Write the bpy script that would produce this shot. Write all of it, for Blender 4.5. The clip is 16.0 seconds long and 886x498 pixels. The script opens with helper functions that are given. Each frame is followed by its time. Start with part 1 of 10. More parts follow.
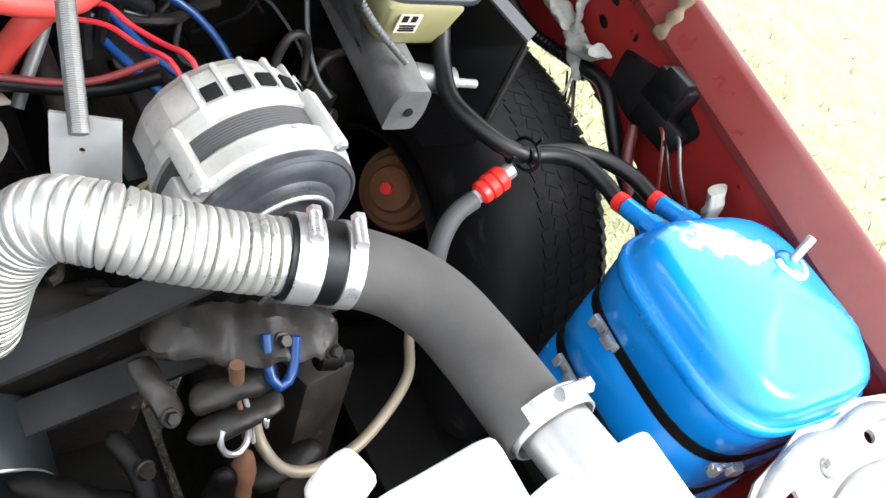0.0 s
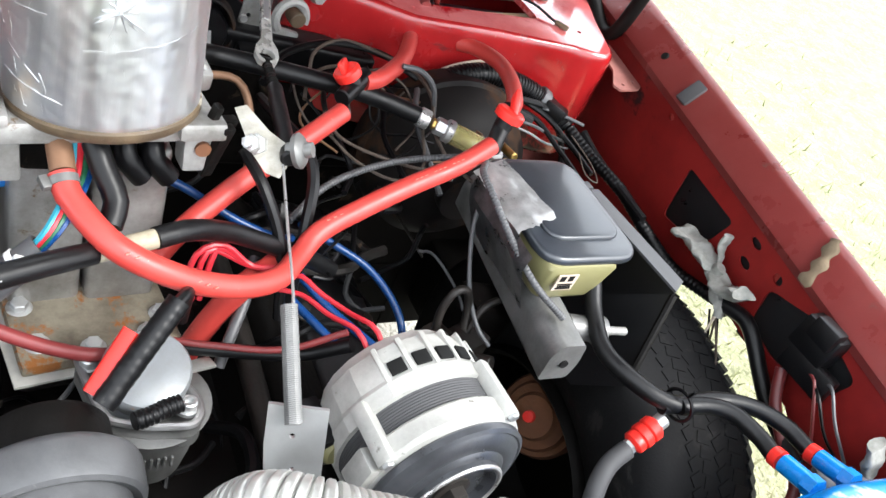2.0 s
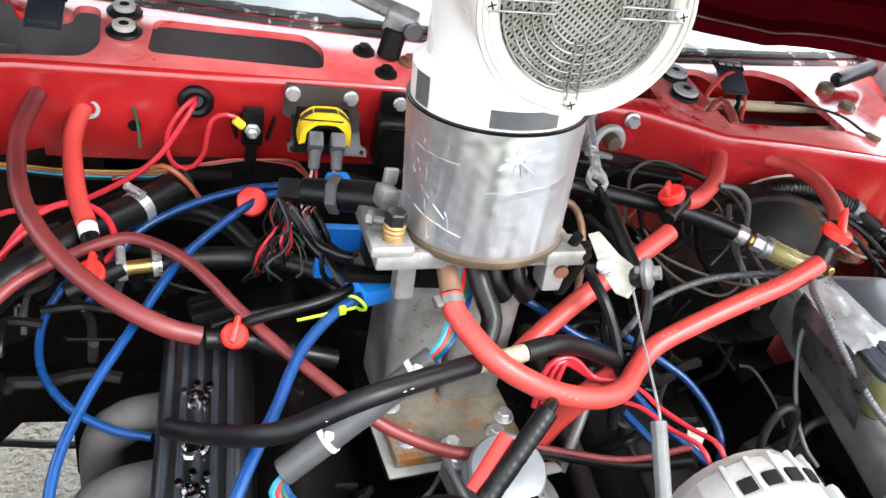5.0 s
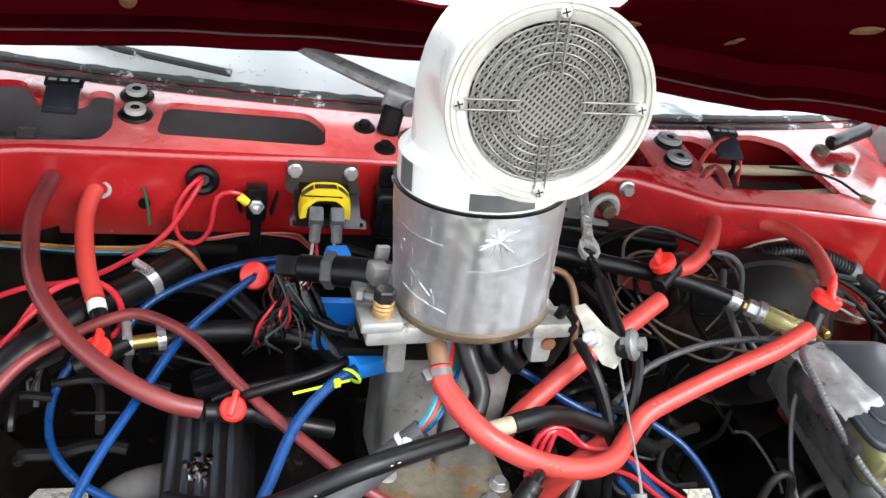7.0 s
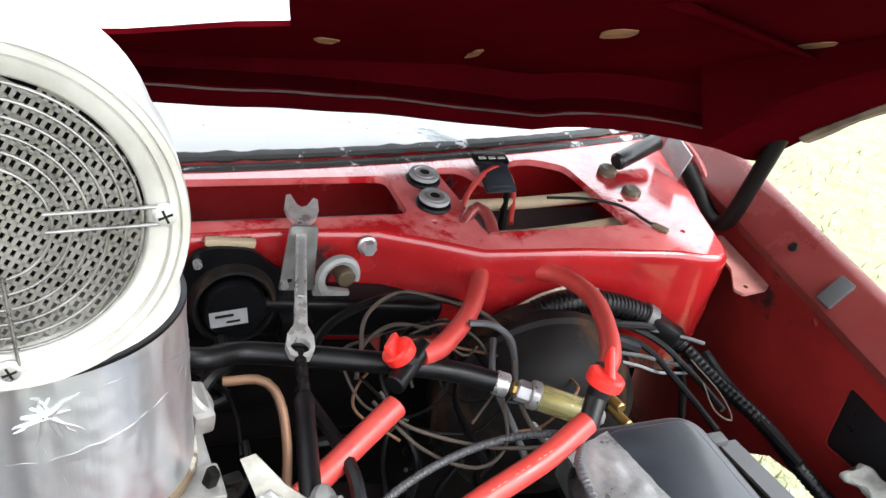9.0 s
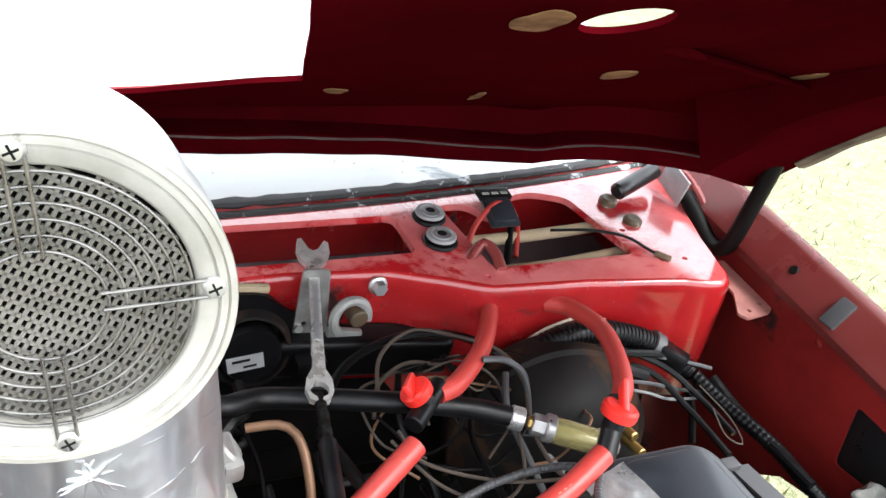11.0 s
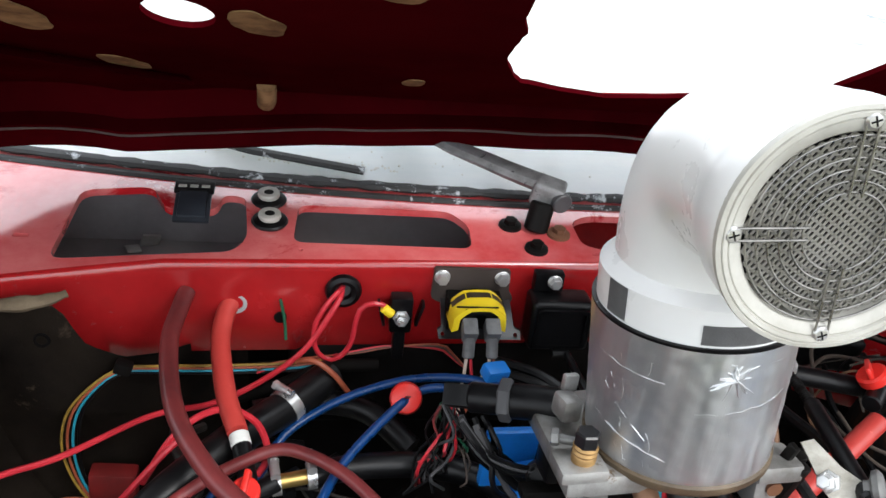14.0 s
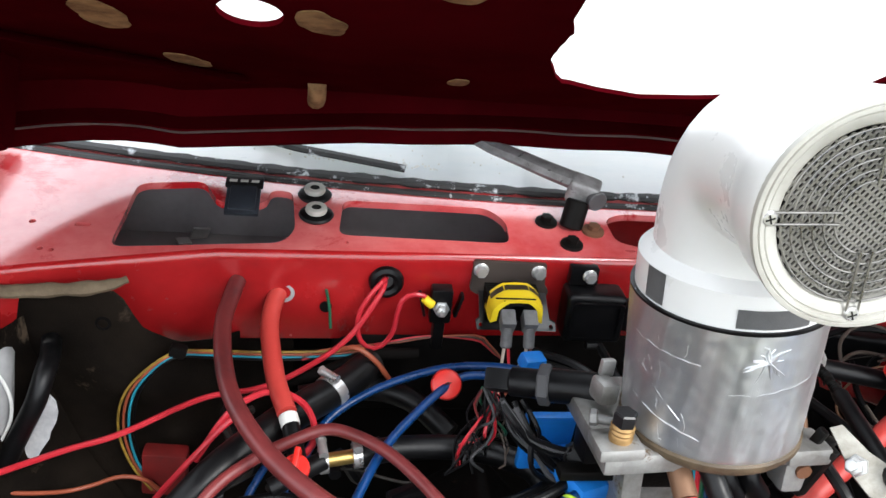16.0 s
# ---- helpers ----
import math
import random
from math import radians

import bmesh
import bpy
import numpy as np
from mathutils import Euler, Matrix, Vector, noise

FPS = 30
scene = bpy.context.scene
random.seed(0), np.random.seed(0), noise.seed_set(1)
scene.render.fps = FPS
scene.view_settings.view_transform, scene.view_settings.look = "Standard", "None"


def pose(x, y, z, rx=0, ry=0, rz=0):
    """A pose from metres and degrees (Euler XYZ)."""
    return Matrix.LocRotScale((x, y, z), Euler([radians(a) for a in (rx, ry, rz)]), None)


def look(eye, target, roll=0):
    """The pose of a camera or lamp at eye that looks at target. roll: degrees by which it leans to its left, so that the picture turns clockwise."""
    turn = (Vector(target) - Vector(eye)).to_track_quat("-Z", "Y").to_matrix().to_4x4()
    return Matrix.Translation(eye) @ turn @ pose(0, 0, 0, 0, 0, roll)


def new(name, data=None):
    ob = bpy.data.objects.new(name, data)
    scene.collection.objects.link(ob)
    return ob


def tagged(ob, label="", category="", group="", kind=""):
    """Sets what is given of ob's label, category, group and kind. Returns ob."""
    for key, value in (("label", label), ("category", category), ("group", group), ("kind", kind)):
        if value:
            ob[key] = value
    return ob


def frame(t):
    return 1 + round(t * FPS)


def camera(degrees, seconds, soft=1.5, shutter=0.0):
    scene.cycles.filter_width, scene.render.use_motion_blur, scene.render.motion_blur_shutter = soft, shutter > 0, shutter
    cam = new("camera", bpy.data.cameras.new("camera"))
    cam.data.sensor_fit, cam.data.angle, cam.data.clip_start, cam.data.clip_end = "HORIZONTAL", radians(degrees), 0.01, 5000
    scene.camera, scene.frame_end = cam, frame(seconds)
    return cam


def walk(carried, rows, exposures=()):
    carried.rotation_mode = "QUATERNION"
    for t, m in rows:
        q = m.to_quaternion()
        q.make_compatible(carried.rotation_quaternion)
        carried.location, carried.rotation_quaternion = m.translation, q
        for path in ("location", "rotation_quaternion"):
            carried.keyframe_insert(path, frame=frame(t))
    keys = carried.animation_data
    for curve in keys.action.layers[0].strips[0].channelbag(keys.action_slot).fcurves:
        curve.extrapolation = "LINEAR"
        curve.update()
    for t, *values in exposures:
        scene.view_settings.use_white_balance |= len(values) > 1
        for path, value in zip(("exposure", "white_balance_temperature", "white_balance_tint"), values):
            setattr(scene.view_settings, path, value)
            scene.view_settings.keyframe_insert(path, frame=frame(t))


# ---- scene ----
cam = camera(55.8, 16.0)
PATH = [
    (0, (-0.0620, -0.9550, 1.2640), (1.1347, -0.1169, -0.1019), 33.62),
    (0.5, (-0.0600, -0.9421, 1.2540), (1.1309, -0.1178, -0.1252), 34.45),
    (1, (-0.0810, -0.9341, 1.2658), (1.0366, 0.0072, -0.0998), 32.38),
    (1.5, (-0.1070, -0.9125, 1.2948), (0.9497, 0.1992, 0.0112), 28.46),
    (2, (-0.1180, -0.8950, 1.3234), (0.9118, 0.3310, 0.1249), 25.17),
    (2.5, (-0.1320, -0.8972, 1.3373), (0.8190, 0.4332, 0.1859), 21.75),
    (3, (-0.1490, -0.9016, 1.3540), (0.6908, 0.5108, 0.2140), 18.71),
    (3.5, (-0.1440, -0.8992, 1.3602), (0.6999, 0.5150, 0.2253), 18.91),
    (4, (-0.1510, -0.8957, 1.3555), (0.6961, 0.5248, 0.2309), 19.53),
    (4.5, (-0.1970, -0.8925, 1.3527), (0.4941, 0.5905, 0.2025), 16.96),
    (5, (-0.2280, -0.8911, 1.3479), (0.3061, 0.6329, 0.1679), 13.82),
    (5.2, (-0.2400, -0.8946, 1.3536), (0.2519, 0.6392, 0.1681), 13.08),
    (7.3, (-0.1850, -0.9043, 1.3838), (0.2849, 0.7064, 0.2953), 11.23),
    (7.5, (-0.1570, -0.8774, 1.3641), (0.3341, 0.6876, 0.2198), 11.46),
    (8, (-0.0960, -0.8213, 1.3650), (0.5593, 0.7640, 0.3367), 11.66),
    (8.5, (-0.0320, -0.7754, 1.3570), (0.7229, 0.7684, 0.3338), 11.71),
    (9, (0.0010, -0.7275, 1.3481), (0.7712, 0.8036, 0.3173), 11.34),
    (9.2, (0.0080, -0.7143, 1.3473), (0.7900, 0.8157, 0.3237), 10.72),
    (11.3, (-0.0330, -0.7343, 1.3686), (0.7500, 0.8222, 0.3866), 9.10),
    (11.5, (-0.0550, -0.7415, 1.3710), (0.6917, 0.8273, 0.3803), 9.00),
    (12, (-0.1060, -0.7655, 1.3809), (0.5817, 0.8608, 0.4416), 9.79),
    (12.5, (-0.1320, -0.7786, 1.3818), (0.5263, 0.8653, 0.4521), 10.30),
    (13, (-0.1840, -0.7888, 1.3719), (0.3909, 0.8621, 0.4001), 10.52),
    (13.5, (-0.2380, -0.7976, 1.3701), (0.2358, 0.8832, 0.3952), 8.67),
    (14, (-0.2830, -0.7921, 1.3635), (0.0350, 0.9176, 0.3757), 6.99),
    (14.5, (-0.2960, -0.7863, 1.3661), (-0.0230, 0.9418, 0.3969), 6.36),
    (15, (-0.3010, -0.7853, 1.3661), (-0.0440, 0.9420, 0.3912), 6.31),
    (15.5, (-0.3040, -0.7891, 1.3638), (-0.0400, 0.9304, 0.3770), 6.58),
    (16, (-0.3050, -0.8264, 1.3656), (-0.0400, 0.8990, 0.3894), 6.78),
]
walk(cam, [(t, look(eye, target, roll)) for t, eye, target, roll in PATH], [(0.0, 1.70), (0.5, 1.58), (2.0, 1.72), (2.5, 1.86), (3.0, 1.95), (3.5, 1.90), (5.0, 1.80), (7.5, 1.52), (9.0, 1.7), (11.5, 1.5), (12.5, 1.08), (13.0, 1.0), (13.5, 0.96), (14.0, 0.96), (14.5, 1.12), (16.0, 1.2)])

# ---- world and light ----
world = bpy.data.worlds.new("sky")
scene.world = world
world.use_nodes = True
wt = world.node_tree
sky = wt.nodes.new("ShaderNodeTexSky")
sky.sky_type = 'NISHITA'
sky.sun_disc = False
sky.sun_elevation = radians(48)
sky.sun_rotation = radians(139)
sky.air_density = 1.0
sky.dust_density = 3.0
soft_sky = wt.nodes.new("ShaderNodeHueSaturation")
soft_sky.inputs["Saturation"].default_value = 0.25
wt.links.new(sky.outputs[0], soft_sky.inputs["Color"])
haze = wt.nodes.new("ShaderNodeMix")
haze.data_type = 'RGBA'
haze.inputs[0].default_value = 0.65
haze.inputs[7].default_value = (12.2, 13.0, 14.0, 1)
wt.links.new(soft_sky.outputs[0], haze.inputs[6])
wt.links.new(haze.outputs[2], wt.nodes["Background"].inputs[0])
wt.nodes["Background"].inputs[1].default_value = 0.12
sun_data = bpy.data.lights.new("sun", 'SUN')
sun_data.energy = 1.4
sun_data.angle = radians(25)
sun_data.color = (1.0, 0.99, 0.97)
sun = new("sun", sun_data)
sun.matrix_world = look((1.9, -2.2, 4.1), (0, 0, 0.9))

# ---- materials ----


def surface(name, col, rough=0.5, metal=0.0, dark=None, amount=0.5, scale=30.0, bump=0.15, grain=400.0, wear=None, wear_at=0.62,
            wear_scale=18.0, wear_rough=0.8, coat=0.0, spread=0.12, gloss=0.5):
    """A procedural surface: two tones by a broad noise, roughness and relief by a fine one, and wear patches of a second colour."""
    m = bpy.data.materials.new(name)
    m.use_nodes = True
    nt = m.node_tree
    nd, ln = nt.nodes, nt.links
    b = nd["Principled BSDF"]
    tc = nd.new("ShaderNodeTexCoord")
    n1 = nd.new("ShaderNodeTexNoise")
    n1.inputs["Scale"].default_value = scale
    n1.inputs["Detail"].default_value = 6
    n1.inputs["Roughness"].default_value = 0.65
    ln.new(tc.outputs["Object"], n1.inputs["Vector"])
    r1 = nd.new("ShaderNodeValToRGB")
    dark = dark or tuple(c * 0.6 for c in col)
    r1.color_ramp.elements[0].position = 0.5 - spread * 1.6
    r1.color_ramp.elements[1].position = 0.5 + spread
    r1.color_ramp.elements[0].color = (*[c + (d - c) * amount for c, d in zip(col, dark)], 1)
    r1.color_ramp.elements[1].color = (*col, 1)
    ln.new(n1.outputs[0], r1.inputs[0])
    n2 = nd.new("ShaderNodeTexNoise")
    n2.inputs["Scale"].default_value = grain
    n2.inputs["Detail"].default_value = 4
    ln.new(tc.outputs["Object"], n2.inputs["Vector"])
    mr = nd.new("ShaderNodeMapRange")
    mr.inputs[1].default_value, mr.inputs[2].default_value = 0.3, 0.7
    mr.inputs[3].default_value, mr.inputs[4].default_value = max(0.03, rough - 0.1), min(1, rough + 0.12)
    ln.new(n1.outputs[0], mr.inputs[0])
    colour, rough_out = r1.outputs[0], mr.outputs[0]
    if wear:
        n3 = nd.new("ShaderNodeTexNoise")
        n3.inputs["Scale"].default_value = wear_scale
        n3.inputs["Detail"].default_value = 8
        n3.inputs["Roughness"].default_value = 0.7
        n3.inputs["Distortion"].default_value = 0.4
        ln.new(tc.outputs["Object"], n3.inputs["Vector"])
        r3 = nd.new("ShaderNodeValToRGB")
        r3.color_ramp.elements[0].position, r3.color_ramp.elements[1].position = wear_at, wear_at + 0.06
        ln.new(n3.outputs[0], r3.inputs[0])
        mx = nd.new("ShaderNodeMix")
        mx.data_type = 'RGBA'
        ln.new(r3.outputs[0], mx.inputs[0])
        ln.new(colour, mx.inputs[6])
        mx.inputs[7].default_value = (*wear, 1)
        mf = nd.new("ShaderNodeMix")
        ln.new(r3.outputs[0], mf.inputs[0])
        ln.new(rough_out, mf.inputs[2])
        mf.inputs[3].default_value = wear_rough
        colour, rough_out = mx.outputs[2], mf.outputs[0]
    ln.new(colour, b.inputs["Base Color"])
    ln.new(rough_out, b.inputs["Roughness"])
    b.inputs["Metallic"].default_value = metal
    b.inputs["Specular IOR Level"].default_value = gloss
    b.inputs["Coat Weight"].default_value = coat
    b.inputs["Coat Roughness"].default_value = 0.12
    bp = nd.new("ShaderNodeBump")
    bp.inputs["Strength"].default_value = bump
    bp.inputs["Distance"].default_value = 0.0008
    ln.new(n2.outputs[0], bp.inputs["Height"])
    ln.new(bp.outputs[0], b.inputs["Normal"])
    return m


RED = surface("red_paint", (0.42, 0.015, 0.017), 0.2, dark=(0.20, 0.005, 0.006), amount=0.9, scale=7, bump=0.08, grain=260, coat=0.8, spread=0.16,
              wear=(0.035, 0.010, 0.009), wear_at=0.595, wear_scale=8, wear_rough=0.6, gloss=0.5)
RED_FADED = surface("faded_red_paint", (0.27, 0.058, 0.052), 0.3, dark=(0.21, 0.025, 0.024), amount=1.0, scale=7, coat=0.5, spread=0.16, wear=(0.20, 0.10, 0.08),
                    wear_at=0.64, wear_scale=24)
RED_DIRTY = surface("dirty_red_paint", (0.22, 0.010, 0.010), 0.5, dark=(0.05, 0.012, 0.01), amount=0.9, scale=12, wear=(0.04, 0.022, 0.016),
                    wear_at=0.6, wear_scale=9)
# Car red darkened for shade; its broad tones stand in for reflected glow.
HOOD_SHADE_RED = surface("shaded_hood_underside_red", (0.064, 0.0016, 0.0038), 0.34, dark=(0.008, 0.0004, 0.0008), amount=1.0, scale=2.6, coat=0.0, gloss=0.0, spread=0.2, bump=0.2, grain=90)
# Chalky worn red, paled to hold the sky sheen on the cowl top.
CHALK_AND_SHEEN = surface("chalky_red_with_sky_sheen", (0.78, 0.215, 0.21), 0.12, dark=(0.55, 0.028, 0.036), amount=1.0, scale=6, bump=0.1, grain=260, coat=1.0,
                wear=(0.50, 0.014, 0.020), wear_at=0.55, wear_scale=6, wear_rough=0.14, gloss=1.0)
# Real grime, with tones lowered further to paint the deep bay's shade.
GRIME = surface("grimy_shade_dark_metal", (0.005, 0.004, 0.0035), 0.8, dark=(0.002, 0.0016, 0.0015), amount=0.9, scale=11, bump=0.4,
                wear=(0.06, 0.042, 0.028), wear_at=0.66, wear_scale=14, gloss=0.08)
BLACK = surface("black_plastic", (0.0035, 0.0035, 0.004), 0.36, scale=50, bump=0.12, wear=(0.03, 0.03, 0.028), wear_at=0.66, gloss=0.22)
BLACK_PAINT = surface("black_painted_steel", (0.010, 0.010, 0.011), 0.36, scale=40, bump=0.1, coat=0.2, wear=(0.09, 0.08, 0.07), wear_at=0.7)
# Greasy iron, likewise darkened beyond its own colour for shade.
DARK_IRON = surface("greasy_shade_dark_iron", (0.005, 0.0045, 0.004), 0.5, metal=0.0, dark=(0.003, 0.0026, 0.0024), amount=0.9, scale=25, bump=0.6,
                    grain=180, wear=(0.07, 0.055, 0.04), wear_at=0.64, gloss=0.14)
DUSTY_RUBBER = surface("dusty_grey_rubber", (0.066, 0.062, 0.058), 0.75, dark=(0.034, 0.032, 0.031), amount=0.9, scale=16, bump=0.15,
                       wear=(0.13, 0.12, 0.11), wear_at=0.66, wear_scale=30)
MUD = surface("dusty_mud_on_steel", (0.027, 0.020, 0.015), 0.85, dark=(0.005, 0.004, 0.0035), amount=1.0, scale=6, bump=0.5, gloss=0.08,
              wear=(0.13, 0.095, 0.065), wear_at=0.60, wear_scale=9)
DARK_FOIL = surface("crumpled_dull_foil", (0.30, 0.30, 0.31), 0.32, metal=0.8, dark=(0.10, 0.10, 0.10), amount=1.0, scale=45, bump=1.0, grain=70)
FLAP = surface("crumpled_silver_tape", (0.78, 0.78, 0.78), 0.35, metal=0.55, dark=(0.46, 0.46, 0.46), amount=0.9, scale=40, bump=1.0, grain=110)
TAN_PIPE = surface("tan_metal_line", (0.26, 0.22, 0.16), 0.5, metal=0.3, dark=(0.14, 0.11, 0.08), scale=30, bump=0.1)
LABEL_G = surface("grey_worn_label", (0.36, 0.36, 0.36), 0.5, dark=(0.22, 0.22, 0.22), scale=60, bump=0.05)
CAST_GREY = surface("dull_grey_casting", (0.21, 0.21, 0.205), 0.45, metal=0.5, dark=(0.10, 0.10, 0.095), amount=0.9, scale=30, bump=0.3, grain=250)
HEM = surface("rusty_tan_hem", (0.20, 0.155, 0.11), 0.8, dark=(0.07, 0.05, 0.035), amount=1.0, scale=18, bump=0.5, grain=250)
OILY = surface("oily_brown_grey_iron", (0.024, 0.020, 0.017), 0.5, metal=0.2, dark=(0.009, 0.008, 0.007), amount=1.0, scale=22, bump=0.6, grain=220,
               wear=(0.16, 0.10, 0.06), wear_at=0.64, wear_scale=30)
FENDER_IN = surface("dull_dark_red_inner_wall", (0.21, 0.013, 0.011), 0.42, dark=(0.09, 0.006, 0.006), amount=1.0, scale=6, bump=0.1, gloss=0.25,
                    wear=(0.02, 0.006, 0.006), wear_at=0.61, wear_scale=5)
DUSTY_BLACK = surface("dusty_black_booster", (0.011, 0.0095, 0.009), 0.55, dark=(0.008, 0.007, 0.007), amount=1.0, scale=9, bump=0.1, gloss=0.12,
                      wear=(0.045, 0.024, 0.014), wear_at=0.50, wear_scale=6)
RUBBER = surface("black_rubber_hose", (0.0045, 0.0045, 0.005), 0.38, scale=60, bump=0.12, wear=(0.04, 0.039, 0.038), wear_at=0.64, wear_scale=40, gloss=0.3)
GREY_RUBBER = surface("grey_rubber", (0.055, 0.055, 0.058), 0.7, dark=(0.038, 0.038, 0.04), scale=25, bump=0.15)
TYRE = surface("tyre_rubber", (0.010, 0.010, 0.0105), 0.7, scale=20, bump=0.4, grain=300, wear=(0.028, 0.027, 0.026), wear_at=0.58, wear_scale=12, gloss=0.15)
RED_HOSE = surface("red_rubber_hose", (0.50, 0.050, 0.040), 0.42, dark=(0.36, 0.03, 0.026), scale=35, bump=0.06, wear=(0.80, 0.22, 0.17),
                   wear_at=0.66, wear_scale=60, wear_rough=0.5)
RED_HOSE_OLD = surface("old_dark_red_hose", (0.19, 0.026, 0.026), 0.4, dark=(0.06, 0.014, 0.015), amount=1.0, scale=9, bump=0.08)
RED_PLASTIC = surface("red_plastic", (0.78, 0.03, 0.022), 0.35, scale=40, bump=0.03, amount=0.3)
RED_WIRE = surface("red_wire_sleeve", (0.52, 0.022, 0.035), 0.36, scale=60, bump=0.02, amount=0.4)
BLUE_HOSE = surface("blue_hose", (0.003, 0.045, 0.18), 0.3, dark=(0.004, 0.03, 0.10), scale=30, bump=0.04)
BLUE_TANK = surface("glossy_blue_plastic", (0.002, 0.21, 0.62), 0.24, dark=(0.002, 0.16, 0.52), scale=6, bump=0.05, grain=120, coat=0.3,
                    wear=(0.06, 0.34, 0.70), wear_at=0.74, wear_scale=16, wear_rough=0.4)
BLUE_PLASTIC = surface("blue_plastic", (0.012, 0.22, 0.72), 0.4, scale=40, bump=0.05)
YELLOW = surface("yellow_label", (0.85, 0.62, 0.02), 0.4, scale=40, bump=0.03, amount=0.3)
LIME = surface("lime_tie", (0.55, 0.8, 0.03), 0.4, scale=40, bump=0.02)
GREEN = surface("green_wire", (0.012, 0.10, 0.05), 0.4, scale=40, bump=0.02)
CYAN = surface("cyan_wire", (0.02, 0.25, 0.34), 0.4, scale=40, bump=0.02)
ORANGE = surface("orange_wire", (0.8, 0.2, 0.03), 0.4, scale=40, bump=0.02)
WHITE_WIRE = surface("cream_wire", (0.62, 0.52, 0.42), 0.45, scale=60, bump=0.02)
ALU = surface("cast_aluminium", (0.44, 0.44, 0.44), 0.42, metal=0.85, dark=(0.36, 0.35, 0.34), scale=30, bump=0.3, grain=300, wear=(0.30, 0.26, 0.2),
              wear_at=0.66)
ALT_CASE = surface("light_cast_housing", (0.54, 0.54, 0.51), 0.5, metal=0.3, dark=(0.24, 0.235, 0.215), amount=0.9, scale=34, bump=0.4, grain=260, spread=0.2,
                   wear=(0.13, 0.12, 0.10), wear_at=0.63, wear_scale=50)
OLD_ALU = surface("stained_aluminium", (0.40, 0.395, 0.38), 0.42, metal=0.6, dark=(0.12, 0.11, 0.095), amount=0.95, scale=15, bump=0.5, grain=220,
                  wear=(0.16, 0.10, 0.05), wear_at=0.62, wear_scale=22)
STEEL = surface("bright_steel", (0.62, 0.615, 0.61), 0.32, metal=0.75, scale=60, bump=0.06)
WRENCH = surface("worn_wrench_steel", (0.80, 0.79, 0.76), 0.3, metal=0.6, dark=(0.30, 0.28, 0.24), amount=0.9, scale=40, bump=0.08)
# Blue-grey lift in this black stands in for sky reflected on the lid.
GLOSS_BLACK = surface("glossy_black_sky_tint", (0.028, 0.034, 0.043), 0.36, dark=(0.014, 0.016, 0.020), amount=1.0, scale=18, bump=0.1, coat=0.6, wear=(0.09, 0.10, 0.11), wear_at=0.70)
ZINC = surface("zinc_plated_steel", (0.62, 0.63, 0.63), 0.38, metal=0.8, dark=(0.45, 0.45, 0.44), scale=40, bump=0.1)
BRASS = surface("brass", (0.62, 0.42, 0.14), 0.35, metal=0.9, scale=40, bump=0.1)
COPPER = surface("copper_brown_pipe", (0.24, 0.13, 0.075), 0.5, metal=0.35, scale=30, bump=0.1)
RUST = surface("rusted_iron", (0.16, 0.065, 0.028), 0.85, dark=(0.10, 0.04, 0.02), amount=0.9, scale=25, bump=0.7, grain=250)
GUM = surface("brown_gummed_metal", (0.12, 0.085, 0.05), 0.5, dark=(0.05, 0.036, 0.024), amount=0.95, scale=28, bump=0.4, wear=(0.36, 0.33, 0.27), wear_at=0.57, wear_scale=24)
WHITE = surface("white_pvc", (0.84, 0.845, 0.84), 0.32, dark=(0.77, 0.77, 0.755), scale=9, bump=0.04, wear=(0.66, 0.65, 0.6), wear_at=0.72, wear_scale=24, coat=0.25)
OFFWHITE = surface("stained_white_rim", (0.50, 0.49, 0.45), 0.4, dark=(0.33, 0.315, 0.275), amount=0.9, scale=22, bump=0.12, wear=(0.22, 0.205, 0.17), wear_at=0.66, wear_scale=26)
BEIGE = surface("translucent_beige_plastic", (0.22, 0.205, 0.095), 0.4, dark=(0.15, 0.135, 0.06), scale=20, bump=0.05)
TAPE_GREY = surface("grey_cloth_tape", (0.22, 0.22, 0.225), 0.6, scale=60, bump=0.3, grain=900)
LOOM = surface("cloth_loom", (0.075, 0.055, 0.043), 0.7, scale=80, bump=0.5, grain=900)
GREY_CABLE = surface("grey_cable", (0.075, 0.076, 0.080), 0.4, scale=60, bump=0.1)
CLAY = surface("cream_sealed_edge", (0.42, 0.33, 0.21), 0.8, dark=(0.24, 0.18, 0.11), scale=30, bump=0.6, grain=300)
GLUE = surface("brown_glue_residue", (0.30, 0.17, 0.085), 0.85, dark=(0.12, 0.06, 0.03), amount=1.0, scale=45, bump=0.6, grain=300, gloss=0.1, spread=0.1)
SEALER = surface("dirty_tan_sealer", (0.21, 0.16, 0.105), 0.85, dark=(0.07, 0.05, 0.03), amount=1.0, scale=26, bump=0.7, grain=250, gloss=0.2, spread=0.16)
GUSSET = surface("scuffed_pink_primer", (0.40, 0.17, 0.145), 0.55, dark=(0.22, 0.08, 0.065), amount=1.0, scale=30, bump=0.3)
WRAPPER = surface("torn_pale_wrapper", (0.60, 0.60, 0.60), 0.6, dark=(0.34, 0.35, 0.37), amount=1.0, scale=40, bump=0.6, grain=120)
RUST_WIRE = surface("faded_orange_wire", (0.32, 0.075, 0.035), 0.45, scale=60, bump=0.05)
RIM_DARK = surface("worn_rail_lip", (0.10, 0.07, 0.065), 0.6, dark=(0.02, 0.007, 0.007), amount=1.0, scale=16, bump=0.3, spread=0.2)
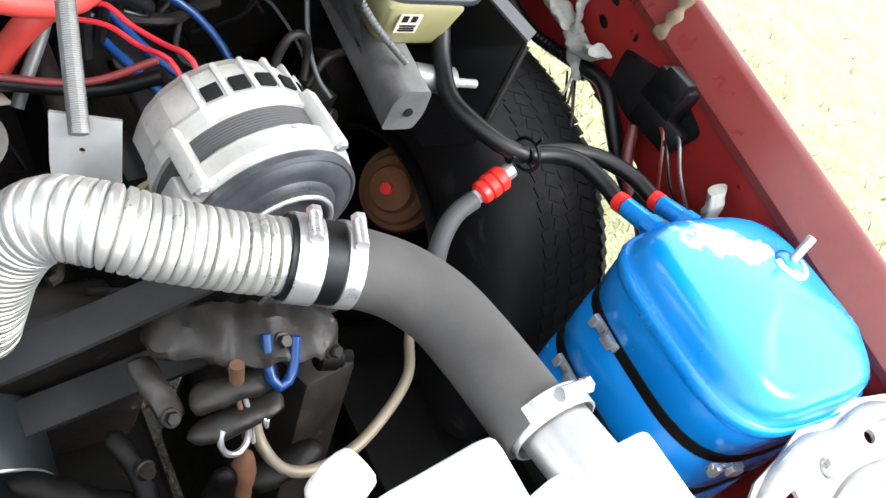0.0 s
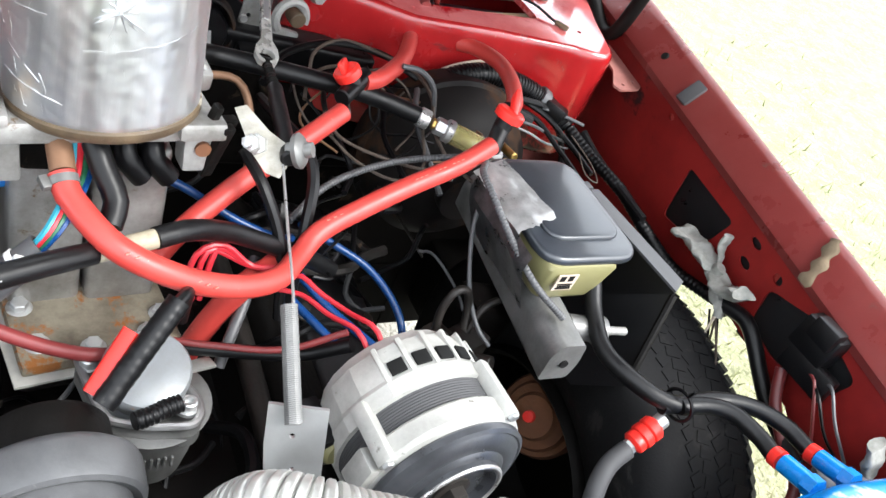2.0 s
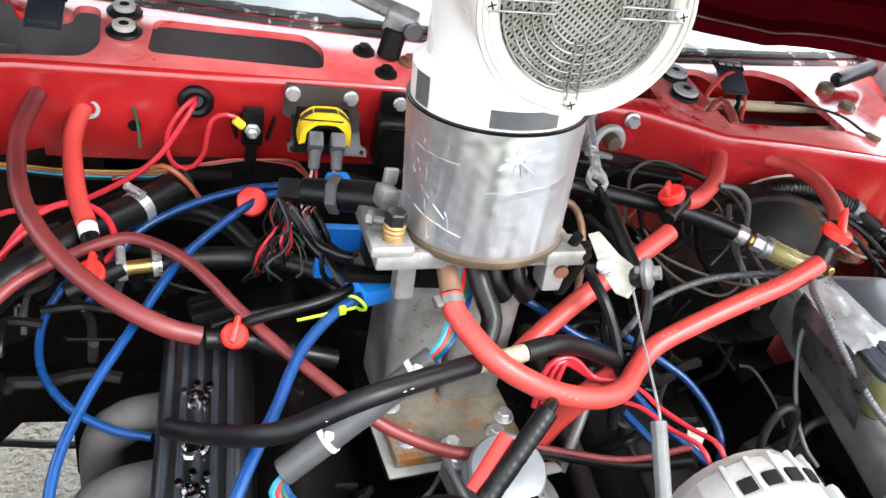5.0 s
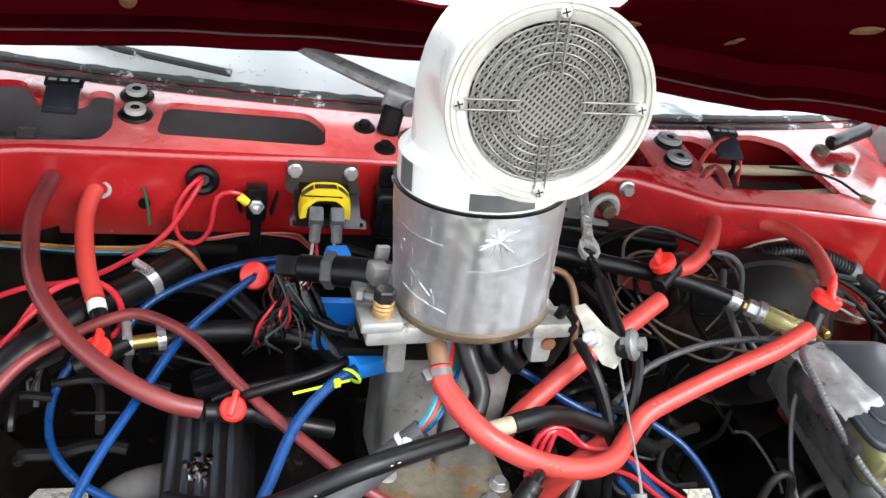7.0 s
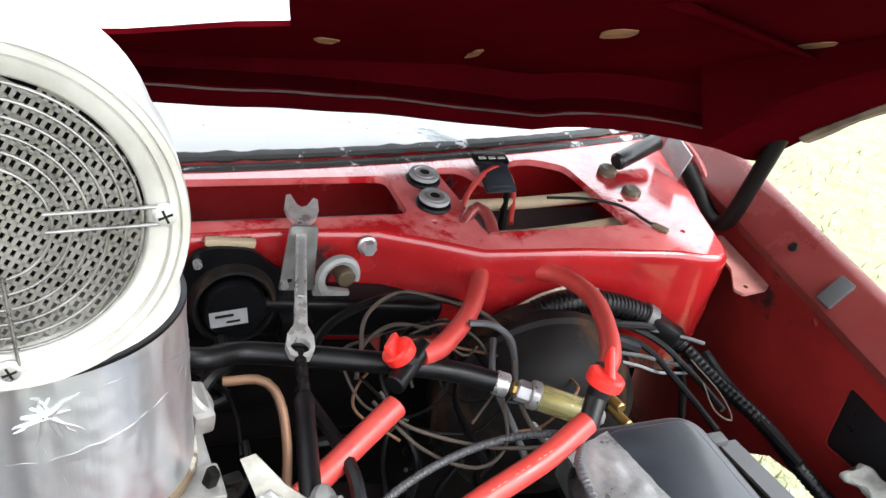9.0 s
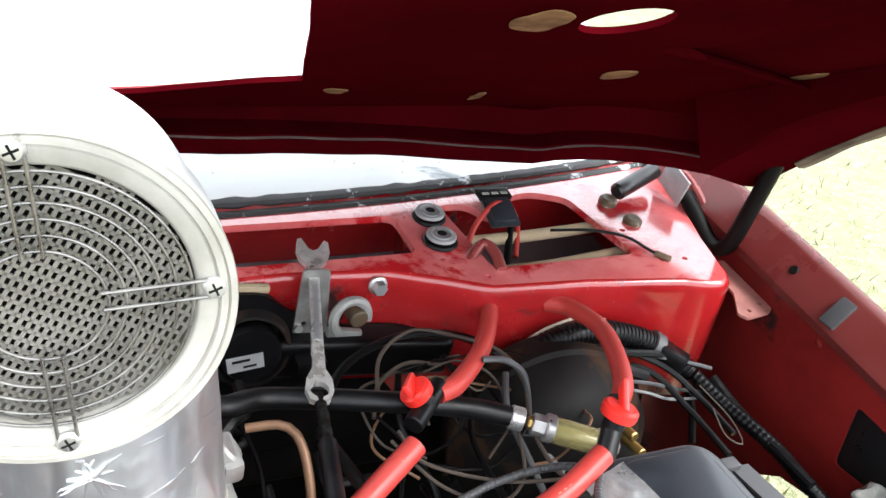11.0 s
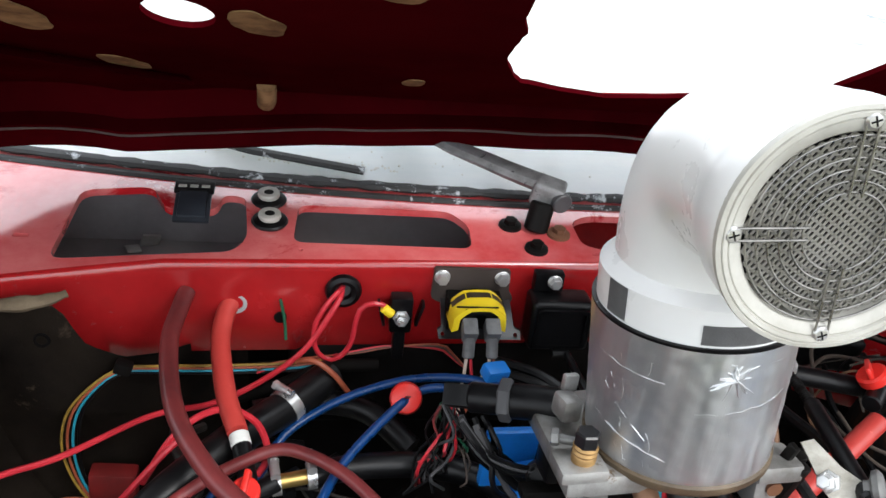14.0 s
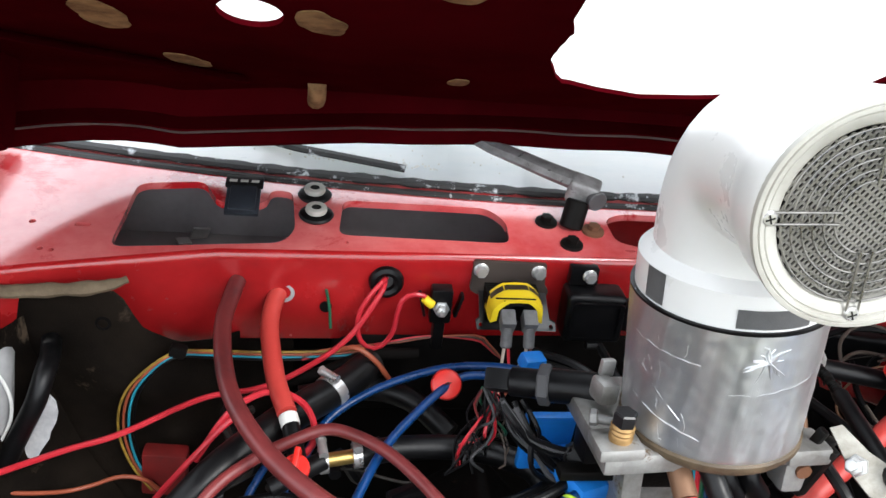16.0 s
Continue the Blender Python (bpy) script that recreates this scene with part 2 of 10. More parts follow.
DECK = surface("rust_stained_deck", (0.30, 0.265, 0.20), 0.5, metal=0.15, dark=(0.09, 0.07, 0.05), amount=1.0, scale=24, bump=0.5, wear=(0.34, 0.125, 0.03), wear_at=0.52, wear_scale=20)
LEVER = surface("dull_cream_lever", (0.40, 0.385, 0.34), 0.42, metal=0.3, dark=(0.20, 0.185, 0.15), amount=1.0, scale=50, bump=0.3)
CLOTH = surface("grey_tape_cloth", (0.30, 0.30, 0.275), 0.75, dark=(0.16, 0.16, 0.145), amount=1.0, scale=60, bump=0.5, grain=400)
PULLEY = surface("dark_blued_pulley", (0.085, 0.09, 0.10), 0.34, metal=0.4, dark=(0.045, 0.047, 0.052), amount=1.0, scale=26, bump=0.15)
CONNECTOR = surface("grey_connector_plastic", (0.15, 0.15, 0.152), 0.5, dark=(0.07, 0.07, 0.07), amount=1.0, scale=50, bump=0.15)
WIPER = surface("speckled_wiper_paint", (0.26, 0.26, 0.265), 0.42, dark=(0.10, 0.10, 0.10), amount=1.0, scale=40, bump=0.3, wear=(0.02, 0.02, 0.02), wear_at=0.6, wear_scale=90)
TIMBER = surface("raw_pole", (0.52, 0.40, 0.26), 0.7, dark=(0.36, 0.26, 0.16), scale=30, bump=0.2)
SEAL = surface("weathered_black_seal", (0.03, 0.03, 0.03), 0.6, scale=30, bump=0.5, grain=200, wear=(0.55, 0.58, 0.6), wear_at=0.58, wear_scale=34)
LABEL_W = surface("white_label", (0.75, 0.75, 0.72), 0.5, scale=60, bump=0.03, amount=0.3)
# Print black, also filled into holes and slots as their shade.
INK_AND_HOLES = surface("ink_and_hole_black", (0.012, 0.012, 0.012), 0.7, scale=60, bump=0.0, gloss=0.1)
PRINT_PALE = surface("pale_print", (0.70, 0.24, 0.19), 0.6, scale=60, bump=0.0)
PRINT_GREY = surface("grey_print", (0.34, 0.34, 0.34), 0.6, scale=60, bump=0.0)
DUCT = surface("silver_duct_foil", (0.58, 0.58, 0.55), 0.32, metal=0.65, dark=(0.25, 0.25, 0.23), scale=30, bump=0.15)
BELT = surface("dusty_drive_belt", (0.034, 0.035, 0.038), 0.55, dark=(0.016, 0.016, 0.017), amount=1.0, scale=14, bump=0.2, gloss=0.3)
CHROME = surface("worn_chrome", (0.42, 0.42, 0.42), 0.14, metal=1.0, dark=(0.12, 0.12, 0.12), amount=1.0, scale=40, bump=0.1)
DULL = surface("dull_pale_grey_metal", (0.36, 0.36, 0.345), 0.5, metal=0.2, dark=(0.20, 0.195, 0.18), amount=1.0, scale=26, bump=0.35, wear=(0.12, 0.10, 0.08), wear_at=0.66, wear_scale=30)


def foil_material():
    """Smoothed aluminium foil tape: rolled streaks up the wrap, small dents and scratches."""
    m = surface("crinkled_foil_tape", (0.70, 0.715, 0.73), 0.3, metal=0.9, dark=(0.56, 0.575, 0.59), scale=20, bump=0.1)
    nt = m.node_tree
    nd, ln = nt.nodes, nt.links
    tc = nd.new("ShaderNodeTexCoord")
    mp = nd.new("ShaderNodeMapping")
    mp.inputs["Scale"].default_value = (1, 1, 0.06)
    streak = nd.new("ShaderNodeTexNoise")
    streak.inputs["Scale"].default_value = 90
    streak.inputs["Detail"].default_value = 5
    ln.new(tc.outputs["Object"], mp.inputs[0])
    ln.new(mp.outputs[0], streak.inputs["Vector"])
    dent = nd.new("ShaderNodeTexNoise")
    dent.inputs["Scale"].default_value = 55
    dent.inputs["Detail"].default_value = 4
    ln.new(tc.outputs["Object"], dent.inputs["Vector"])
    b1 = nd.new("ShaderNodeBump")
    b1.inputs["Strength"].default_value = 0.35
    b1.inputs["Distance"].default_value = 0.0012
    ln.new(streak.outputs[0], b1.inputs["Height"])
    b2 = nd.new("ShaderNodeBump")
    b2.inputs["Strength"].default_value = 0.25
    b2.inputs["Distance"].default_value = 0.0010
    ln.new(dent.outputs[0], b2.inputs["Height"])
    ln.new(b1.outputs[0], b2.inputs["Normal"])
    ln.new(b2.outputs[0], nd["Principled BSDF"].inputs["Normal"])
    rr = nd.new("ShaderNodeMapRange")
    rr.inputs[1].default_value, rr.inputs[2].default_value = 0.3, 0.7
    rr.inputs[3].default_value, rr.inputs[4].default_value = 0.28, 0.50
    ln.new(streak.outputs[0], rr.inputs[0])
    ln.new(rr.outputs[0], nd["Principled BSDF"].inputs["Roughness"])
    return m


FOIL = foil_material()


def frost_sky_material():
    """A wet, frosted windscreen: pale film with clear streaks, whitened to stand in for reflected sky."""
    m = surface("frosted_sky_white_windscreen", (0.97, 0.98, 0.985), 0.2, dark=(0.80, 0.86, 0.90), amount=1.0, scale=5, bump=0.3, grain=120, coat=1.0,
                wear=(0.40, 0.46, 0.50), wear_at=0.63, wear_scale=14, wear_rough=0.1)
    nt = m.node_tree
    tc = nt.nodes.new("ShaderNodeTexCoord")
    mp = nt.nodes.new("ShaderNodeMapping")
    mp.inputs["Scale"].default_value = (0.35, 2.2, 2.2)
    nt.links.new(tc.outputs["Object"], mp.inputs[0])
    for n in [n for n in nt.nodes if n.bl_idname == "ShaderNodeTexNoise"][::2]:
        nt.links.new(mp.outputs[0], n.inputs["Vector"])
    return m


FROST_AND_SKY = frost_sky_material()


def ground_material(name, a, b, c, scale):
    m = surface(name, a, 0.9, dark=b, amount=1.0, scale=scale, bump=1.0, grain=90, wear=c, wear_at=0.56, wear_scale=scale * 4)
    m.node_tree.nodes["Bump"].inputs["Distance"].default_value = 0.02
    return m


GRASS = ground_material("dry_pale_grass", (0.34, 0.33, 0.20), (0.22, 0.235, 0.12), (0.40, 0.385, 0.28), 9)
BLADES = surface("grass_blades", (0.34, 0.33, 0.18), 0.7, dark=(0.17, 0.21, 0.08), amount=1.0, scale=5, bump=0.0)
CONCRETE = ground_material("pale_dirty_concrete", (0.42, 0.40, 0.34), (0.30, 0.28, 0.23), (0.22, 0.21, 0.17), 6)


def clear_plastic():
    m = bpy.data.materials.new("amber_clear_plastic")
    m.use_nodes = True
    b = m.node_tree.nodes["Principled BSDF"]
    b.inputs["Base Color"].default_value = (0.85, 0.78, 0.42, 1)
    b.inputs["Roughness"].default_value = 0.08
    b.inputs["Transmission Weight"].default_value = 0.85
    b.inputs["IOR"].default_value = 1.4
    return m


CLEAR = clear_plastic()

# ---- building tools ----


def frame_of(axis, up=(0, 0, 1)):
    """An orthonormal basis whose third vector is axis."""
    w = Vector(axis).normalized()
    a = Vector(up)
    if abs(a.dot(w)) > 0.95:
        a = Vector((0, 1, 0))
    u = a.cross(w).normalized()
    return u, w.cross(u), w


def box(bm, c, s, m=None, bevel=0.0015, segs=2):
    """A bevelled box of size s about c, turned by the matrix m."""
    r = bmesh.ops.create_cube(bm, size=1)
    vs = r["verts"]
    for v in vs:
        v.co = Vector((v.co.x * s[0], v.co.y * s[1], v.co.z * s[2]))
    if bevel:
        b = min(bevel, min(s) * 0.4)
        es = list({e for v in vs for e in v.link_edges})
        rb = bmesh.ops.bevel(bm, geom=es, offset=b, segments=segs, affect='EDGES', profile=0.6)
        vs = list({v for f in rb["faces"] for v in f.verts} | {v for v in vs if v.is_valid})
    t = Matrix.Translation(c) @ (m.to_4x4() if m else Matrix.Identity(4))
    for v in vs:
        v.co = t @ v.co
    return bm


def turn(rx=0, ry=0, rz=0):
    return Euler((radians(rx), radians(ry), radians(rz))).to_matrix()


def lathe(bm, origin, axis, profile, seg=24, up=(0, 0, 1), sx=1.0, sy=1.0):
    """A surface turned about axis: profile of (radius, height)."""
    u, v, w = frame_of(axis, up)
    o = Vector(origin)
    rings = []
    for r, h in profile:
        if r < 1e-6:
            rings.append([bm.verts.new(o + w * h)])
        else:
            rings.append([bm.verts.new(o + w * h + (u * math.cos(a) * sx + v * math.sin(a) * sy) * r)
                          for a in (2 * math.pi * i / seg for i in range(seg))])
    for a, b in zip(rings, rings[1:]):
        if len(a) == 1 and len(b) == 1:
            continue
        for i in range(seg):
            j = (i + 1) % seg
            if len(a) == 1:
                bm.faces.new((a[0], b[j], b[i]))
            elif len(b) == 1:
                bm.faces.new((a[i], a[j], b[0]))
            else:
                bm.faces.new((a[i], a[j], b[j], b[i]))
    return bm


def rod(bm, p0, p1, r, seg=16, chamfer=0.0):
    """A closed round bar from p0 to p1."""
    p0, p1 = Vector(p0), Vector(p1)
    h = (p1 - p0).length
    c = min(chamfer, h * 0.4, r * 0.6)
    prof = [(0, 0), (r - c, 0), (r, c), (r, h - c), (r - c, h), (0, h)] if c else [(0, 0), (r, 0), (r, h), (0, h)]
    return lathe(bm, p0, p1 - p0, prof, seg)


def spline(pts, n):
    """n points along a Catmull-Rom curve through pts, evenly by length."""
    p = [Vector(q) for q in pts]
    if len(p) == 2:
        return [p[0].lerp(p[1], i / (n - 1)) for i in range(n)]
    ext = [p[0] * 2 - p[1]] + p + [p[-1] * 2 - p[-2]]
    fine = []
    for i in range(1, len(ext) - 2):
        a, b, c, d = ext[i - 1:i + 3]
        for k in range(24):
            t = k / 24
            fine.append(0.5 * ((2 * b) + (c - a) * t + (2 * a - 5 * b + 4 * c - d) * t * t + (3 * b - a - 3 * c + d) * t ** 3))
    fine.append(p[-1])
    run = [0.0]
    for a, b in zip(fine, fine[1:]):
        run.append(run[-1] + (b - a).length)
    out, k = [], 0
    for i in range(n):
        s = run[-1] * i / (n - 1)
        while k < len(run) - 2 and run[k + 1] < s:
            k += 1
        f = (s - run[k]) / max(1e-9, run[k + 1] - run[k])
        out.append(fine[k].lerp(fine[k + 1], min(1, max(0, f))))
    return out


def sweep(bm, pts, r, seg=12, step=0.008, shape=None, closed_ends=True, flat=1.0, offset=(0, 0)):
    """A tube of radius r along a smooth curve; shape(s) scales the radius at s metres; flat squeezes it across."""
    length = sum((Vector(a) - Vector(b)).length for a, b in zip(pts, pts[1:]))
    n = max(3, int(length / step) + 1)
    path = spline(pts, n)
    t = (path[1] - path[0]).normalized()
    u = frame_of(t)[0]
    rings, s = [], 0.0
    for i, p in enumerate(path):
        nt = (path[min(i + 1, n - 1)] - path[max(i - 1, 0)]).normalized()
        u = (u - nt * u.dot(nt)).normalized()
        v = nt.cross(u)
        rr = r * (shape(s) if shape else 1.0)
        c = p + u * offset[0] + v * offset[1]
        rings.append([bm.verts.new(c + (u * math.cos(a) + v * math.sin(a) * flat) * rr) for a in (2 * math.pi * k / seg for k in range(seg))])
        if i < n - 1:
            s += (path[i + 1] - p).length
    for a, b in zip(rings, rings[1:]):
        for k in range(seg):
            bm.faces.new((a[k], a[(k + 1) % seg], b[(k + 1) % seg], b[k]))
    if closed_ends:
        bm.faces.new(rings[0][::-1])
        bm.faces.new(rings[-1])
    return bm


def ring(bm, c, axis, R, r, seg=32, tube=8, up=(0, 0, 1), start=0.0, end=1.0):
    """A torus, or part of one, about axis."""
    u, v, w = frame_of(axis, up)
    c = Vector(c)
    whole = end - start >= 0.999
    n = seg if whole else seg + 1
    rows = []
    for i in range(n):
        a = 2 * math.pi * (start + (end - start) * i / seg)
        d = u * math.cos(a) + v * math.sin(a)
        rows.append([bm.verts.new(c + d * (R + r * math.cos(b)) + w * r * math.sin(b)) for b in (2 * math.pi * k / tube for k in range(tube))])
    for i in range(n if whole else n - 1):
        a, b = rows[i], rows[(i + 1) % n]
        for k in range(tube):
            bm.faces.new((a[k], b[k], b[(k + 1) % tube], a[(k + 1) % tube]))
    if not whole:
        bm.faces.new(rows[0])
        bm.faces.new(rows[-1][::-1])
    return bm


def rounded(pts, r=0.008, n=4):
    """A polygon with its corners rounded."""
    out = []
    k = len(pts)
    for i in range(k):
        p, a, b = Vector(pts[i]), Vector(pts[i - 1]), Vector(pts[(i + 1) % k])
        da, db = a - p, b - p
        d = min(r, da.length * 0.45, db.length * 0.45)
        s, e = p + da.normalized() * d, p + db.normalized() * d
        for j in range(n + 1):
            t = j / n
            out.append(tuple((1 - t) ** 2 * s + 2 * t * (1 - t) * p + t * t * e))
    return out


def oval(cx, cy, rx, ry, n=20, rot=0.0):
    c, s = math.cos(rot), math.sin(rot)
    return [(cx + rx * math.cos(a) * c - ry * math.sin(a) * s, cy + rx * math.cos(a) * s + ry * math.sin(a) * c)
            for a in (2 * math.pi * i / n for i in range(n))]


def sheet(bm, outline, holes, place, thick, lip=0.0):
    """A plate with holes: outline and holes in plane coordinates, place(x, y, h) to the world; lip turns the hole edges down."""
    def loop(pts):
        vs = [bm.verts.new(place(x, y, 0)) for x, y in pts]
        return vs, [bm.edges.new((vs[i], vs[(i + 1) % len(vs)])) for i in range(len(vs))]
    rims = [loop(outline)] + [loop(h) for h in holes]
    edges = [e for _, es in rims for e in es]
    bmesh.ops.triangle_fill(bm, use_beauty=True, use_dissolve=False, edges=edges)
    top = [f for f in bm.faces if all(v in {w for vs, _ in rims for w in vs} for v in f.verts)] if len(bm.faces) < 20 else list(bm.faces)
    low = {}
    polys = [outline] + list(holes)
    for k, ((vs, _), pts) in enumerate(zip(rims, polys)):
        d = thick + (lip if k else 0)
        bot = [bm.verts.new(place(x, y, -d)) for x, y in pts]
        mid = [bm.verts.new(place(x, y, -thick)) for x, y in pts] if k and lip else bot
        for a, b in zip(vs, mid):
            low[a] = b
        for i in range(len(vs)):
            j = (i + 1) % len(vs)
            bm.faces.new((vs[i], vs[j], bot[j], bot[i]))
    for f in top:
        try:
            bm.faces.new([low[v] for v in f.verts][::-1])
        except (ValueError, KeyError):
            pass
    return bm


def origin_of(bm):
    xs = [v.co for v in bm.verts]
    lo = Vector([min(c[i] for c in xs) for i in range(3)])
    hi = Vector([max(c[i] for c in xs) for i in range(3)])
    return Vector(((lo.x + hi.x) / 2, (lo.y + hi.y) / 2, lo.z))


def finish(name, bm, material, at, angle=38):
    bmesh.ops.recalc_face_normals(bm, faces=bm.faces)
    me = bpy.data.meshes.new(name)
    for v in bm.verts:
        v.co -= at
    bm.to_mesh(me)
    bm.free()
    me.polygons.foreach_set("use_smooth", [True] * len(me.polygons))
    me.set_sharp_from_angle(angle=radians(angle))
    me.materials.append(material)
    return me


def solid(name, bm, material, label="", category="", group="", kind="", angle=38):
    """A top-level thing of one mesh, its origin at its base."""
    at = origin_of(bm)
    ob = new(name, finish(name, bm, material, at, angle))
    ob.location = at
    return tagged(ob, label, category, group, kind)


def base(name, at, label, category, group="", kind=""):
    """A top-level thing made of parts."""
    ob = new(name)
    ob.empty_display_size = 0.02
    ob.location = at
    return tagged(ob, label, category, group, kind)


def part(name, bm, material, parent, label="", kind="", angle=38):
    """One mesh under a thing or under one of its parts; bm is in world coordinates."""
    root = parent
    at = Vector((0, 0, 0))
    while root:
        at += root.location
        root = root.parent
    ob = new(name, finish(name, bm, material, at, angle))
    ob.parent = parent
    return tagged(ob, label, "", "", kind)


def B():
    return bmesh.new()


def hose(name, pts, r, material, label, category="hose", group="", seg=12, step=0.008, shape=None, flat=1.0):
    return solid(name, sweep(B(), pts, r, seg, step, shape, True, flat), material, label, category, group)


def hex_bolt(bm, p, axis, r=0.006, h=0.005, washer=0.009):
    """A bolt head on its washer, standing at p along axis."""
    w = Vector(axis).normalized()
    lathe(bm, Vector(p) - w * 0.002, w, [(0, 0), (washer, 0), (washer, 0.0025), (washer * 0.9, 0.0032), (0, 0.0032)], 18)
    lathe(bm, Vector(p) + w * 0.001, w, [(0, 0), (r, 0), (r, h * 0.85), (r * 0.88, h), (0, h)], 6)
    return bm


def clamp_band(bm, pts_c, axis, r, width=0.009):
    """A worm-drive hose clamp: band and screw housing."""
    w = Vector(axis).normalized()
    c = Vector(pts_c)
    lathe(bm, c - w * width / 2, w, [(r, 0), (r + 0.0012, 0), (r + 0.0012, width), (r, width), (r, 0)], 24)
    u, v, _ = frame_of(w)
    h = c + v * (r + 0.004)
    rod(bm, h - u * 0.009, h + u * 0.009, 0.0042, 10)
    rod(bm, h + u * 0.009, h + u * 0.013, 0.0048, 6)
    return bm

# ---- the car's body and the ground ----
GROUND_Z = 0.2
bm = B()
for x0, x1, y0, y1, n in ((-40, 40, -40, 40, 40),):
    bmesh.ops.create_grid(bm, x_segments=n, y_segments=n, size=40)
for v in bm.verts:
    v.co.z = GROUND_Z - 0.01 + 0.02 * noise.noise(v.co * 0.3)
solid("ground", bm, GRASS, "pale dry grass lawn in bright daylight", "ground", kind="structure")
bm = B()
box(bm, (-0.25, 0.1, GROUND_Z - 0.02), (2.1, 3.6, 0.09), bevel=0.01)
solid("pavement", bm, CONCRETE, "dirty pale concrete slab under the car", "pavement", kind="structure")

# grass tufts beside the car
rng = random.Random(4)
verts, faces = [], []
for i in range(5200):
    x = 0.95 + abs(rng.gauss(0, 0.75))
    y = rng.uniform(-1.5, 1.7)
    a, h, w = rng.uniform(0, 6.28), rng.uniform(0.02, 0.055), rng.uniform(0.002, 0.005)
    dx, dy = math.cos(a) * w, math.sin(a) * w
    lx, ly = rng.gauss(0, 0.02), rng.gauss(0, 0.02)
    z = GROUND_Z - 0.012
    k = len(verts)
    verts += [(x - dx, y - dy, z), (x + dx, y + dy, z), (x + lx, y + ly, z + h)]
    faces.append((k, k + 1, k + 2))
me = bpy.data.meshes.new("grass")
me.from_pydata(verts, [], faces)
me.materials.append(BLADES)
tagged(new("grass", me), "short dry yellow-green grass blades on the lawn", "grass", kind="stuff")

TILT = radians(5)
CT, ST = math.cos(TILT), math.sin(TILT)


def on_cowl(x, y, h=0.0):
    """A point of the cowl's sloping top, h above it."""
    return Vector((x, y * CT - h * ST, 0.955 + y * ST + h * CT))


LIP = [(-0.68, -0.168), (-0.576, -0.139), (-0.48, -0.117), (-0.415, -0.103), (-0.338, -0.1), (-0.2, -0.095), (0.0, -0.09), (0.15, -0.084),
       (0.25, -0.092), (0.30, -0.112), (0.345, -0.132), (0.45, -0.138), (0.56, -0.152), (0.590, -0.161), (0.604, -0.163), (0.613, -0.159)]
BACK = [(x, 0.036 + 0.15 * x * x) for x in (0.68, 0.55, 0.42, 0.30, 0.15, 0.0, -0.15, -0.30, -0.42, -0.55, -0.68)]
HOLES = [
    rounded([(-0.515, -0.108), (-0.512, 0.012), (-0.444, 0.023), (-0.424, -0.02), (-0.376, -0.018), (-0.372, 0.012), (-0.349, 0.01), (-0.342, -0.065),
             (-0.354, -0.089)], 0.014),
    rounded([(-0.298, -0.07), (-0.294, -0.002), (-0.135, -0.004), (-0.117, -0.03), (-0.119, -0.072)], 0.012),
    rounded([(0.0, -0.06), (-0.002, -0.015), (0.02, -0.002), (0.284, -0.002), (0.288, -0.07), (0.03, -0.07)], 0.012),
    rounded([(0.342, 0.012), (0.376, 0.012), (0.392, -0.018), (0.424, -0.016), (0.436, 0.024), (0.468, 0.028), (0.506, 0.012), (0.53, -0.104), (0.357, -0.106)], 0.012),
]
SLOTS = [rounded([(-0.555, -0.075), (-0.54, -0.075), (-0.54, -0.069), (-0.555, -0.069)], 0.003), oval(-0.595, -0.07, 0.0035, 0.0035, 8),
         oval(-0.575, -0.115, 0.003, 0.003, 8), oval(-0.565, -0.117, 0.003, 0.003, 8), oval(-0.29, -0.083, 0.0025, 0.0025, 8),
         oval(0.012, -0.076, 0.006, 0.0025, 10), oval(0.31, -0.085, 0.003, 0.003, 8), oval(0.345, -0.118, 0.003, 0.003, 8),
         oval(0.54, -0.06, 0.004, 0.003, 8), oval(0.556, -0.118, 0.0035, 0.0035, 8), oval(0.585, -0.12, 0.0035, 0.003, 8)]
cowl = base("cowl", (0, 0, 0.85), "red painted steel cowl panel with open plenum holes", "cowl", kind="structure")
bm = B()
sheet(bm, LIP + [(0.618, -0.150), (0.622, -0.13), (0.631, -0.088), (0.655, -0.011)] + BACK, HOLES + SLOTS, on_cowl, 0.0022, lip=0.006)
part("cowl_top", bm, CHALK_AND_SHEEN, cowl, angle=30)
# firewall face, with the rolled edge above it
bm = B()
prof = [(0.0, 0.0), (-0.003, -0.0012), (-0.005, -0.005), (-0.0055, -0.012), (-0.004, -0.05), (-0.001, -0.118), (0.008, -0.126), (0.03, -0.13)]
fine = []
for a, b in zip(LIP, LIP[1:]):
    for k in range(4):
        fine.append((a[0] + (b[0] - a[0]) * k / 4, a[1] + (b[1] - a[1]) * k / 4))
fine += [LIP[-1], (0.618, -0.150), (0.622, -0.13), (0.631, -0.088), (0.645, -0.04)]
rows = []
for i, (x, y) in enumerate(fine):
    a, b = fine[max(i - 1, 0)], fine[min(i + 1, len(fine) - 1)]
    d = Vector((b[0] - a[0], b[1] - a[1])).normalized()
    nx, ny = d.y, -d.x
    p = on_cowl(x, y)
    deep = 0.90 + 0.41 * max(0.0, min(1.0, (x + 0.26) / 0.12)) - 0.34 * max(0.0, min(1.0, (-0.47 - x) / 0.05))
    rows.append([bm.verts.new((p.x - nx * q, p.y - ny * q, p.z + h * deep)) for q, h in prof])
for a, b in zip(rows, rows[1:]):
    for k in range(len(prof) - 1):
        bm.faces.new((a[k], b[k], b[k + 1], a[k + 1]))
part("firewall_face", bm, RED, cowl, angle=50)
# plenum box under the holes
PLENUM = surface("dusty_plenum_floor", (0.24, 0.235, 0.24), 0.6, dark=(0.10, 0.085, 0.088), amount=1.0, scale=7, bump=0.15, spread=0.2)
bm = B()
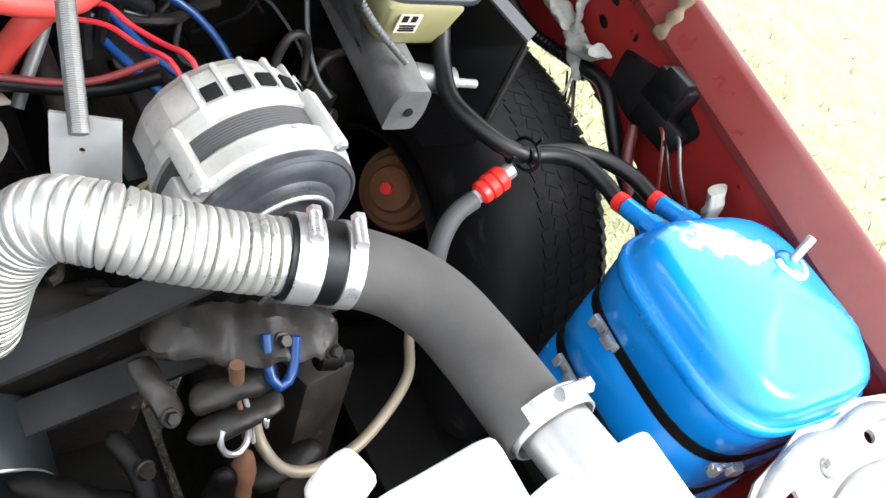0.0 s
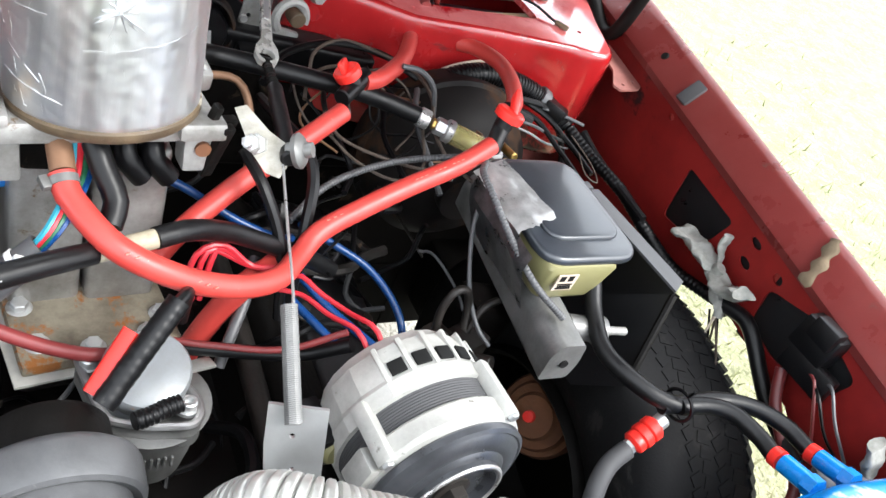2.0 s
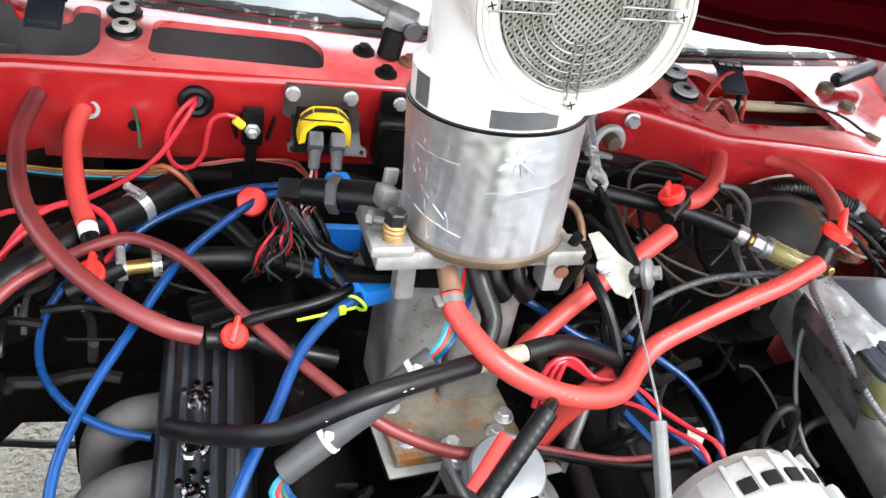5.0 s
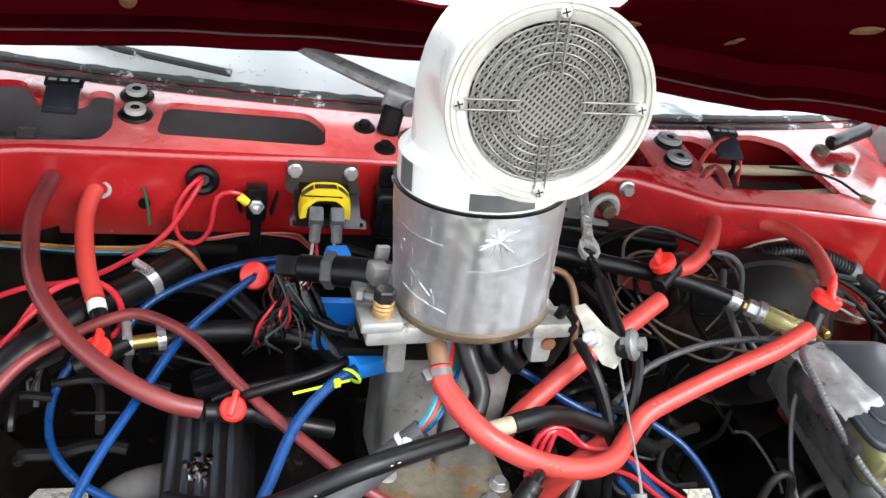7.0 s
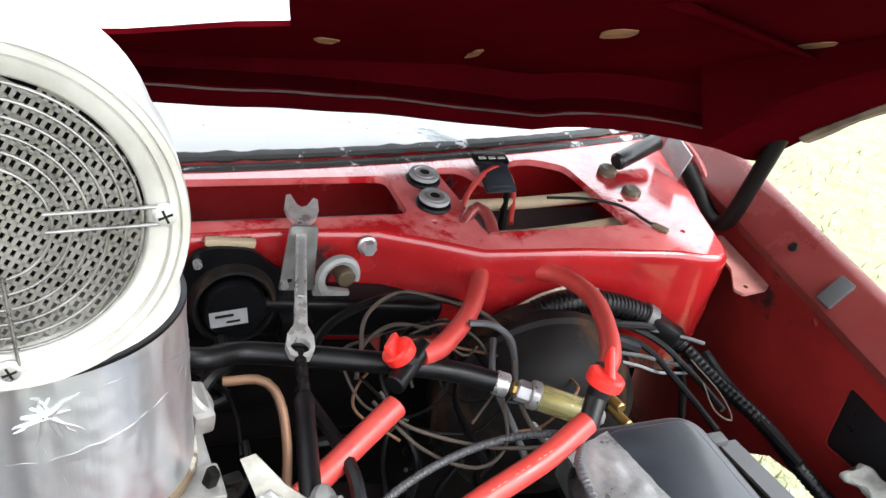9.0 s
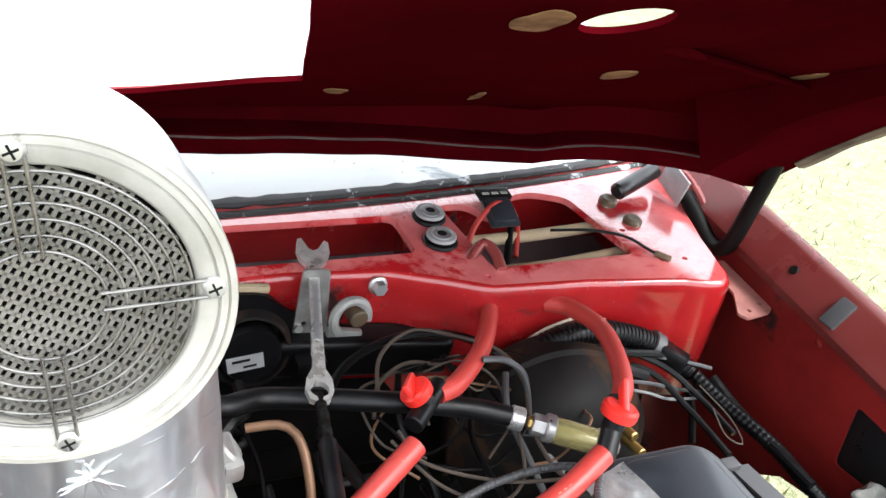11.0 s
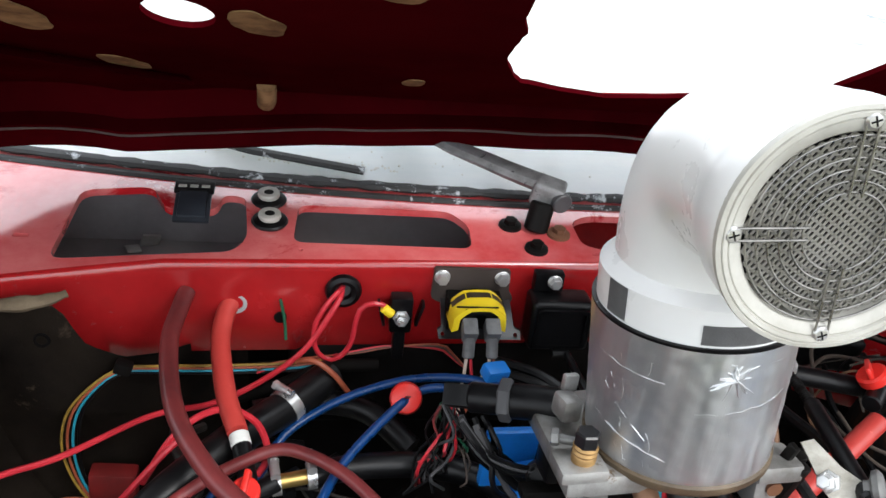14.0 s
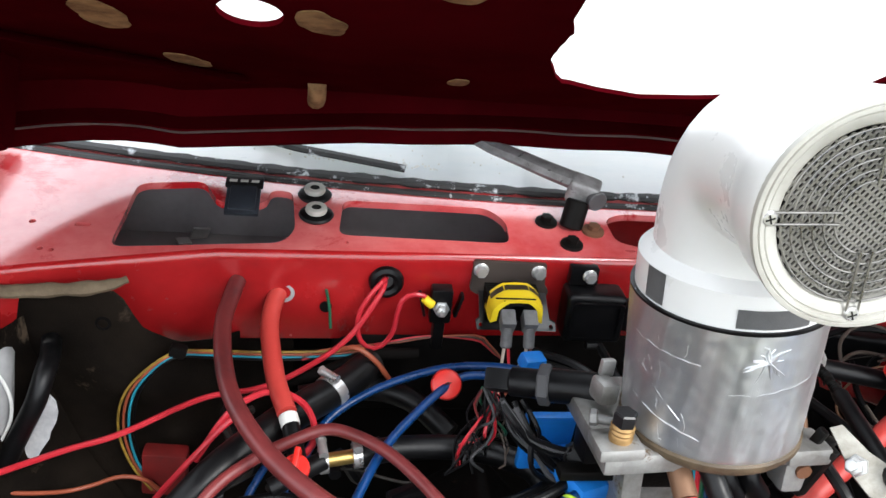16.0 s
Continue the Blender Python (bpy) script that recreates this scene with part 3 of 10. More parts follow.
box(bm, (0.0, -0.008, 0.860), (1.22, 0.145, 0.006), turn(5), 0.001)
part("plenum_floor", bm, PLENUM, cowl, "dust-covered plenum floor")
bm = B()
box(bm, (-0.35, 0.066, 0.90), (0.58, 0.004, 0.11), None, 0.001)
part("plenum_back", bm, PLENUM, cowl)
bm = B()
box(bm, (0.29, 0.066, 0.90), (0.70, 0.004, 0.11), None, 0.001)
part("plenum_back", bm, RED, cowl)
bm = B()
for x in (-0.325, -0.06, 0.32, 0.6, -0.6):
    box(bm, (x, -0.01, 0.895), (0.004, 0.15, 0.10), None, 0.001)
part("plenum_rib", bm, RED, cowl)
bm = B()
box(bm, (-0.457, 0.050, 0.876), (0.020, 0.003, 0.024), turn(30, 10, 20), 0.001)
box(bm, (-0.474, 0.040, 0.871), (0.016, 0.012, 0.003), turn(10, 10, 30), 0.001)
part("paper_scrap", bm, DULL, cowl, "torn pale scrap lying in the plenum")

# lower firewall
wall = base("firewall", (0, 0, 0.25), "grimy lower firewall, coloured dark for the shade behind the engine", "firewall", kind="structure")
# Panel and step take the shade-darkened grime.
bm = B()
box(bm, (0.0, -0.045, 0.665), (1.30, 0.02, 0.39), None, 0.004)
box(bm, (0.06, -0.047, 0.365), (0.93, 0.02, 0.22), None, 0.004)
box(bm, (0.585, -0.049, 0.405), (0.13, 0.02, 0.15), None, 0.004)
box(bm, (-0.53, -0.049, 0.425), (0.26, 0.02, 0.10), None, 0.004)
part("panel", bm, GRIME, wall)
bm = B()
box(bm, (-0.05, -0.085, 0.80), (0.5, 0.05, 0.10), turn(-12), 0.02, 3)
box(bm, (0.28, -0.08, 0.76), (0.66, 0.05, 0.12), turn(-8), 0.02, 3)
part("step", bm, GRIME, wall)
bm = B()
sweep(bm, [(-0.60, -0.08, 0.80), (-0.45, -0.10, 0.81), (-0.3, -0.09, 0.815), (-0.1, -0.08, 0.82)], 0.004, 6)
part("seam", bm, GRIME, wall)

hose("underbody_line", [(-0.62, -0.05, 0.322), (-0.52, -0.045, 0.320), (-0.45, -0.048, 0.317), (-0.38, -0.05, 0.315)], 0.006, RUBBER, "dark pipe crossing under the firewall", "pipe")

# inner fender on the engine's other bank
inner = base("inner_fender", (-0.62, -0.3, 0.4), "dirty brown inner fender with dried mud", "fender panel", kind="structure")
bm = B()
n, mrow = 22, []
for i in range(n + 1):
    y = -0.95 + 0.79 * i / n
    row = []
    for k in range(13):
        f = k / 12
        z = 0.528 + 0.372 * f
        x = -0.655 + 0.16 * (1 - f) ** 2 + 0.012 * noise.noise(Vector((y * 9, z * 9, 3)))
        if i > n - 4:
            x += 0.02 * (i - n + 4)
        row.append(bm.verts.new((x, y, z)))
    mrow.append(row)
for a, b in zip(mrow, mrow[1:]):
    for k in range(12):
        bm.faces.new((a[k], b[k], b[k + 1], a[k + 1]))
bmesh.ops.solidify(bm, geom=bm.faces, thickness=0.003)
part("panel", bm, MUD, inner)
bm = B()
sweep(bm, [(-0.80, -0.160, 0.914), (-0.70, -0.160, 0.919), (-0.62, -0.158, 0.922), (-0.56, -0.157, 0.926), (-0.52, -0.155, 0.929), (-0.500, -0.151, 0.932), (-0.490, -0.146, 0.934)], 0.0085, 10, 0.004,
      lambda q: 1 + 0.35 * noise.noise(Vector((q * 60, 0, 0))) - 0.4 * max(0.0, (q - 0.28) / 0.04), flat=0.7)
part("sealed_edge", bm, SEALER, inner, "dirty tan sealer dried along the seam")


def plate_top(x):
    """Upper edge of the end plate: under the sealer, then stepping down beneath the red firewall."""
    run = ((-0.80, 0.912), (-0.497, 0.926), (-0.490, 0.908), (-0.482, 0.890), (-0.468, 0.875), (-0.45, 0.860), (-0.42, 0.850), (-0.34, 0.848))
    for (xa, za), (xb, zb) in zip(run, run[1:]):
        if x <= xb:
            return za + (zb - za) * (x - xa) / (xb - xa)
    return run[-1][1]


bm = B()
cols = []
for i in range(61):
    x = -0.80 + 0.46 * i / 60
    f = min(1.0, max(0.0, (x + 0.485) / 0.125))
    f = f * f * (3 - 2 * f)
    zt = plate_top(x)
    col = []
    for k in range(19):
        z = 0.60 + (zt - 0.60) * k / 18
        bulge = 0.010 * noise.noise(Vector((x * 9, z * 11, 0))) + 0.004 * noise.noise(Vector((x * 30, z * 34, 4))) - 0.010 * math.exp(-((z - 0.84 - 0.35 * (x + 0.55) * -1) / 0.018) ** 2) * (1 - f)
        col.append(bm.verts.new((x, -0.150 + 0.056 * f + bulge * (1 - 0.5 * f), z)))
    cols.append(col)
for a, b in zip(cols, cols[1:]):
    for k in range(18):
        bm.faces.new((a[k], b[k], b[k + 1], a[k + 1]))
bmesh.ops.solidify(bm, geom=bm.faces, thickness=0.003)
part("seam_plate", bm, MUD, inner, "mud-stained end plate of the inner fender", angle=60)
bm = B()
ring(bm, (-0.512, -0.160, 0.893), (0, -1, 0.1), 0.006, 0.0015, 16, 6)
part("plug_rim", bm, GRIME, inner)
bm = B()
box(bm, (-0.70, -0.45, 0.935), (0.08, 1.1, 0.02), turn(6), 0.006)
part("rail", bm, RED_FADED, inner)


def fender_z(y):
    """Height of the fender's inner edge."""
    return 0.9696 + 0.118 * y


# fender beside the wheel
fender = base("fender", (0.7, -0.5, 0.3), "faded red front fender with an open inner wall", "fender", kind="structure")
bm = B()
ys = [-1.25 + 1.55 * i / 40 for i in range(41)]
rows = []
for y in ys:
    z = fender_z(y)
    p = [(0.662, -0.014), (0.660, -0.004), (0.663, 0.0), (0.668, 0.004), (0.687, 0.027), (0.693, 0.031), (0.701, 0.032), (0.711, 0.027), (0.721, 0.012), (0.731, -0.02),
         (0.739, -0.08), (0.745, -0.16), (0.748, -0.28)]
    arch = 0.13 + 0.17 * min(1.0, (abs(y + 0.46) / 0.36) ** 4)
    rows.append([bm.verts.new((x, y, z + max(h, -arch) - (0.001 if h < -0.2 else 0))) for x, h in p])
for a, b in zip(rows, rows[1:]):
    for k in range(12):
        bm.faces.new((a[k], b[k], b[k + 1], a[k + 1]))
bmesh.ops.solidify(bm, geom=bm.faces, thickness=0.0015)
part("fender_top", bm, RED_FADED, fender, angle=45)
# inner wall with its openings; plane coordinates are y and the drop below the rail


def on_wall(y, d, h=0.0):
    return Vector((0.664 - h, y, 0.979 + 0.105 * y - d))


bm = B()
sheet(bm, [(-1.2, 0.036), (0.2, 0.014), (0.2, 0.60), (-0.14, 0.60), (-0.17, 0.30), (-0.278, 0.198), (-0.351, 0.172), (-0.422, 0.142), (-0.488, 0.130), (-0.60, 0.135), (-0.72, 0.20), (-0.8, 0.40), (-1.2, 0.42)],
      [rounded([(-0.321, 0.056), (-0.325, 0.128), (-0.396, 0.112), (-0.414, 0.053)], 0.008), oval(-0.453, 0.045, 0.009, 0.005, 12),
       oval(-0.456, 0.072, 0.009, 0.006, 12), oval(-0.50, 0.05, 0.007, 0.006, 10), oval(-0.255, 0.036, 0.005, 0.004, 8),
       rounded([(-0.50, 0.065), (-0.575, 0.036), (-0.635, 0.048), (-0.62, 0.095), (-0.55, 0.115), (-0.505, 0.11)], 0.01), oval(-0.70, 0.045, 0.003, 0.003, 8)], on_wall, 0.0025)
part("inner_wall", bm, FENDER_IN, fender)
# Added black sheets stand in for the shade inside the wall openings.
bm = B()
box(bm, (0.676, -0.388, 0.845), (0.006, 0.17, 0.12), None, 0.002)
box(bm, (0.676, -0.57, 0.836), (0.006, 0.15, 0.10), None, 0.002)
part("opening_shade_sheet", bm, BLACK_PAINT, fender)
bm = B()
box(bm, (0.673, -0.255, fender_z(-0.255) + 0.013), (0.034, 0.018, 0.006), turn(6, -48, 0), 0.002)
part("clip", bm, GREY_RUBBER, fender, "dark metal clip on the fender edge")
bm = B()
sweep(bm, [(0.657, -0.526, 0.899), (0.663, -0.526, 0.913), (0.678, -0.518, 0.929), (0.692, -0.508, 0.943)], 0.0075, 8, 0.004, lambda s: 1 + 0.35 * math.sin(s * 300), flat=0.4)
part("torn_seal", bm, SEALER, fender, "torn cream foam seal stuck on the edge")
bm = B()
sheet(bm, rounded([(0.640, -0.10), (0.663, -0.10), (0.663, -0.187), (0.654, -0.193), (0.622, -0.197), (0.615, -0.188), (0.634, -0.157)], 0.003), [oval(0.653, -0.178, 0.003, 0.003, 8), oval(0.632, -0.186, 0.003, 0.003, 8)], lambda x, y, h: Vector((x, y, 0.918 + 0.1 * (y + 0.15) + h)), 0.003)
part("corner_bracket", bm, GUSSET, fender, "scuffed pink corner gusset with small holes")
bm = B()
lathe(bm, (0.6755, -0.185, fender_z(-0.185) + 0.013), (-0.77, 0, 0.64), [(0, 0), (0.0055, 0), (0.0045, 0.0015), (0, 0.0015)], 12)
part("bolt", bm, DARK_IRON, fender)

# unseen plain body, added in front and on the far side against light leaks
nose = base("unseen_front_panel", (0, -1.2, 0.3), "unseen plain red panel added to keep light out of the engine bay", "front panel", kind="structure")
bm = B()
box(bm, (0, -1.20, 0.55), (1.54, 0.03, 0.56), turn(4), 0.012, 3)
part("panel", bm, RED_FADED, nose)
bm = B()
box(bm, (-0.765, -0.45, 0.62), (0.02, 1.5, 0.60), None, 0.008, 2)
part("unseen_far_skin", bm, RED_FADED, nose)
# Dark boxes added to cover bright ground where the low bay is black.
member = base("crossmember", (0.1, -0.7, 0.3), "dark crossmember and frame rails, added under the engine to hide bright ground", "frame", kind="structure")
bm = B()
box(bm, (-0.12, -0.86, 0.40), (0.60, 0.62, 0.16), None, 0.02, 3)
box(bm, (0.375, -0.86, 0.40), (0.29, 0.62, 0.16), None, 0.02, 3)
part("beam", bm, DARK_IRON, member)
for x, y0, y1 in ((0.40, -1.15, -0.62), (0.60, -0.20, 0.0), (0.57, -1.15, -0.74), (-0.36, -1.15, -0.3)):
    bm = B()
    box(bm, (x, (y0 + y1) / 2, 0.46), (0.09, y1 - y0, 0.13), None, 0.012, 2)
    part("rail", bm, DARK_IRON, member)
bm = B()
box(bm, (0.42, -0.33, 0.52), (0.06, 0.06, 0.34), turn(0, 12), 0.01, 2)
part("dark_filler_post", bm, DARK_IRON, member)

# windscreen
screen = base("windscreen", (0, 0.05, 0.95), "pale frosted windscreen, whitened for reflected sky, with wet streaks", "windscreen", kind="structure")
bm = B()
rows = []
for i in range(33):
    x = -0.70 + 1.40 * i / 32
    row = []
    for k in range(13):
        f = k / 12
        y = 0.036 + 0.15 * x * x + 0.72 * f
        z = 0.960 + 0.085 * (0.036 + 0.15 * x * x) + 0.46 * f - 0.04 * f * f - 0.10 * x * x * f
        row.append(bm.verts.new((x * (1 - 0.1 * f), y, z)))
    rows.append(row)
for a, b in zip(rows, rows[1:]):
    for k in range(12):
        bm.faces.new((a[k], b[k], b[k + 1], a[k + 1]))
bmesh.ops.solidify(bm, geom=bm.faces, thickness=0.005)
part("pane", bm, FROST_AND_SKY, screen)
bm = B()
pts = [(x, 0.028 + 0.15 * x * x, 0.960 + 0.085 * (0.028 + 0.15 * x * x)) for x in [-0.70 + 1.4 * i / 28 for i in range(29)]]
sweep(bm, pts, 0.0078, 8, 0.008, lambda s: 1 + 0.45 * noise.noise(Vector((s * 50, 0, 0))), flat=0.55)
part("seal", bm, SEAL, screen, "weathered black lower seal with pale flakes")
bm = B()
dr = random.Random(8)
for k in range(150):
    x = dr.uniform(-0.62, 0.64) if k % 4 == 0 else dr.gauss(-0.265, 0.04)
    f = 0.020 + dr.gauss(0, 0.003) + (0.02 * dr.random() if k % 4 == 0 else 0)
    q = 0.15 * x * x
    p = Vector((x * (1 - 0.1 * f), 0.036 + q + 0.72 * f, 0.962 + 0.085 * (0.036 + q) + 0.46 * f - 0.10 * x * x * f))
    r = dr.uniform(0.0006, 0.0016)
    lathe(bm, p, (0, -0.5, 0.85), [(0, -0.001), (r, 0), (r * 0.8, r * 0.5), (0, r * 0.7)], 8)
part("ice_droplets", bm, LABEL_W, screen, "frozen white droplets along the lower edge", kind="stuff")
bm = B()
pts = [(x, 0.014 + 0.15 * x * x, 0.9555 + 0.085 * (0.014 + 0.15 * x * x)) for x in [-0.68 + 1.36 * i / 28 for i in range(29)]]
sweep(bm, pts, 0.006, 6, 0.02, flat=0.5)
part("cowl_trim", bm, SEAL, screen)

# ---- hood, propped open ----
HT = radians(27.5)
HC, HS = math.cos(HT), math.sin(HT)


def on_hood(x, v, h=0.0):
    """A point of the hood's underside, v metres from its rear edge, h above it."""
    return Vector((x, 0.03 - v * HC + h * HS, 1.06 + v * HS + h * HC))


hood = base("hood", (0, 0.03, 1.0), "red open hood, underside coloured dark for shade, with a ragged hole cut through it", "hood", kind="structure")
CUT = [(-0.02, 0.131), (0.03, 0.15), (0.058, 0.172), (0.10, 0.207), (0.134, 0.222), (0.118, 0.29), (0.104, 0.354), (0.086, 0.43), (0.068, 0.5), (0.054, 0.499),
       (0.044, 0.518), (0.035, 0.57), (0.02, 0.66), (-0.19, 0.66), (-0.183, 0.52), (-0.165, 0.40), (-0.155, 0.37), (-0.153, 0.33), (-0.147, 0.28),
       (-0.142, 0.262), (-0.126, 0.215), (-0.112, 0.184), (-0.105, 0.182), (-0.07, 0.155)]
ragged = []
for i, (x, v) in enumerate(CUT):
    q = CUT[(i + 1) % len(CUT)]
    for k in range(3):
        f = k / 3
        w = 0.0016 * noise.noise(Vector((i * 3.1, k * 7.7, 0.5))) * (0 < k)
        ragged.append((x + (q[0] - x) * f + w, v + (q[1] - v) * f - w))
bores = [oval(-0.362, 0.355, 0.021, 0.038, 22), oval(0.247, 0.45, 0.024, 0.033, 26, 0.3)]
bm = B()
sheet(bm, [(-0.60, 0.10), (-0.55, 0.065), (-0.47, 0.045), (-0.3, 0.045), (0.0, 0.045), (0.3, 0.045), (0.47, 0.045), (0.55, 0.065), (0.60, 0.10), (0.60, 0.74), (-0.60, 0.74)], [ragged] + bores, lambda x, v, h: on_hood(x, v, h + 0.004), 0.004)
part("inner_panel", bm, HOOD_SHADE_RED, hood, angle=25)
bm = B()
grow = [((x + 0.02) * 1.25 - 0.02, v + (0.02 if v > 0.4 else -0.05)) for x, v in ragged]
sheet(bm, [(-0.3, -0.01), (0.0, -0.01), (0.3, -0.01), (0.69, 0.10), (0.69, 0.75), (-0.69, 0.75), (-0.69, 0.10)], [grow, oval(-0.362, 0.325, 0.040, 0.085, 22), oval(0.255, 0.425, 0.055, 0.085, 26, 0.3)], lambda x, v, h: on_hood(x, v, h + 0.012), 0.0015)
part("outer_skin", bm, RED, hood, angle=25)
bm = B()
rows = []
for i in range(49):
    x = -0.67 + 1.34 * i / 48
    e = max(0.0, (abs(x) - 0.47) / 0.20)
    yb, zf = 0.048 - 0.148 * e * e, 1.031 - 0.125 * min(abs(x), 0.47) ** 2 + 0.036 * e
    wob = 0.0025 * noise.noise(Vector((x * 12, 0, 0)))
    q = on_hood(x, 0.05 + 0.13 * e * e, 0.0)
    ring_pts = [(yb + 0.03, zf + 0.025), (yb + 0.010, zf - 0.019 + wob), (yb + 0.002, zf - 0.021 + wob), (yb - 0.003, zf - 0.017 + wob), (yb - 0.004, zf - 0.003), (yb - 0.010, zf + 0.002 + wob),
                (yb - 0.009, zf + 0.005 + wob), (yb + 0.016, zf + 0.010), (yb + 0.018, zf + 0.040), (q.y, q.z + 0.003)]
    rows.append([bm.verts.new((x, y, z)) for y, z in ring_pts])
lip_line = [[v.co.copy() for v in r] for r in rows]
for a, b in zip(rows, rows[1:]):
    for k in range(9):
        bm.faces.new((a[k], b[k], b[k + 1], a[k + 1]))
part("rear_rail", bm, HOOD_SHADE_RED, hood, angle=45)
bm = B()
sweep(bm, [r[5].copy() for r in lip_line], 0.0013, 6, 0.012, lambda q: 1 + 0.4 * noise.noise(Vector((q * 30, 3, 0))))
part("rail_lip", bm, RIM_DARK, hood, "worn pale lip of the rear rail")
for sx in (-1, 1):
    bm = B()
    rows = []
    edge = []
    for i in range(25):
        v = 0.10 + 0.65 * i / 24
        drop = 0.032 + 0.115 * max(0.0, 1 - v / 0.34) ** 1.6
        out = 0.67 + 0.03 * min(1.0, (v - 0.10) / 0.2)
        e = on_hood(sx * out, v, -drop)
        edge.append(e)
        rows.append([bm.verts.new(c) for c in (on_hood(sx * 0.588, v, 0.002), on_hood(sx * 0.592, v, -drop * 0.72), on_hood(sx * 0.598, v, -drop * 0.82), on_hood(sx * (out - 0.020), v, -drop * 0.98), e, on_hood(sx * (out + 0.006), v, -drop + 0.012), on_hood(sx * 0.70, v, 0.012))])
    for a, b in zip(rows, rows[1:]):
        for k in range(6):
            bm.faces.new((a[k], b[k], b[k + 1], a[k + 1]))
    part("side_rail", bm, HOOD_SHADE_RED, hood)
    bm = B()
    sweep(bm, [c + Vector((0, 0, 0.002)) for c in edge[2:]], 0.013, 8, 0.015, lambda s: 1 + 0.3 * noise.noise(Vector((s * 25, sx, 0))), flat=0.5)
    part("edge_hem", bm, HEM, hood, "rusty tan folded hem along the hood edge")
SPOTS = [(0.116, 0.526, 0.025, 0.024), (0.199, 0.446, 0.022, 0.018), (0.372, 0.265, 0.02, 0.016), (-0.198, 0.152, 0.014, 0.012), (0.318, 0.127, 0.007, 0.02), (0.175, 0.164, 0.014, 0.012),
         (-0.462, 0.32, 0.023, 0.03), (-0.318, 0.345, 0.022, 0.024), (-0.431, 0.169, 0.02, 0.022), (-0.24, 0.462, 0.026, 0.03), 
         (0.573, 0.264, 0.022, 0.014), (0.24, 0.60, 0.03, 0.02), (-0.325, 0.045, 0.01, 0.03)]
for i, (x, v, a, b) in enumerate(SPOTS):
    a, b = a * 0.70, b * 1.35
    bm = B()
    pts = [(px + 0.0045 * noise.noise(Vector((px * 60, pv * 60, i))), pv + 0.0045 * noise.noise(Vector((px * 60, pv * 60, i + 9)))) for px, pv in oval(x, v, a, b, 30, 0.2 * (i % 3))]
    sheet(bm, pts, [], lambda x, v, h: on_hood(x, v, h + 0.0012), 0.002)
    part("glue_spot", bm, GLUE, hood)
bm = B()
sweep(bm, [on_hood(-0.325, 0.085, 0.0), on_hood(-0.325, 0.07, -0.008), on_hood(-0.326, 0.058, -0.013)], 0.009, 10, 0.004)
part("rubber_stop", bm, GLUE, hood, "brown perished rubber stop")
bm = B()
for x0, v0, x1, v1 in ((0.33, 0.38, 0.66, 0.18), (-0.40, 0.10, -0.64, 0.30), (0.33, 0.40, 0.31, 0.72)):
    sweep(bm, [on_hood(x0, v0, 0.001), on_hood((x0 + x1) / 2, (v0 + v1) / 2, 0.001), on_hood(x1, v1, 0.001)], 0.026, 12, 0.03, flat=0.16)
part("stiffener", bm, HOOD_SHADE_RED, hood)

# hood hinge on the fender side, and its twin
def hood_hinge(s, label):
    bm = B()
    sweep(bm, [(s * 0.653, -0.018, 0.968), (s * 0.654, -0.030, 0.961), (s * 0.655, -0.047, 0.952), (s * 0.655, -0.070, 0.939), (s * 0.655, -0.089, 0.935), (s * 0.655, -0.103, 0.942), (s * 0.656, -0.111, 0.962),
               (s * 0.657, -0.117, 0.995), (s * 0.658, -0.123, 1.030), (s * 0.659, -0.128, 1.062)], 0.0108, 12, 0.006, flat=0.8)
    th = part("hinge", bm, DARK_IRON, hood, label)
    bm = B()
    sweep(bm, [(s * 0.652, 0.02, 0.992), (s * 0.664, -0.01, 0.981), (s * 0.668, -0.05, 0.957), (s * 0.668, -0.085, 0.936)], 0.0045, 8, 0.008)
    part("spring_link", bm, RED_FADED, th)
    bm = B()
    rod(bm, (s * 0.562, -0.004, 0.968), (s * 0.632, 0.022, 0.982), 0.0105, 16, 0.003)
    part("pivot_bar", bm, BLACK_PAINT, th, "black rubber-covered pivot bar")
    bm = B()
    box(bm, (s * 0.642, -0.006, 0.979), (0.003, 0.046, 0.036), turn(16, 0, 0), 0.001)
    part("plate", bm, LABEL_G, th, "pale grey hinge plate")
    bm = B()
    for p in ((0.552, -0.006, 0.963), (0.562, -0.046, 0.957)):
        lathe(bm, (s * p[0], p[1], p[2] - 0.008), (0, -0.1, 1), [(0.011, 0), (0.011, 0.006), (0.008, 0.009), (0.005, 0.009), (0, 0.007)], 18)
    part("grommet", bm, GUM, th)
    return th


hood_hinge(1, "dark steel hood hinge arm on the fender corner")

# ---- wheel ----
wheel = base("wheel", (0.60, -0.45, 0.24), "worn black road tyre with a rusty brown hub", "wheel")
WC = Vector((0.578, -0.455, 0.503))
bm = B()
prof = [(0.155, -0.075), (0.17, -0.09), (0.20, -0.099), (0.235, -0.100), (0.262, -0.094), (0.276, -0.083), (0.281, -0.07), (0.283, -0.03), (0.283, 0.03), (0.281, 0.07),
        (0.276, 0.083), (0.262, 0.094), (0.235, 0.1), (0.20, 0.099), (0.17, 0.09), (0.155, 0.075)]
lathe(bm, WC, (1, 0, 0), [(r, h * (0.98 if h < 0 else 0.66)) for r, h in prof], 96)
tyre = part("tyre", bm, TYRE, wheel)
bm = B()
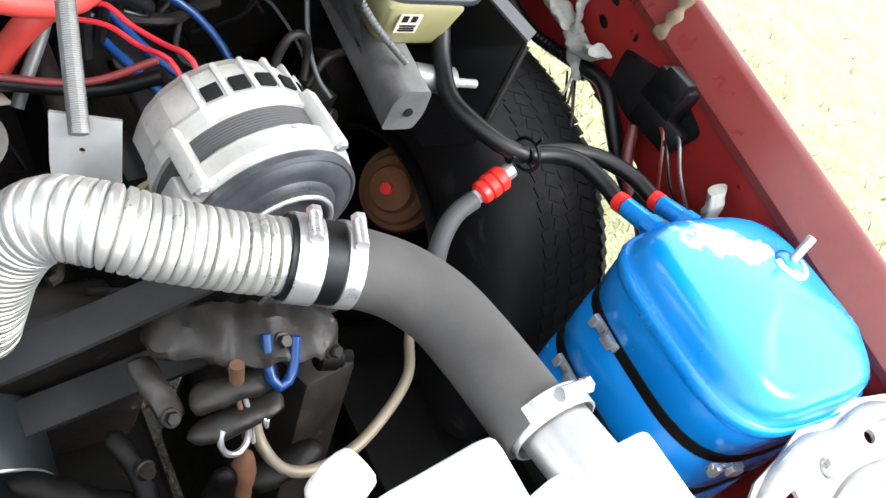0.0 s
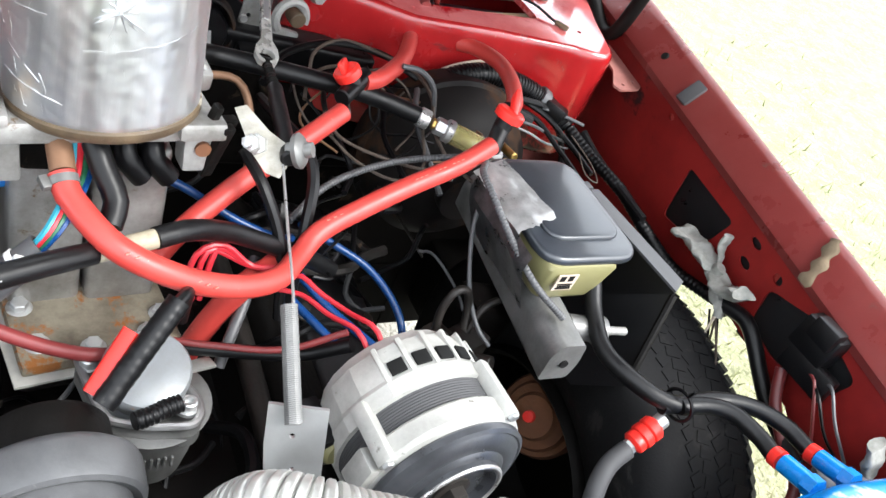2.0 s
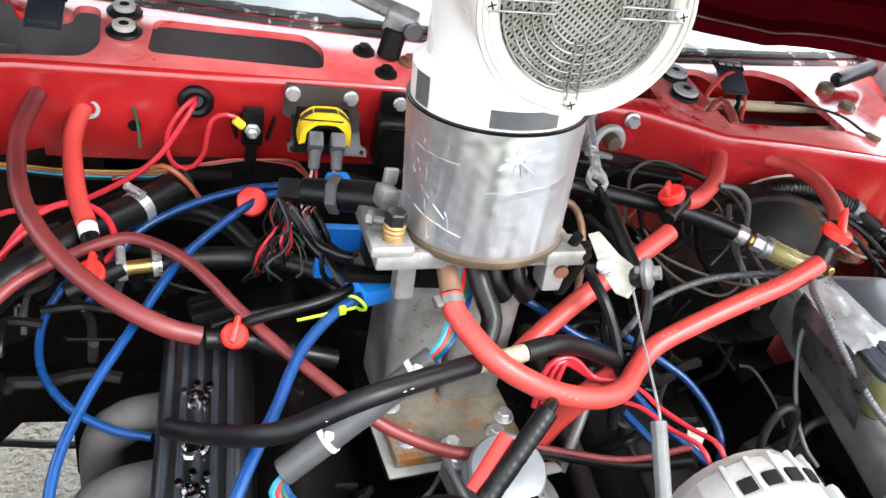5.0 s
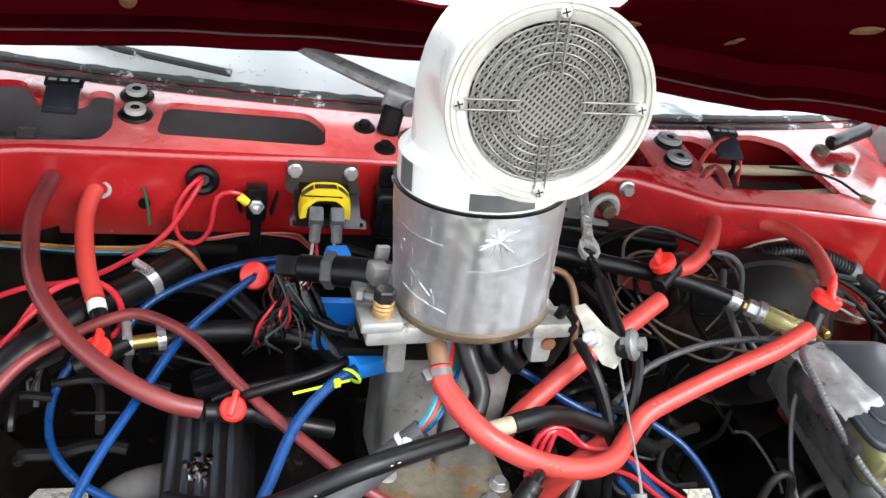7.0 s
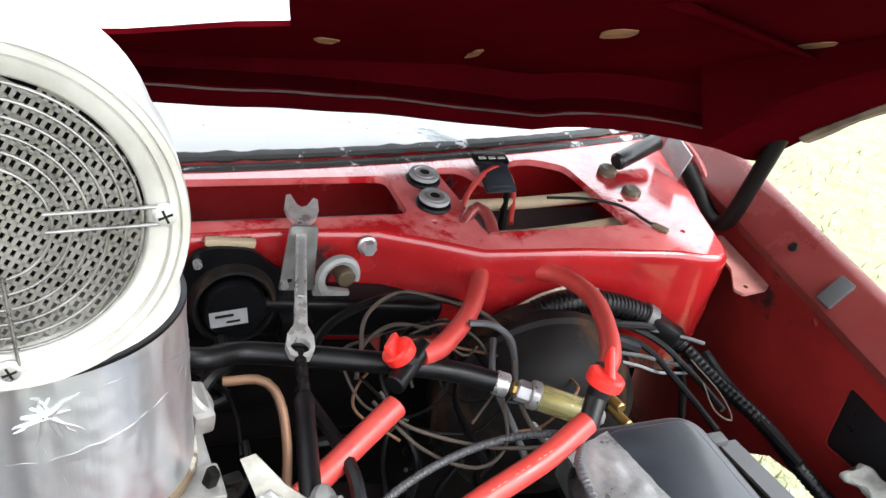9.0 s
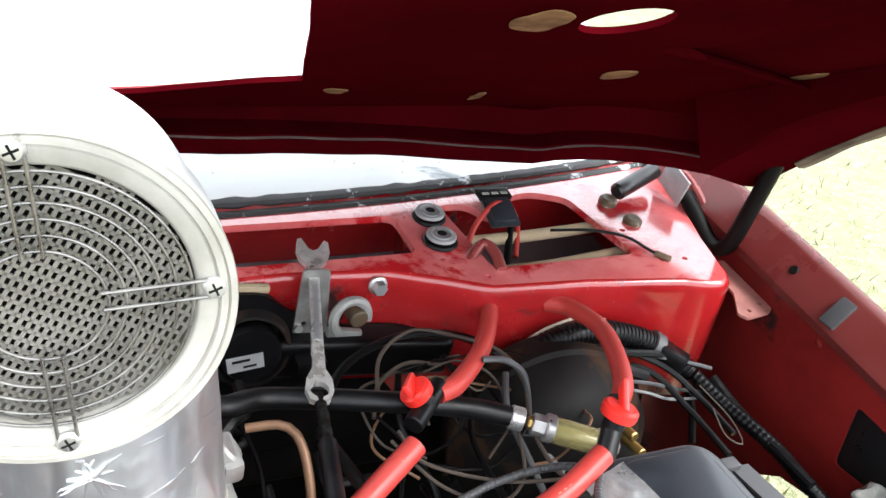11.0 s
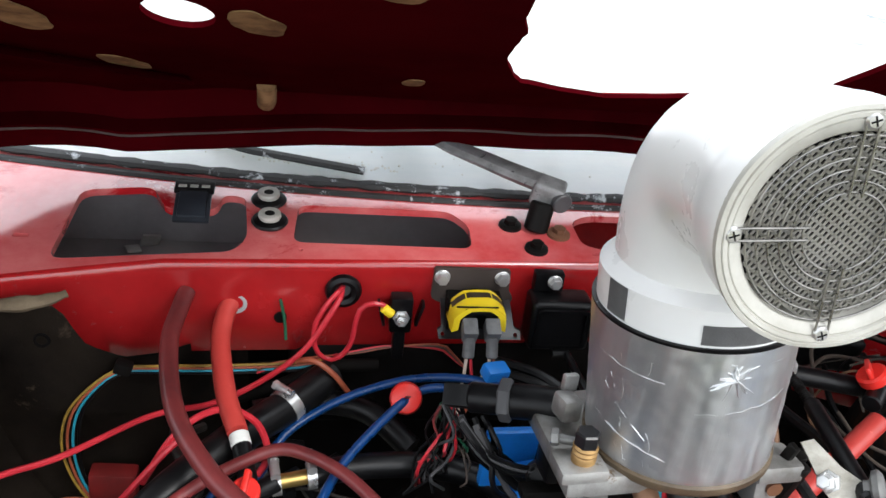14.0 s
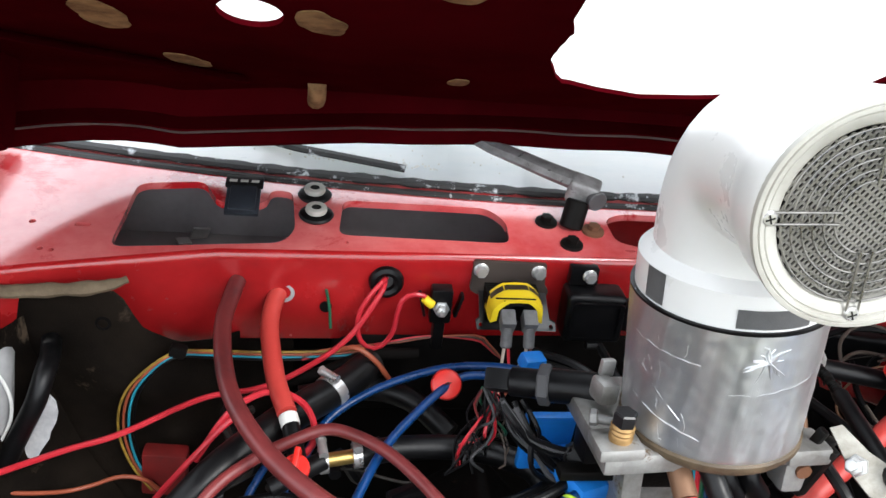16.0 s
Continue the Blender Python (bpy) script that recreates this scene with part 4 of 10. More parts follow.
for i in range(112):
    a = 2 * math.pi * i / 112
    for k, (x, w, skew) in enumerate(((-0.034, 0.014, 0.3), (-0.015, 0.017, -0.35), (0.006, 0.018, 0.35), (0.029, 0.020, -0.35), (0.055, 0.021, 0.3))):
        aa = a + (0.5 if k % 2 else 0) * 2 * math.pi / 112
        rr = 0.2765 if abs(x) > 0.05 else 0.2815
        c = WC + Vector((x, math.cos(aa) * rr, math.sin(aa) * rr))
        m = Matrix.Rotation(aa - math.pi / 2, 3, 'X') @ Matrix.Rotation(skew, 3, 'Z') @ Matrix.Rotation(0.5 * (x > 0.05) - 0.5 * (x < -0.05), 3, 'Y')
        box(bm, c, (w, 0.0125, 0.0045), m, 0)
part("tread", bm, TYRE, tyre, kind="stuff")
bm = B()
lathe(bm, WC, (1, 0, 0), [(0.155, -0.075), (0.15, -0.09), (0.143, -0.085), (0.14, -0.02), (0.12, 0.02), (0.02, 0.03), (0, 0.03)], 48)
part("rim", bm, DARK_IRON, wheel)
bm = B()
HUB = Vector((0.488, -0.446, 0.59))
lathe(bm, HUB + Vector((0.03, 0, 0)), (-0.8, -0.3, 0.5), [(0.0, -0.05), (0.052, -0.05), (0.054, 0.0), (0.05, 0.010), (0.044, 0.012), (0.040, 0.020), (0.03, 0.024), (0.026, 0.034), (0.012, 0.036), (0, 0.036)], 30)
part("brake_rotor", bm, RUST, wheel, "rust-brown brake rotor and hub")
bm = B()
lathe(bm, HUB + Vector((-0.002, -0.01, 0.018)), (-0.8, -0.3, 0.5), [(0, 0), (0.008, 0), (0.007, 0.006), (0, 0.008)], 12)
part("red_cap", bm, RED_PLASTIC, wheel, "small red hub cap")

# ---- engine ----
eng = base("engine_block", (0, -0.4, 0.3), "greasy iron engine block, coloured dark for shade, with intake valley", "engine")
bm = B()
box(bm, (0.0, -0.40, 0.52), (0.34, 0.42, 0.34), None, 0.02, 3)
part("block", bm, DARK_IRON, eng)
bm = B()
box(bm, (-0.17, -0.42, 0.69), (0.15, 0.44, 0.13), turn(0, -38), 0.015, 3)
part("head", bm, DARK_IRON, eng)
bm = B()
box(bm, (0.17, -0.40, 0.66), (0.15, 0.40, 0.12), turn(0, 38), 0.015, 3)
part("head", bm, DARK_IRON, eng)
bm = B()
box(bm, (-0.01, -0.385, 0.735), (0.125, 0.085, 0.03), turn(0, 0, 6), 0.008, 3)
part("intake_base", bm, OILY, eng)
bm = B()
box(bm, (-0.013, -0.397, 0.7575), (0.136, 0.097, 0.003), turn(0, 0, 9), 0.001)
part("gasket", bm, OFFWHITE, eng, "torn pale gasket edge")
bm = B()
box(bm, (-0.012, -0.395, 0.766), (0.125, 0.09, 0.012), turn(0, 0, 8), 0.004, 2)
part("intake_floor", bm, DECK, eng, "rust-stained grey intake valley")
for x, y in ((-0.055, -0.425), (0.030, -0.420), (-0.065, -0.385), (-0.015, -0.432), (0.042, -0.40)):
    bm = B()
    hex_bolt(bm, (x, y, 0.772), (0, 0, 1), 0.007, 0.006, 0.010)
    part("bolt", bm, ZINC, eng)
bm = B()
box(bm, (0.03, -0.60, 0.60), (0.26, 0.05, 0.22), None, 0.02, 3)
part("timing_cover", bm, OILY, eng)
bm = B()
box(bm, (0.225, -0.36, 0.695), (0.10, 0.34, 0.055), turn(0, 16), 0.012, 3)
part("valve_cover", bm, BLACK_PAINT, eng, "greasy black valve cover of the far bank")
for k in range(6):
    bm = B()
    hex_bolt(bm, (0.185 + 0.075 * (k % 2), -0.49 + 0.11 * (k // 2), 0.738 - 0.022 * (k % 2)), (0.28, 0, 0.96), 0.006, 0.008, 0.010)
    part("bolt", bm, OILY, eng)
bm = B()
sweep(bm, [(0.115, -0.55, 0.73), (0.118, -0.45, 0.735), (0.12, -0.33, 0.735), (0.12, -0.24, 0.73)], 0.011, 10, 0.01)
part("fuel_rail", bm, OILY, eng)
for k in range(4):
    bm = B()
    y = -0.50 + 0.08 * k
    sweep(bm, [(0.13, y, 0.735), (0.155, y - 0.01, 0.765), (0.19, y + 0.005, 0.76), (0.24, y + 0.01, 0.735), (0.29, y, 0.69)], 0.0045, 8, 0.008)
    part("plug_lead", bm, BLACK, eng)

# valve cover: ribbed black box with studs
vc = base("valve_cover", (-0.235, -0.46, 0.74), "black ribbed valve cover with chrome studs", "valve cover")
VCM = turn(0, -14)


def vc_at(u, v, w):
    """u across, v along, w up from the cover's top."""
    p = VCM @ Vector((u, 0, w))
    return Vector((-0.232 + p.x, -0.47 + v, 0.795 + p.z))


bm = B()
box(bm, vc_at(0, 0, -0.03), (0.075, 0.34, 0.06), VCM, 0.012, 3)
box(bm, vc_at(0, 0, -0.055), (0.095, 0.36, 0.012), VCM, 0.004)
part("cover", bm, BLACK_PAINT, vc)
for k in range(5):
    bm = B()
    box(bm, vc_at(-0.026 + 0.013 * k, 0, 0.001), (0.006, 0.31, 0.008), VCM, 0.002)
    part("rib", bm, GLOSS_BLACK, vc)
UPV = VCM @ Vector((0, 0, 1))
for v in (0.071, -0.021, -0.113):
    bm = B()
    lathe(bm, vc_at(-0.002, v, 0.0), UPV, [(0, 0), (0.0095, 0), (0.0095, 0.003), (0.0068, 0.004), (0.0068, 0.009), (0.0035, 0.010), (0.0035, 0.014), (0, 0.015)], 18)
    part("stud", bm, CHROME, vc)
    for du, dv in ((-0.010, 0.010), (0.0, 0.017), (0.011, 0.012)):
        bm = B()
        hex_bolt(bm, vc_at(-0.002 + du, v + dv, 0.002), UPV, 0.0034, 0.005, 0.0045)
        part("bolt", bm, CHROME, vc)
for v in (0.023, -0.067, -0.15):
    bm = B()
    c = vc_at(-0.003, v, 0.001)
    lathe(bm, c, UPV, [(0, 0), (0.0125, 0), (0.0130, 0.0025), (0.0105, 0.0040), (0.0098, 0.0025), (0.0088, 0.0028), (0.0082, 0.0062), (0.0060, 0.0070), (0.0052, 0.0045), (0, 0.0045)], 24)
    part("chrome_washer", bm, CHROME, vc, "double chrome washer")
bm = B()
lathe(bm, vc_at(0.011, 0.168, 0.0), UPV, [(0, 0), (0.020, 0), (0.020, 0.010), (0, 0.011)], 18)
box(bm, vc_at(0.011, 0.168, 0.017), (0.041, 0.034, 0.016), VCM @ turn(-8, 0, 12), 0.005, 2)
box(bm, vc_at(0.011, 0.168, 0.026), (0.034, 0.008, 0.006), VCM @ turn(-8, 0, 12), 0.002)
part("filler_cap", bm, BLACK, vc)

# exhaust headers
HEADER = surface("scaled_grey_header", (0.085, 0.080, 0.078), 0.6, dark=(0.045, 0.042, 0.040), amount=1.0, scale=24, bump=0.4, gloss=0.3)
for k, (y, z) in enumerate(((-0.368, 0.745), (-0.440, 0.742), (-0.512, 0.737))):
    hose("header_pipe", [(-0.245, y, z + 0.006), (-0.275, y - 0.001, z), (-0.298, y - 0.002, z - 0.010), (-0.316, y, z - 0.045), (-0.322, y + 0.02, z - 0.2)], 0.0195,
         HEADER, "dull grey exhaust header tube", "pipe", "exhaust headers", 16, 0.008)

# ---- intake tower: adapter plate, foil-wrapped can, white elbow with grille ----
CAN0 = Vector((-0.0155, -0.358, 0.970))
CAN1 = Vector((-0.0235, -0.347, 1.073))
CAX = (CAN1 - CAN0).normalized()
FACE = Vector((-0.0315, -0.472, 1.194))
FN = Vector((-0.05, -0.99, 0.08)).normalized()

RZ = Vector((-0.004, 0.016, -0.004))


def riser_part(name, bm, material, parent, label=""):
    for v in bm.verts:
        v.co += RZ
    return part(name, bm, material, parent, label)


tower = base("intake_riser", (-0.02, -0.37, 0.78), "cast aluminium throttle body and riser with adapter plate", "intake riser")
bm = B()
TB = turn(-8, -2, 3)
box(bm, (-0.022, -0.362, 0.955), (0.168, 0.11, 0.016), TB, 0.003)
box(bm, (-0.092, -0.405, 0.967), (0.034, 0.03, 0.010), TB, 0.003)
box(bm, (0.050, -0.405, 0.967), (0.034, 0.03, 0.014), TB, 0.003)
riser_part("adapter_plate", bm, OLD_ALU, tower, "scuffed aluminium adapter plate")
bm = B()
box(bm, (-0.0745, -0.402, 0.935), (0.016, 0.018, 0.040), TB, 0.003)
riser_part("leg", bm, OLD_ALU, tower)
bm = B()
box(bm, (0.0525, -0.400, 0.948), (0.026, 0.024, 0.040), TB, 0.004)
riser_part("leg", bm, OLD_ALU, tower)
bm = B()
rod(bm, (0.054, -0.4105, 0.950), (0.054, -0.4145, 0.950), 0.006, 16)
riser_part("plug", bm, RUST, tower)
bm = B()
box(bm, (-0.046, -0.355, 0.84), (0.054, 0.07, 0.165), turn(-4, 0, 6), 0.008, 3)
riser_part("runner", bm, OLD_ALU, tower, "pale cast riser with stains")
bm = B()
box(bm, (0.014, -0.356, 0.84), (0.056, 0.066, 0.165), turn(-4, 0, 4), 0.008, 3)
riser_part("runner", bm, OLD_ALU, tower)
bm = B()
box(bm, (-0.02, -0.365, 0.928), (0.10, 0.05, 0.045), None, 0.01, 2)
riser_part("throat", bm, DARK_IRON, tower)
bm = B()
lathe(bm, (-0.090, -0.405, 0.972), (0, 0.08, 1), [(0, 0), (0.0085, 0), (0.0090, 0.004), (0.0080, 0.006), (0.0090, 0.008), (0.0080, 0.010), (0.0090, 0.012), (0.0080, 0.014), (0, 0.014)], 18)
riser_part("copper_washer", bm, surface("tarnished_copper", (0.42, 0.26, 0.10), 0.45, metal=0.6, dark=(0.2, 0.11, 0.05), scale=60, bump=0.2), tower, "stack of copper washers")
bm = B()
lathe(bm, (-0.090, -0.404, 0.986), (0, 0.08, 1), [(0, 0), (0.0088, 0), (0.0088, 0.009), (0.0075, 0.0102), (0, 0.0102)], 6)
riser_part("bolt_head", bm, BLACK_PAINT, tower)
bm = B()
rod(bm, (-0.106, -0.387, 0.976), (-0.085, -0.395, 0.978), 0.0036, 12, 0.001)
rod(bm, (-0.109, -0.386, 0.976), (-0.103, -0.388, 0.977), 0.0062, 6, 0.001)
riser_part("side_bolt", bm, CAST_GREY, tower)
bm = B()
box(bm, (-0.088, -0.352, 0.974), (0.016, 0.020, 0.018), turn(-8, 6, 12), 0.004)
box(bm, (-0.084, -0.338, 0.985), (0.012, 0.006, 0.014), turn(-8, 6, 12), 0.002)
riser_part("casting_boss", bm, OLD_ALU, tower)
bm = B()
rod(bm, (0.045, -0.345, 0.97), (0.063, -0.345, 0.985), 0.012, 14, 0.002)
box(bm, (0.060, -0.345, 0.975), (0.014, 0.03, 0.018), turn(10, 0, 10), 0.004)
riser_part("casting_boss", bm, OLD_ALU, tower)
bm = B()
sweep(bm, [(-0.045, -0.380, 0.958), (-0.044, -0.408, 0.953), (-0.042, -0.432, 0.941)], 0.0088, 14, 0.005)
riser_part("nipple", bm, COPPER, tower)
for x, y, z, low in ((0.004, -0.395, 0.930, 0.020), (0.024, -0.395, 0.930, 0.020)):
    bm = B()
    sweep(bm, [(x, y + 0.02, z + 0.02), (x, y, z), (x + 0.006, y - 0.002, z - low * 0.5), (x + 0.014, y - 0.002, z - low)], 0.009, 12, 0.006)
    riser_part("nipple", bm, BLACK, tower)


can = base("air_intake_can", CAN0, "can wrapped in crinkled aluminium foil tape", "intake can")
bm = B()
H = (CAN1 - CAN0).length
prof = [(0.064, -0.002), (0.0655, 0.0)]
prof += [(0.0655 + 0.0035 * k / 40, H * k / 40) for k in range(1, 41)] + [(0.066, H + 0.0005), (0.062, H - 0.002)]
lathe(bm, CAN0, CAX, prof, 200)
for v in bm.verts:
    d = v.co - CAN0
    h = d.dot(CAX)
    if 0.004 < h < H - 0.002:
        r = (d - CAX * h)
        a = math.atan2(r.y, r.x)
        crease = abs(noise.noise(Vector((math.cos(a) * 5, math.sin(a) * 5, h * 28))))
        v.co += r.normalized() * (0.0007 * (0.3 - crease) + 0.0004 * noise.noise(Vector((a * 9, h * 150, 2))))
part("foil_wrap", bm, FOIL, can, angle=60)
bm = B()
u, v, w = frame_of(CAX)
for k in range(17):
    a = 2 * math.pi * k / 17 + 0.35 * math.sin(k * 5.0)
    ln = 0.006 + 0.013 * abs(math.sin(k * 2.7))
    if math.sin(a) < -0.6:
        ln *= 2.2
    pts = []
    for j in range(5):
        f = j / 4
        t = math.atan2(-1, 0.0) + (math.cos(a) * ln * f + 0.0012 * math.sin(k * 3 + j * 2)) / 0.069
        hh = min(H - 0.002, H * 0.885 + math.sin(a) * ln * f)
        rr = 0.0655 + 0.0035 * hh / H + 0.0006 - 0.0009 * f
        pts.append(CAN0 + CAX * hh + Vector((math.cos(t), math.sin(t), 0)) * rr)
    sweep(bm, pts, 0.0011 + 0.0007 * (k % 3), 5, 0.003, lambda s: max(0.2, 1 - s * 38), flat=0.6)
part("foil_pucker", bm, FOIL, can, "star-shaped pucker in the foil")
fr = random.Random(21)
for k in range(30):
    t0, h0 = math.pi + math.pi * fr.random(), H * fr.uniform(0.08, 0.9)
    ln, lean = fr.uniform(0.012, 0.045), fr.uniform(-0.35, 0.35) if k % 4 else fr.uniform(-2.5, 2.5)
    pts = []
    bm = B()
    for j in range(7):
        f = j / 6
        hh = max(0.006, min(H * 0.97, h0 + ln * (f - 0.5)))
        t = t0 + (lean * ln * (f - 0.5) + fr.uniform(-0.0012, 0.0012)) / 0.068
        pts.append(CAN0 + CAX * hh + Vector((math.cos(t), math.sin(t), 0)) * (0.0653 + 0.0035 * hh / H))
    sweep(bm, pts, fr.uniform(0.0003, 0.0006), 5, 0.003, flat=0.6)
    part("foil_crease", bm, FOIL, can)
for h0, t0, t1, dip in ((0.60, 4.4, 5.9, 0.16), (0.24, 3.3, 4.2, -0.05), (0.70, 3.2, 4.1, 0.05)):
    bm = B()
    rows = []
    for j in range(41):
        f = j / 40
        t = t0 + (t1 - t0) * f
        hh = H * (h0 + dip * f) + 0.0012 * noise.noise(Vector((t * 7, h0 * 20, 0)))
        rows.append([bm.verts.new(CAN0 + CAX * (hh + dh) + Vector((math.cos(t), math.sin(t), 0)) * (0.0656 + 0.0035 * hh / H + lift)) for dh, lift in ((-0.010, -0.0004), (-0.0012, 0.0004), (0.0, 0.0004 + 0.0005 * noise.noise(Vector((t * 12, h0, 1)))), (0.0005, -0.0006))])
    for a, b in zip(rows, rows[1:]):
        for q in range(3):
            bm.faces.new((a[q], b[q], b[q + 1], a[q + 1]))
    part("tape_edge", bm, FOIL, can, "lapped edge of the foil tape")
bm = B()
lathe(bm, CAN0 - CAX * 0.006, CAX, [(0.055, -0.004), (0.064, -0.004), (0.067, 0.0), (0.067, 0.004), (0.064, 0.007), (0.055, 0.007)], 72)
part("base_ring", bm, GUM, can, "stained rim under the can")
bm = B()
lathe(bm, CAN1, CAX, [(0.0680, -0.001), (0.0694, -0.001), (0.0696, 0.0010), (0.068, 0.0014), (0.066, 0.001)], 96)
part("black_band", bm, BLACK, can)

elbow = base("air_inlet_elbow", CAN1, "white plastic pipe elbow with stained mouth over the intake can", "pipe elbow")
bm = B()
# sleeve at the can, then the bend, then the mouth
mid = []
c0 = CAN1 + CAX * 0.034
c3 = FACE - FN * 0.030
for i in range(17):
    t = i / 16
    p = ((1 - t) ** 3) * c0 + 3 * t * (1 - t) ** 2 * (c0 + CAX * 0.072) + 3 * t * t * (1 - t) * (c3 - FN * 0.072) + t ** 3 * c3
    mid.append(p)
path = [CAN1 + CAX * 0.001, CAN1 + CAX * 0.026, CAN1 + CAX * 0.030] + mid + [FACE - FN * 0.028, FACE - FN * 0.012, FACE - FN * 0.002, FACE]
rad = [0.0665, 0.0665, 0.0625] + [0.0572] * 14 + [0.0580, 0.0596, 0.0610] + [0.0622, 0.0630, 0.0632, 0.0618]
tang = []
for i in range(len(path)):
    if i < 3:
        tang.append(CAX)
    elif i >= len(path) - 5:
        tang.append(FN)
    else:
        tang.append((path[i + 1] - path[i - 1]).normalized())
uu = Vector((1, 0, 0))
rows = []
for p, r, t in zip(path, rad, tang):
    uu = (uu - t * uu.dot(t)).normalized()
    vv = t.cross(uu)
    rows.append([bm.verts.new(p + (uu * math.cos(a) + vv * math.sin(a)) * r) for a in (2 * math.pi * k / 72 for k in range(72))])
inner_rows = []
for r, d in ((0.0590, 0.0), (0.0575, -0.0035), (0.0530, -0.0042), (0.0530, -0.03)):
    inner_rows.append([bm.verts.new(FACE + FN * d + (uu * math.cos(a) + vv * math.sin(a)) * r) for a in (2 * math.pi * k / 72 for k in range(72))])
for a, b in zip(rows, rows[1:]):
    for k in range(72):
        bm.faces.new((a[k], a[(k + 1) % 72], b[(k + 1) % 72], b[k]))
part("elbow", bm, WHITE, elbow, angle=40)
bm = B()
lathe(bm, FACE, FN, [(0.0630, -0.004), (0.0636, 0.0), (0.0632, 0.0012), (0.0610, 0.0016), (0.0604, 0.0006), (0.0598, 0.0016), (0.0576, 0.0014), (0.0570, -0.0004), (0.0562, 0.0002), (0.0508, -0.0012), (0.0494, -0.0030), (0.0492, -0.03), (0.052, -0.03)], 96)
part("mouth_rim", bm, OFFWHITE, elbow, "stained cream rim of the mouth")
# Black disc paints the shade inside the white pipe, behind the mesh.
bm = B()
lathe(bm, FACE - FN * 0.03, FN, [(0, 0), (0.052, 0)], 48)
part("throat_shade_disc", bm, INK_AND_HOLES, elbow)
# patch of tape on the sleeve
for t0, t1, hlo, hhi in ((-0.46, 0.30, 0.003, 0.0165), (-1.50, -1.22, 0.003, 0.026)):
    bm = B()
    rows = []
    for j in range(13):
        t = math.atan2(-1, 0.10) + t0 + (t1 - t0) * j / 12
        d = Vector((math.cos(t), math.sin(t), 0))
        d = (u * d.dot(u) + v * d.dot(v)).normalized()
        rows.append([bm.verts.new(CAN1 + CAX * h + d * 0.0671) for h in (hlo, (hlo + hhi) / 2, hhi)])
    for a, b in zip(rows, rows[1:]):
        for k in range(2):
            bm.faces.new((a[k], b[k], b[k + 1], a[k + 1]))
    bmesh.ops.solidify(bm, geom=bm.faces, thickness=0.0006)
    part("tape_patch", bm, TAPE_GREY, elbow, "dark grey rectangle of tape")

GUARD = surface("dull_guard_wire", (0.34, 0.33, 0.31), 0.3, metal=0.8, dark=(0.14, 0.135, 0.125), amount=1.0, scale=60, bump=0.1)
grille = base("fan_guard", FACE, "steel fan guard and expanded mesh screwed over the mouth", "fan guard")
GU = (Vector((1, 0, 0)) - FN * FN.x).normalized()
GV = FN.cross(GU) * -1
if GV.z < 0:
    GV = -GV
ROT = radians(4)


def on_face(x, y, h=0.0):
    c, s = math.cos(ROT), math.sin(ROT)
    return FACE + GU * (x * c - y * s) + GV * (x * s + y * c) + FN * h


for k, r in enumerate((0.0205, 0.0262, 0.0319, 0.0375, 0.0430, 0.0482)):
    bm = B()
    ring(bm, FACE + FN * -0.001, FN, r, 0.00062, 72, 8)
    part("ring_wire", bm, GUARD, grille)
for k in range(4):
    a = math.pi / 2 * k
    d, e = (math.cos(a), math.sin(a)), (-math.sin(a), math.cos(a))
    for s in (-1, 1):
        bm = B()
        rod(bm, on_face(d[0] * 0.0185 + e[0] * s * 0.0032, d[1] * 0.0185 + e[1] * s * 0.0032, 0.0007), on_face(d[0] * 0.0555 + e[0] * s * 0.0032, d[1] * 0.0555 + e[1] * s * 0.0032, 0.0007), 0.00068, 8)
        part("spoke_wire", bm, GUARD, grille)
    bm = B()
    c = on_face(d[0] * 0.0555, d[1] * 0.0555, 0.0)
    lathe(bm, c, FN, [(0, 0), (0.0044, 0), (0.0044, 0.0008), (0.0032, 0.0022), (0.0, 0.0026)], 18)
    sc = part("screw", bm, STEEL, grille)
    # Black bars paint the shade in the screw's cross recess.
    bm = B()
    for q in (0.4, 0.4 + math.pi / 2):
        box(bm, c + FN * 0.0023, (0.005, 0.0008, 0.0009), Matrix((GU, GV, FN)).transposed() @ Matrix.Rotation(q, 3, 'Z'), 0)
    part("cross_slot", bm, INK_AND_HOLES, sc)
# expanded metal: two families of slanted strands
verts, faces = [], []


def strand(p, q, w, t):
    d = (Vector(q) - Vector(p)).normalized()
    nrm = Vector((-d.y, d.x))
    k = len(verts)
    for e in (p, q):
        e = Vector(e)
        for s, h in ((-1, 0), (1, 0), (1, -1), (-1, -1)):
            c = e + nrm * (w / 2) * s
            verts.append(tuple(on_face(c.x, c.y, -0.0045 + h * t) - FACE))
    for i in range(4):
        j = (i + 1) % 4
        faces.append((k + i, k + j, k + 4 + j, k + 4 + i))


RM = 0.0495
PX, PY = 0.0047, 0.0025
ni, nj = int(RM / PX) + 2, int(RM / PY) + 2
skew = 0.35
for j in range(-nj * 2, nj * 2):
    for i in range(-ni * 3, ni * 3):
        cx, cy = (i + 0.5 * (j % 2)) * PX, j * PY
        for ex, ey in ((PX / 2, PY), (-PX / 2, PY)):
            p = (cx, cy + skew * cx)
            q = (cx + ex, cy + ey + skew * (cx + ex))
            if math.hypot(*p) < RM and math.hypot(*q) < RM:
                strand(p, q, 0.00150, 0.0010)
me = bpy.data.meshes.new("mesh_screen")
me.from_pydata(verts, [], faces)
me.materials.append(surface("galvanised_mesh", (0.27, 0.26, 0.24), 0.42, metal=0.45, dark=(0.15, 0.145, 0.13), scale=60, bump=0.2))
ob = new("mesh_screen", me)
ob.parent = grille
ob["label"] = "grey expanded metal mesh"

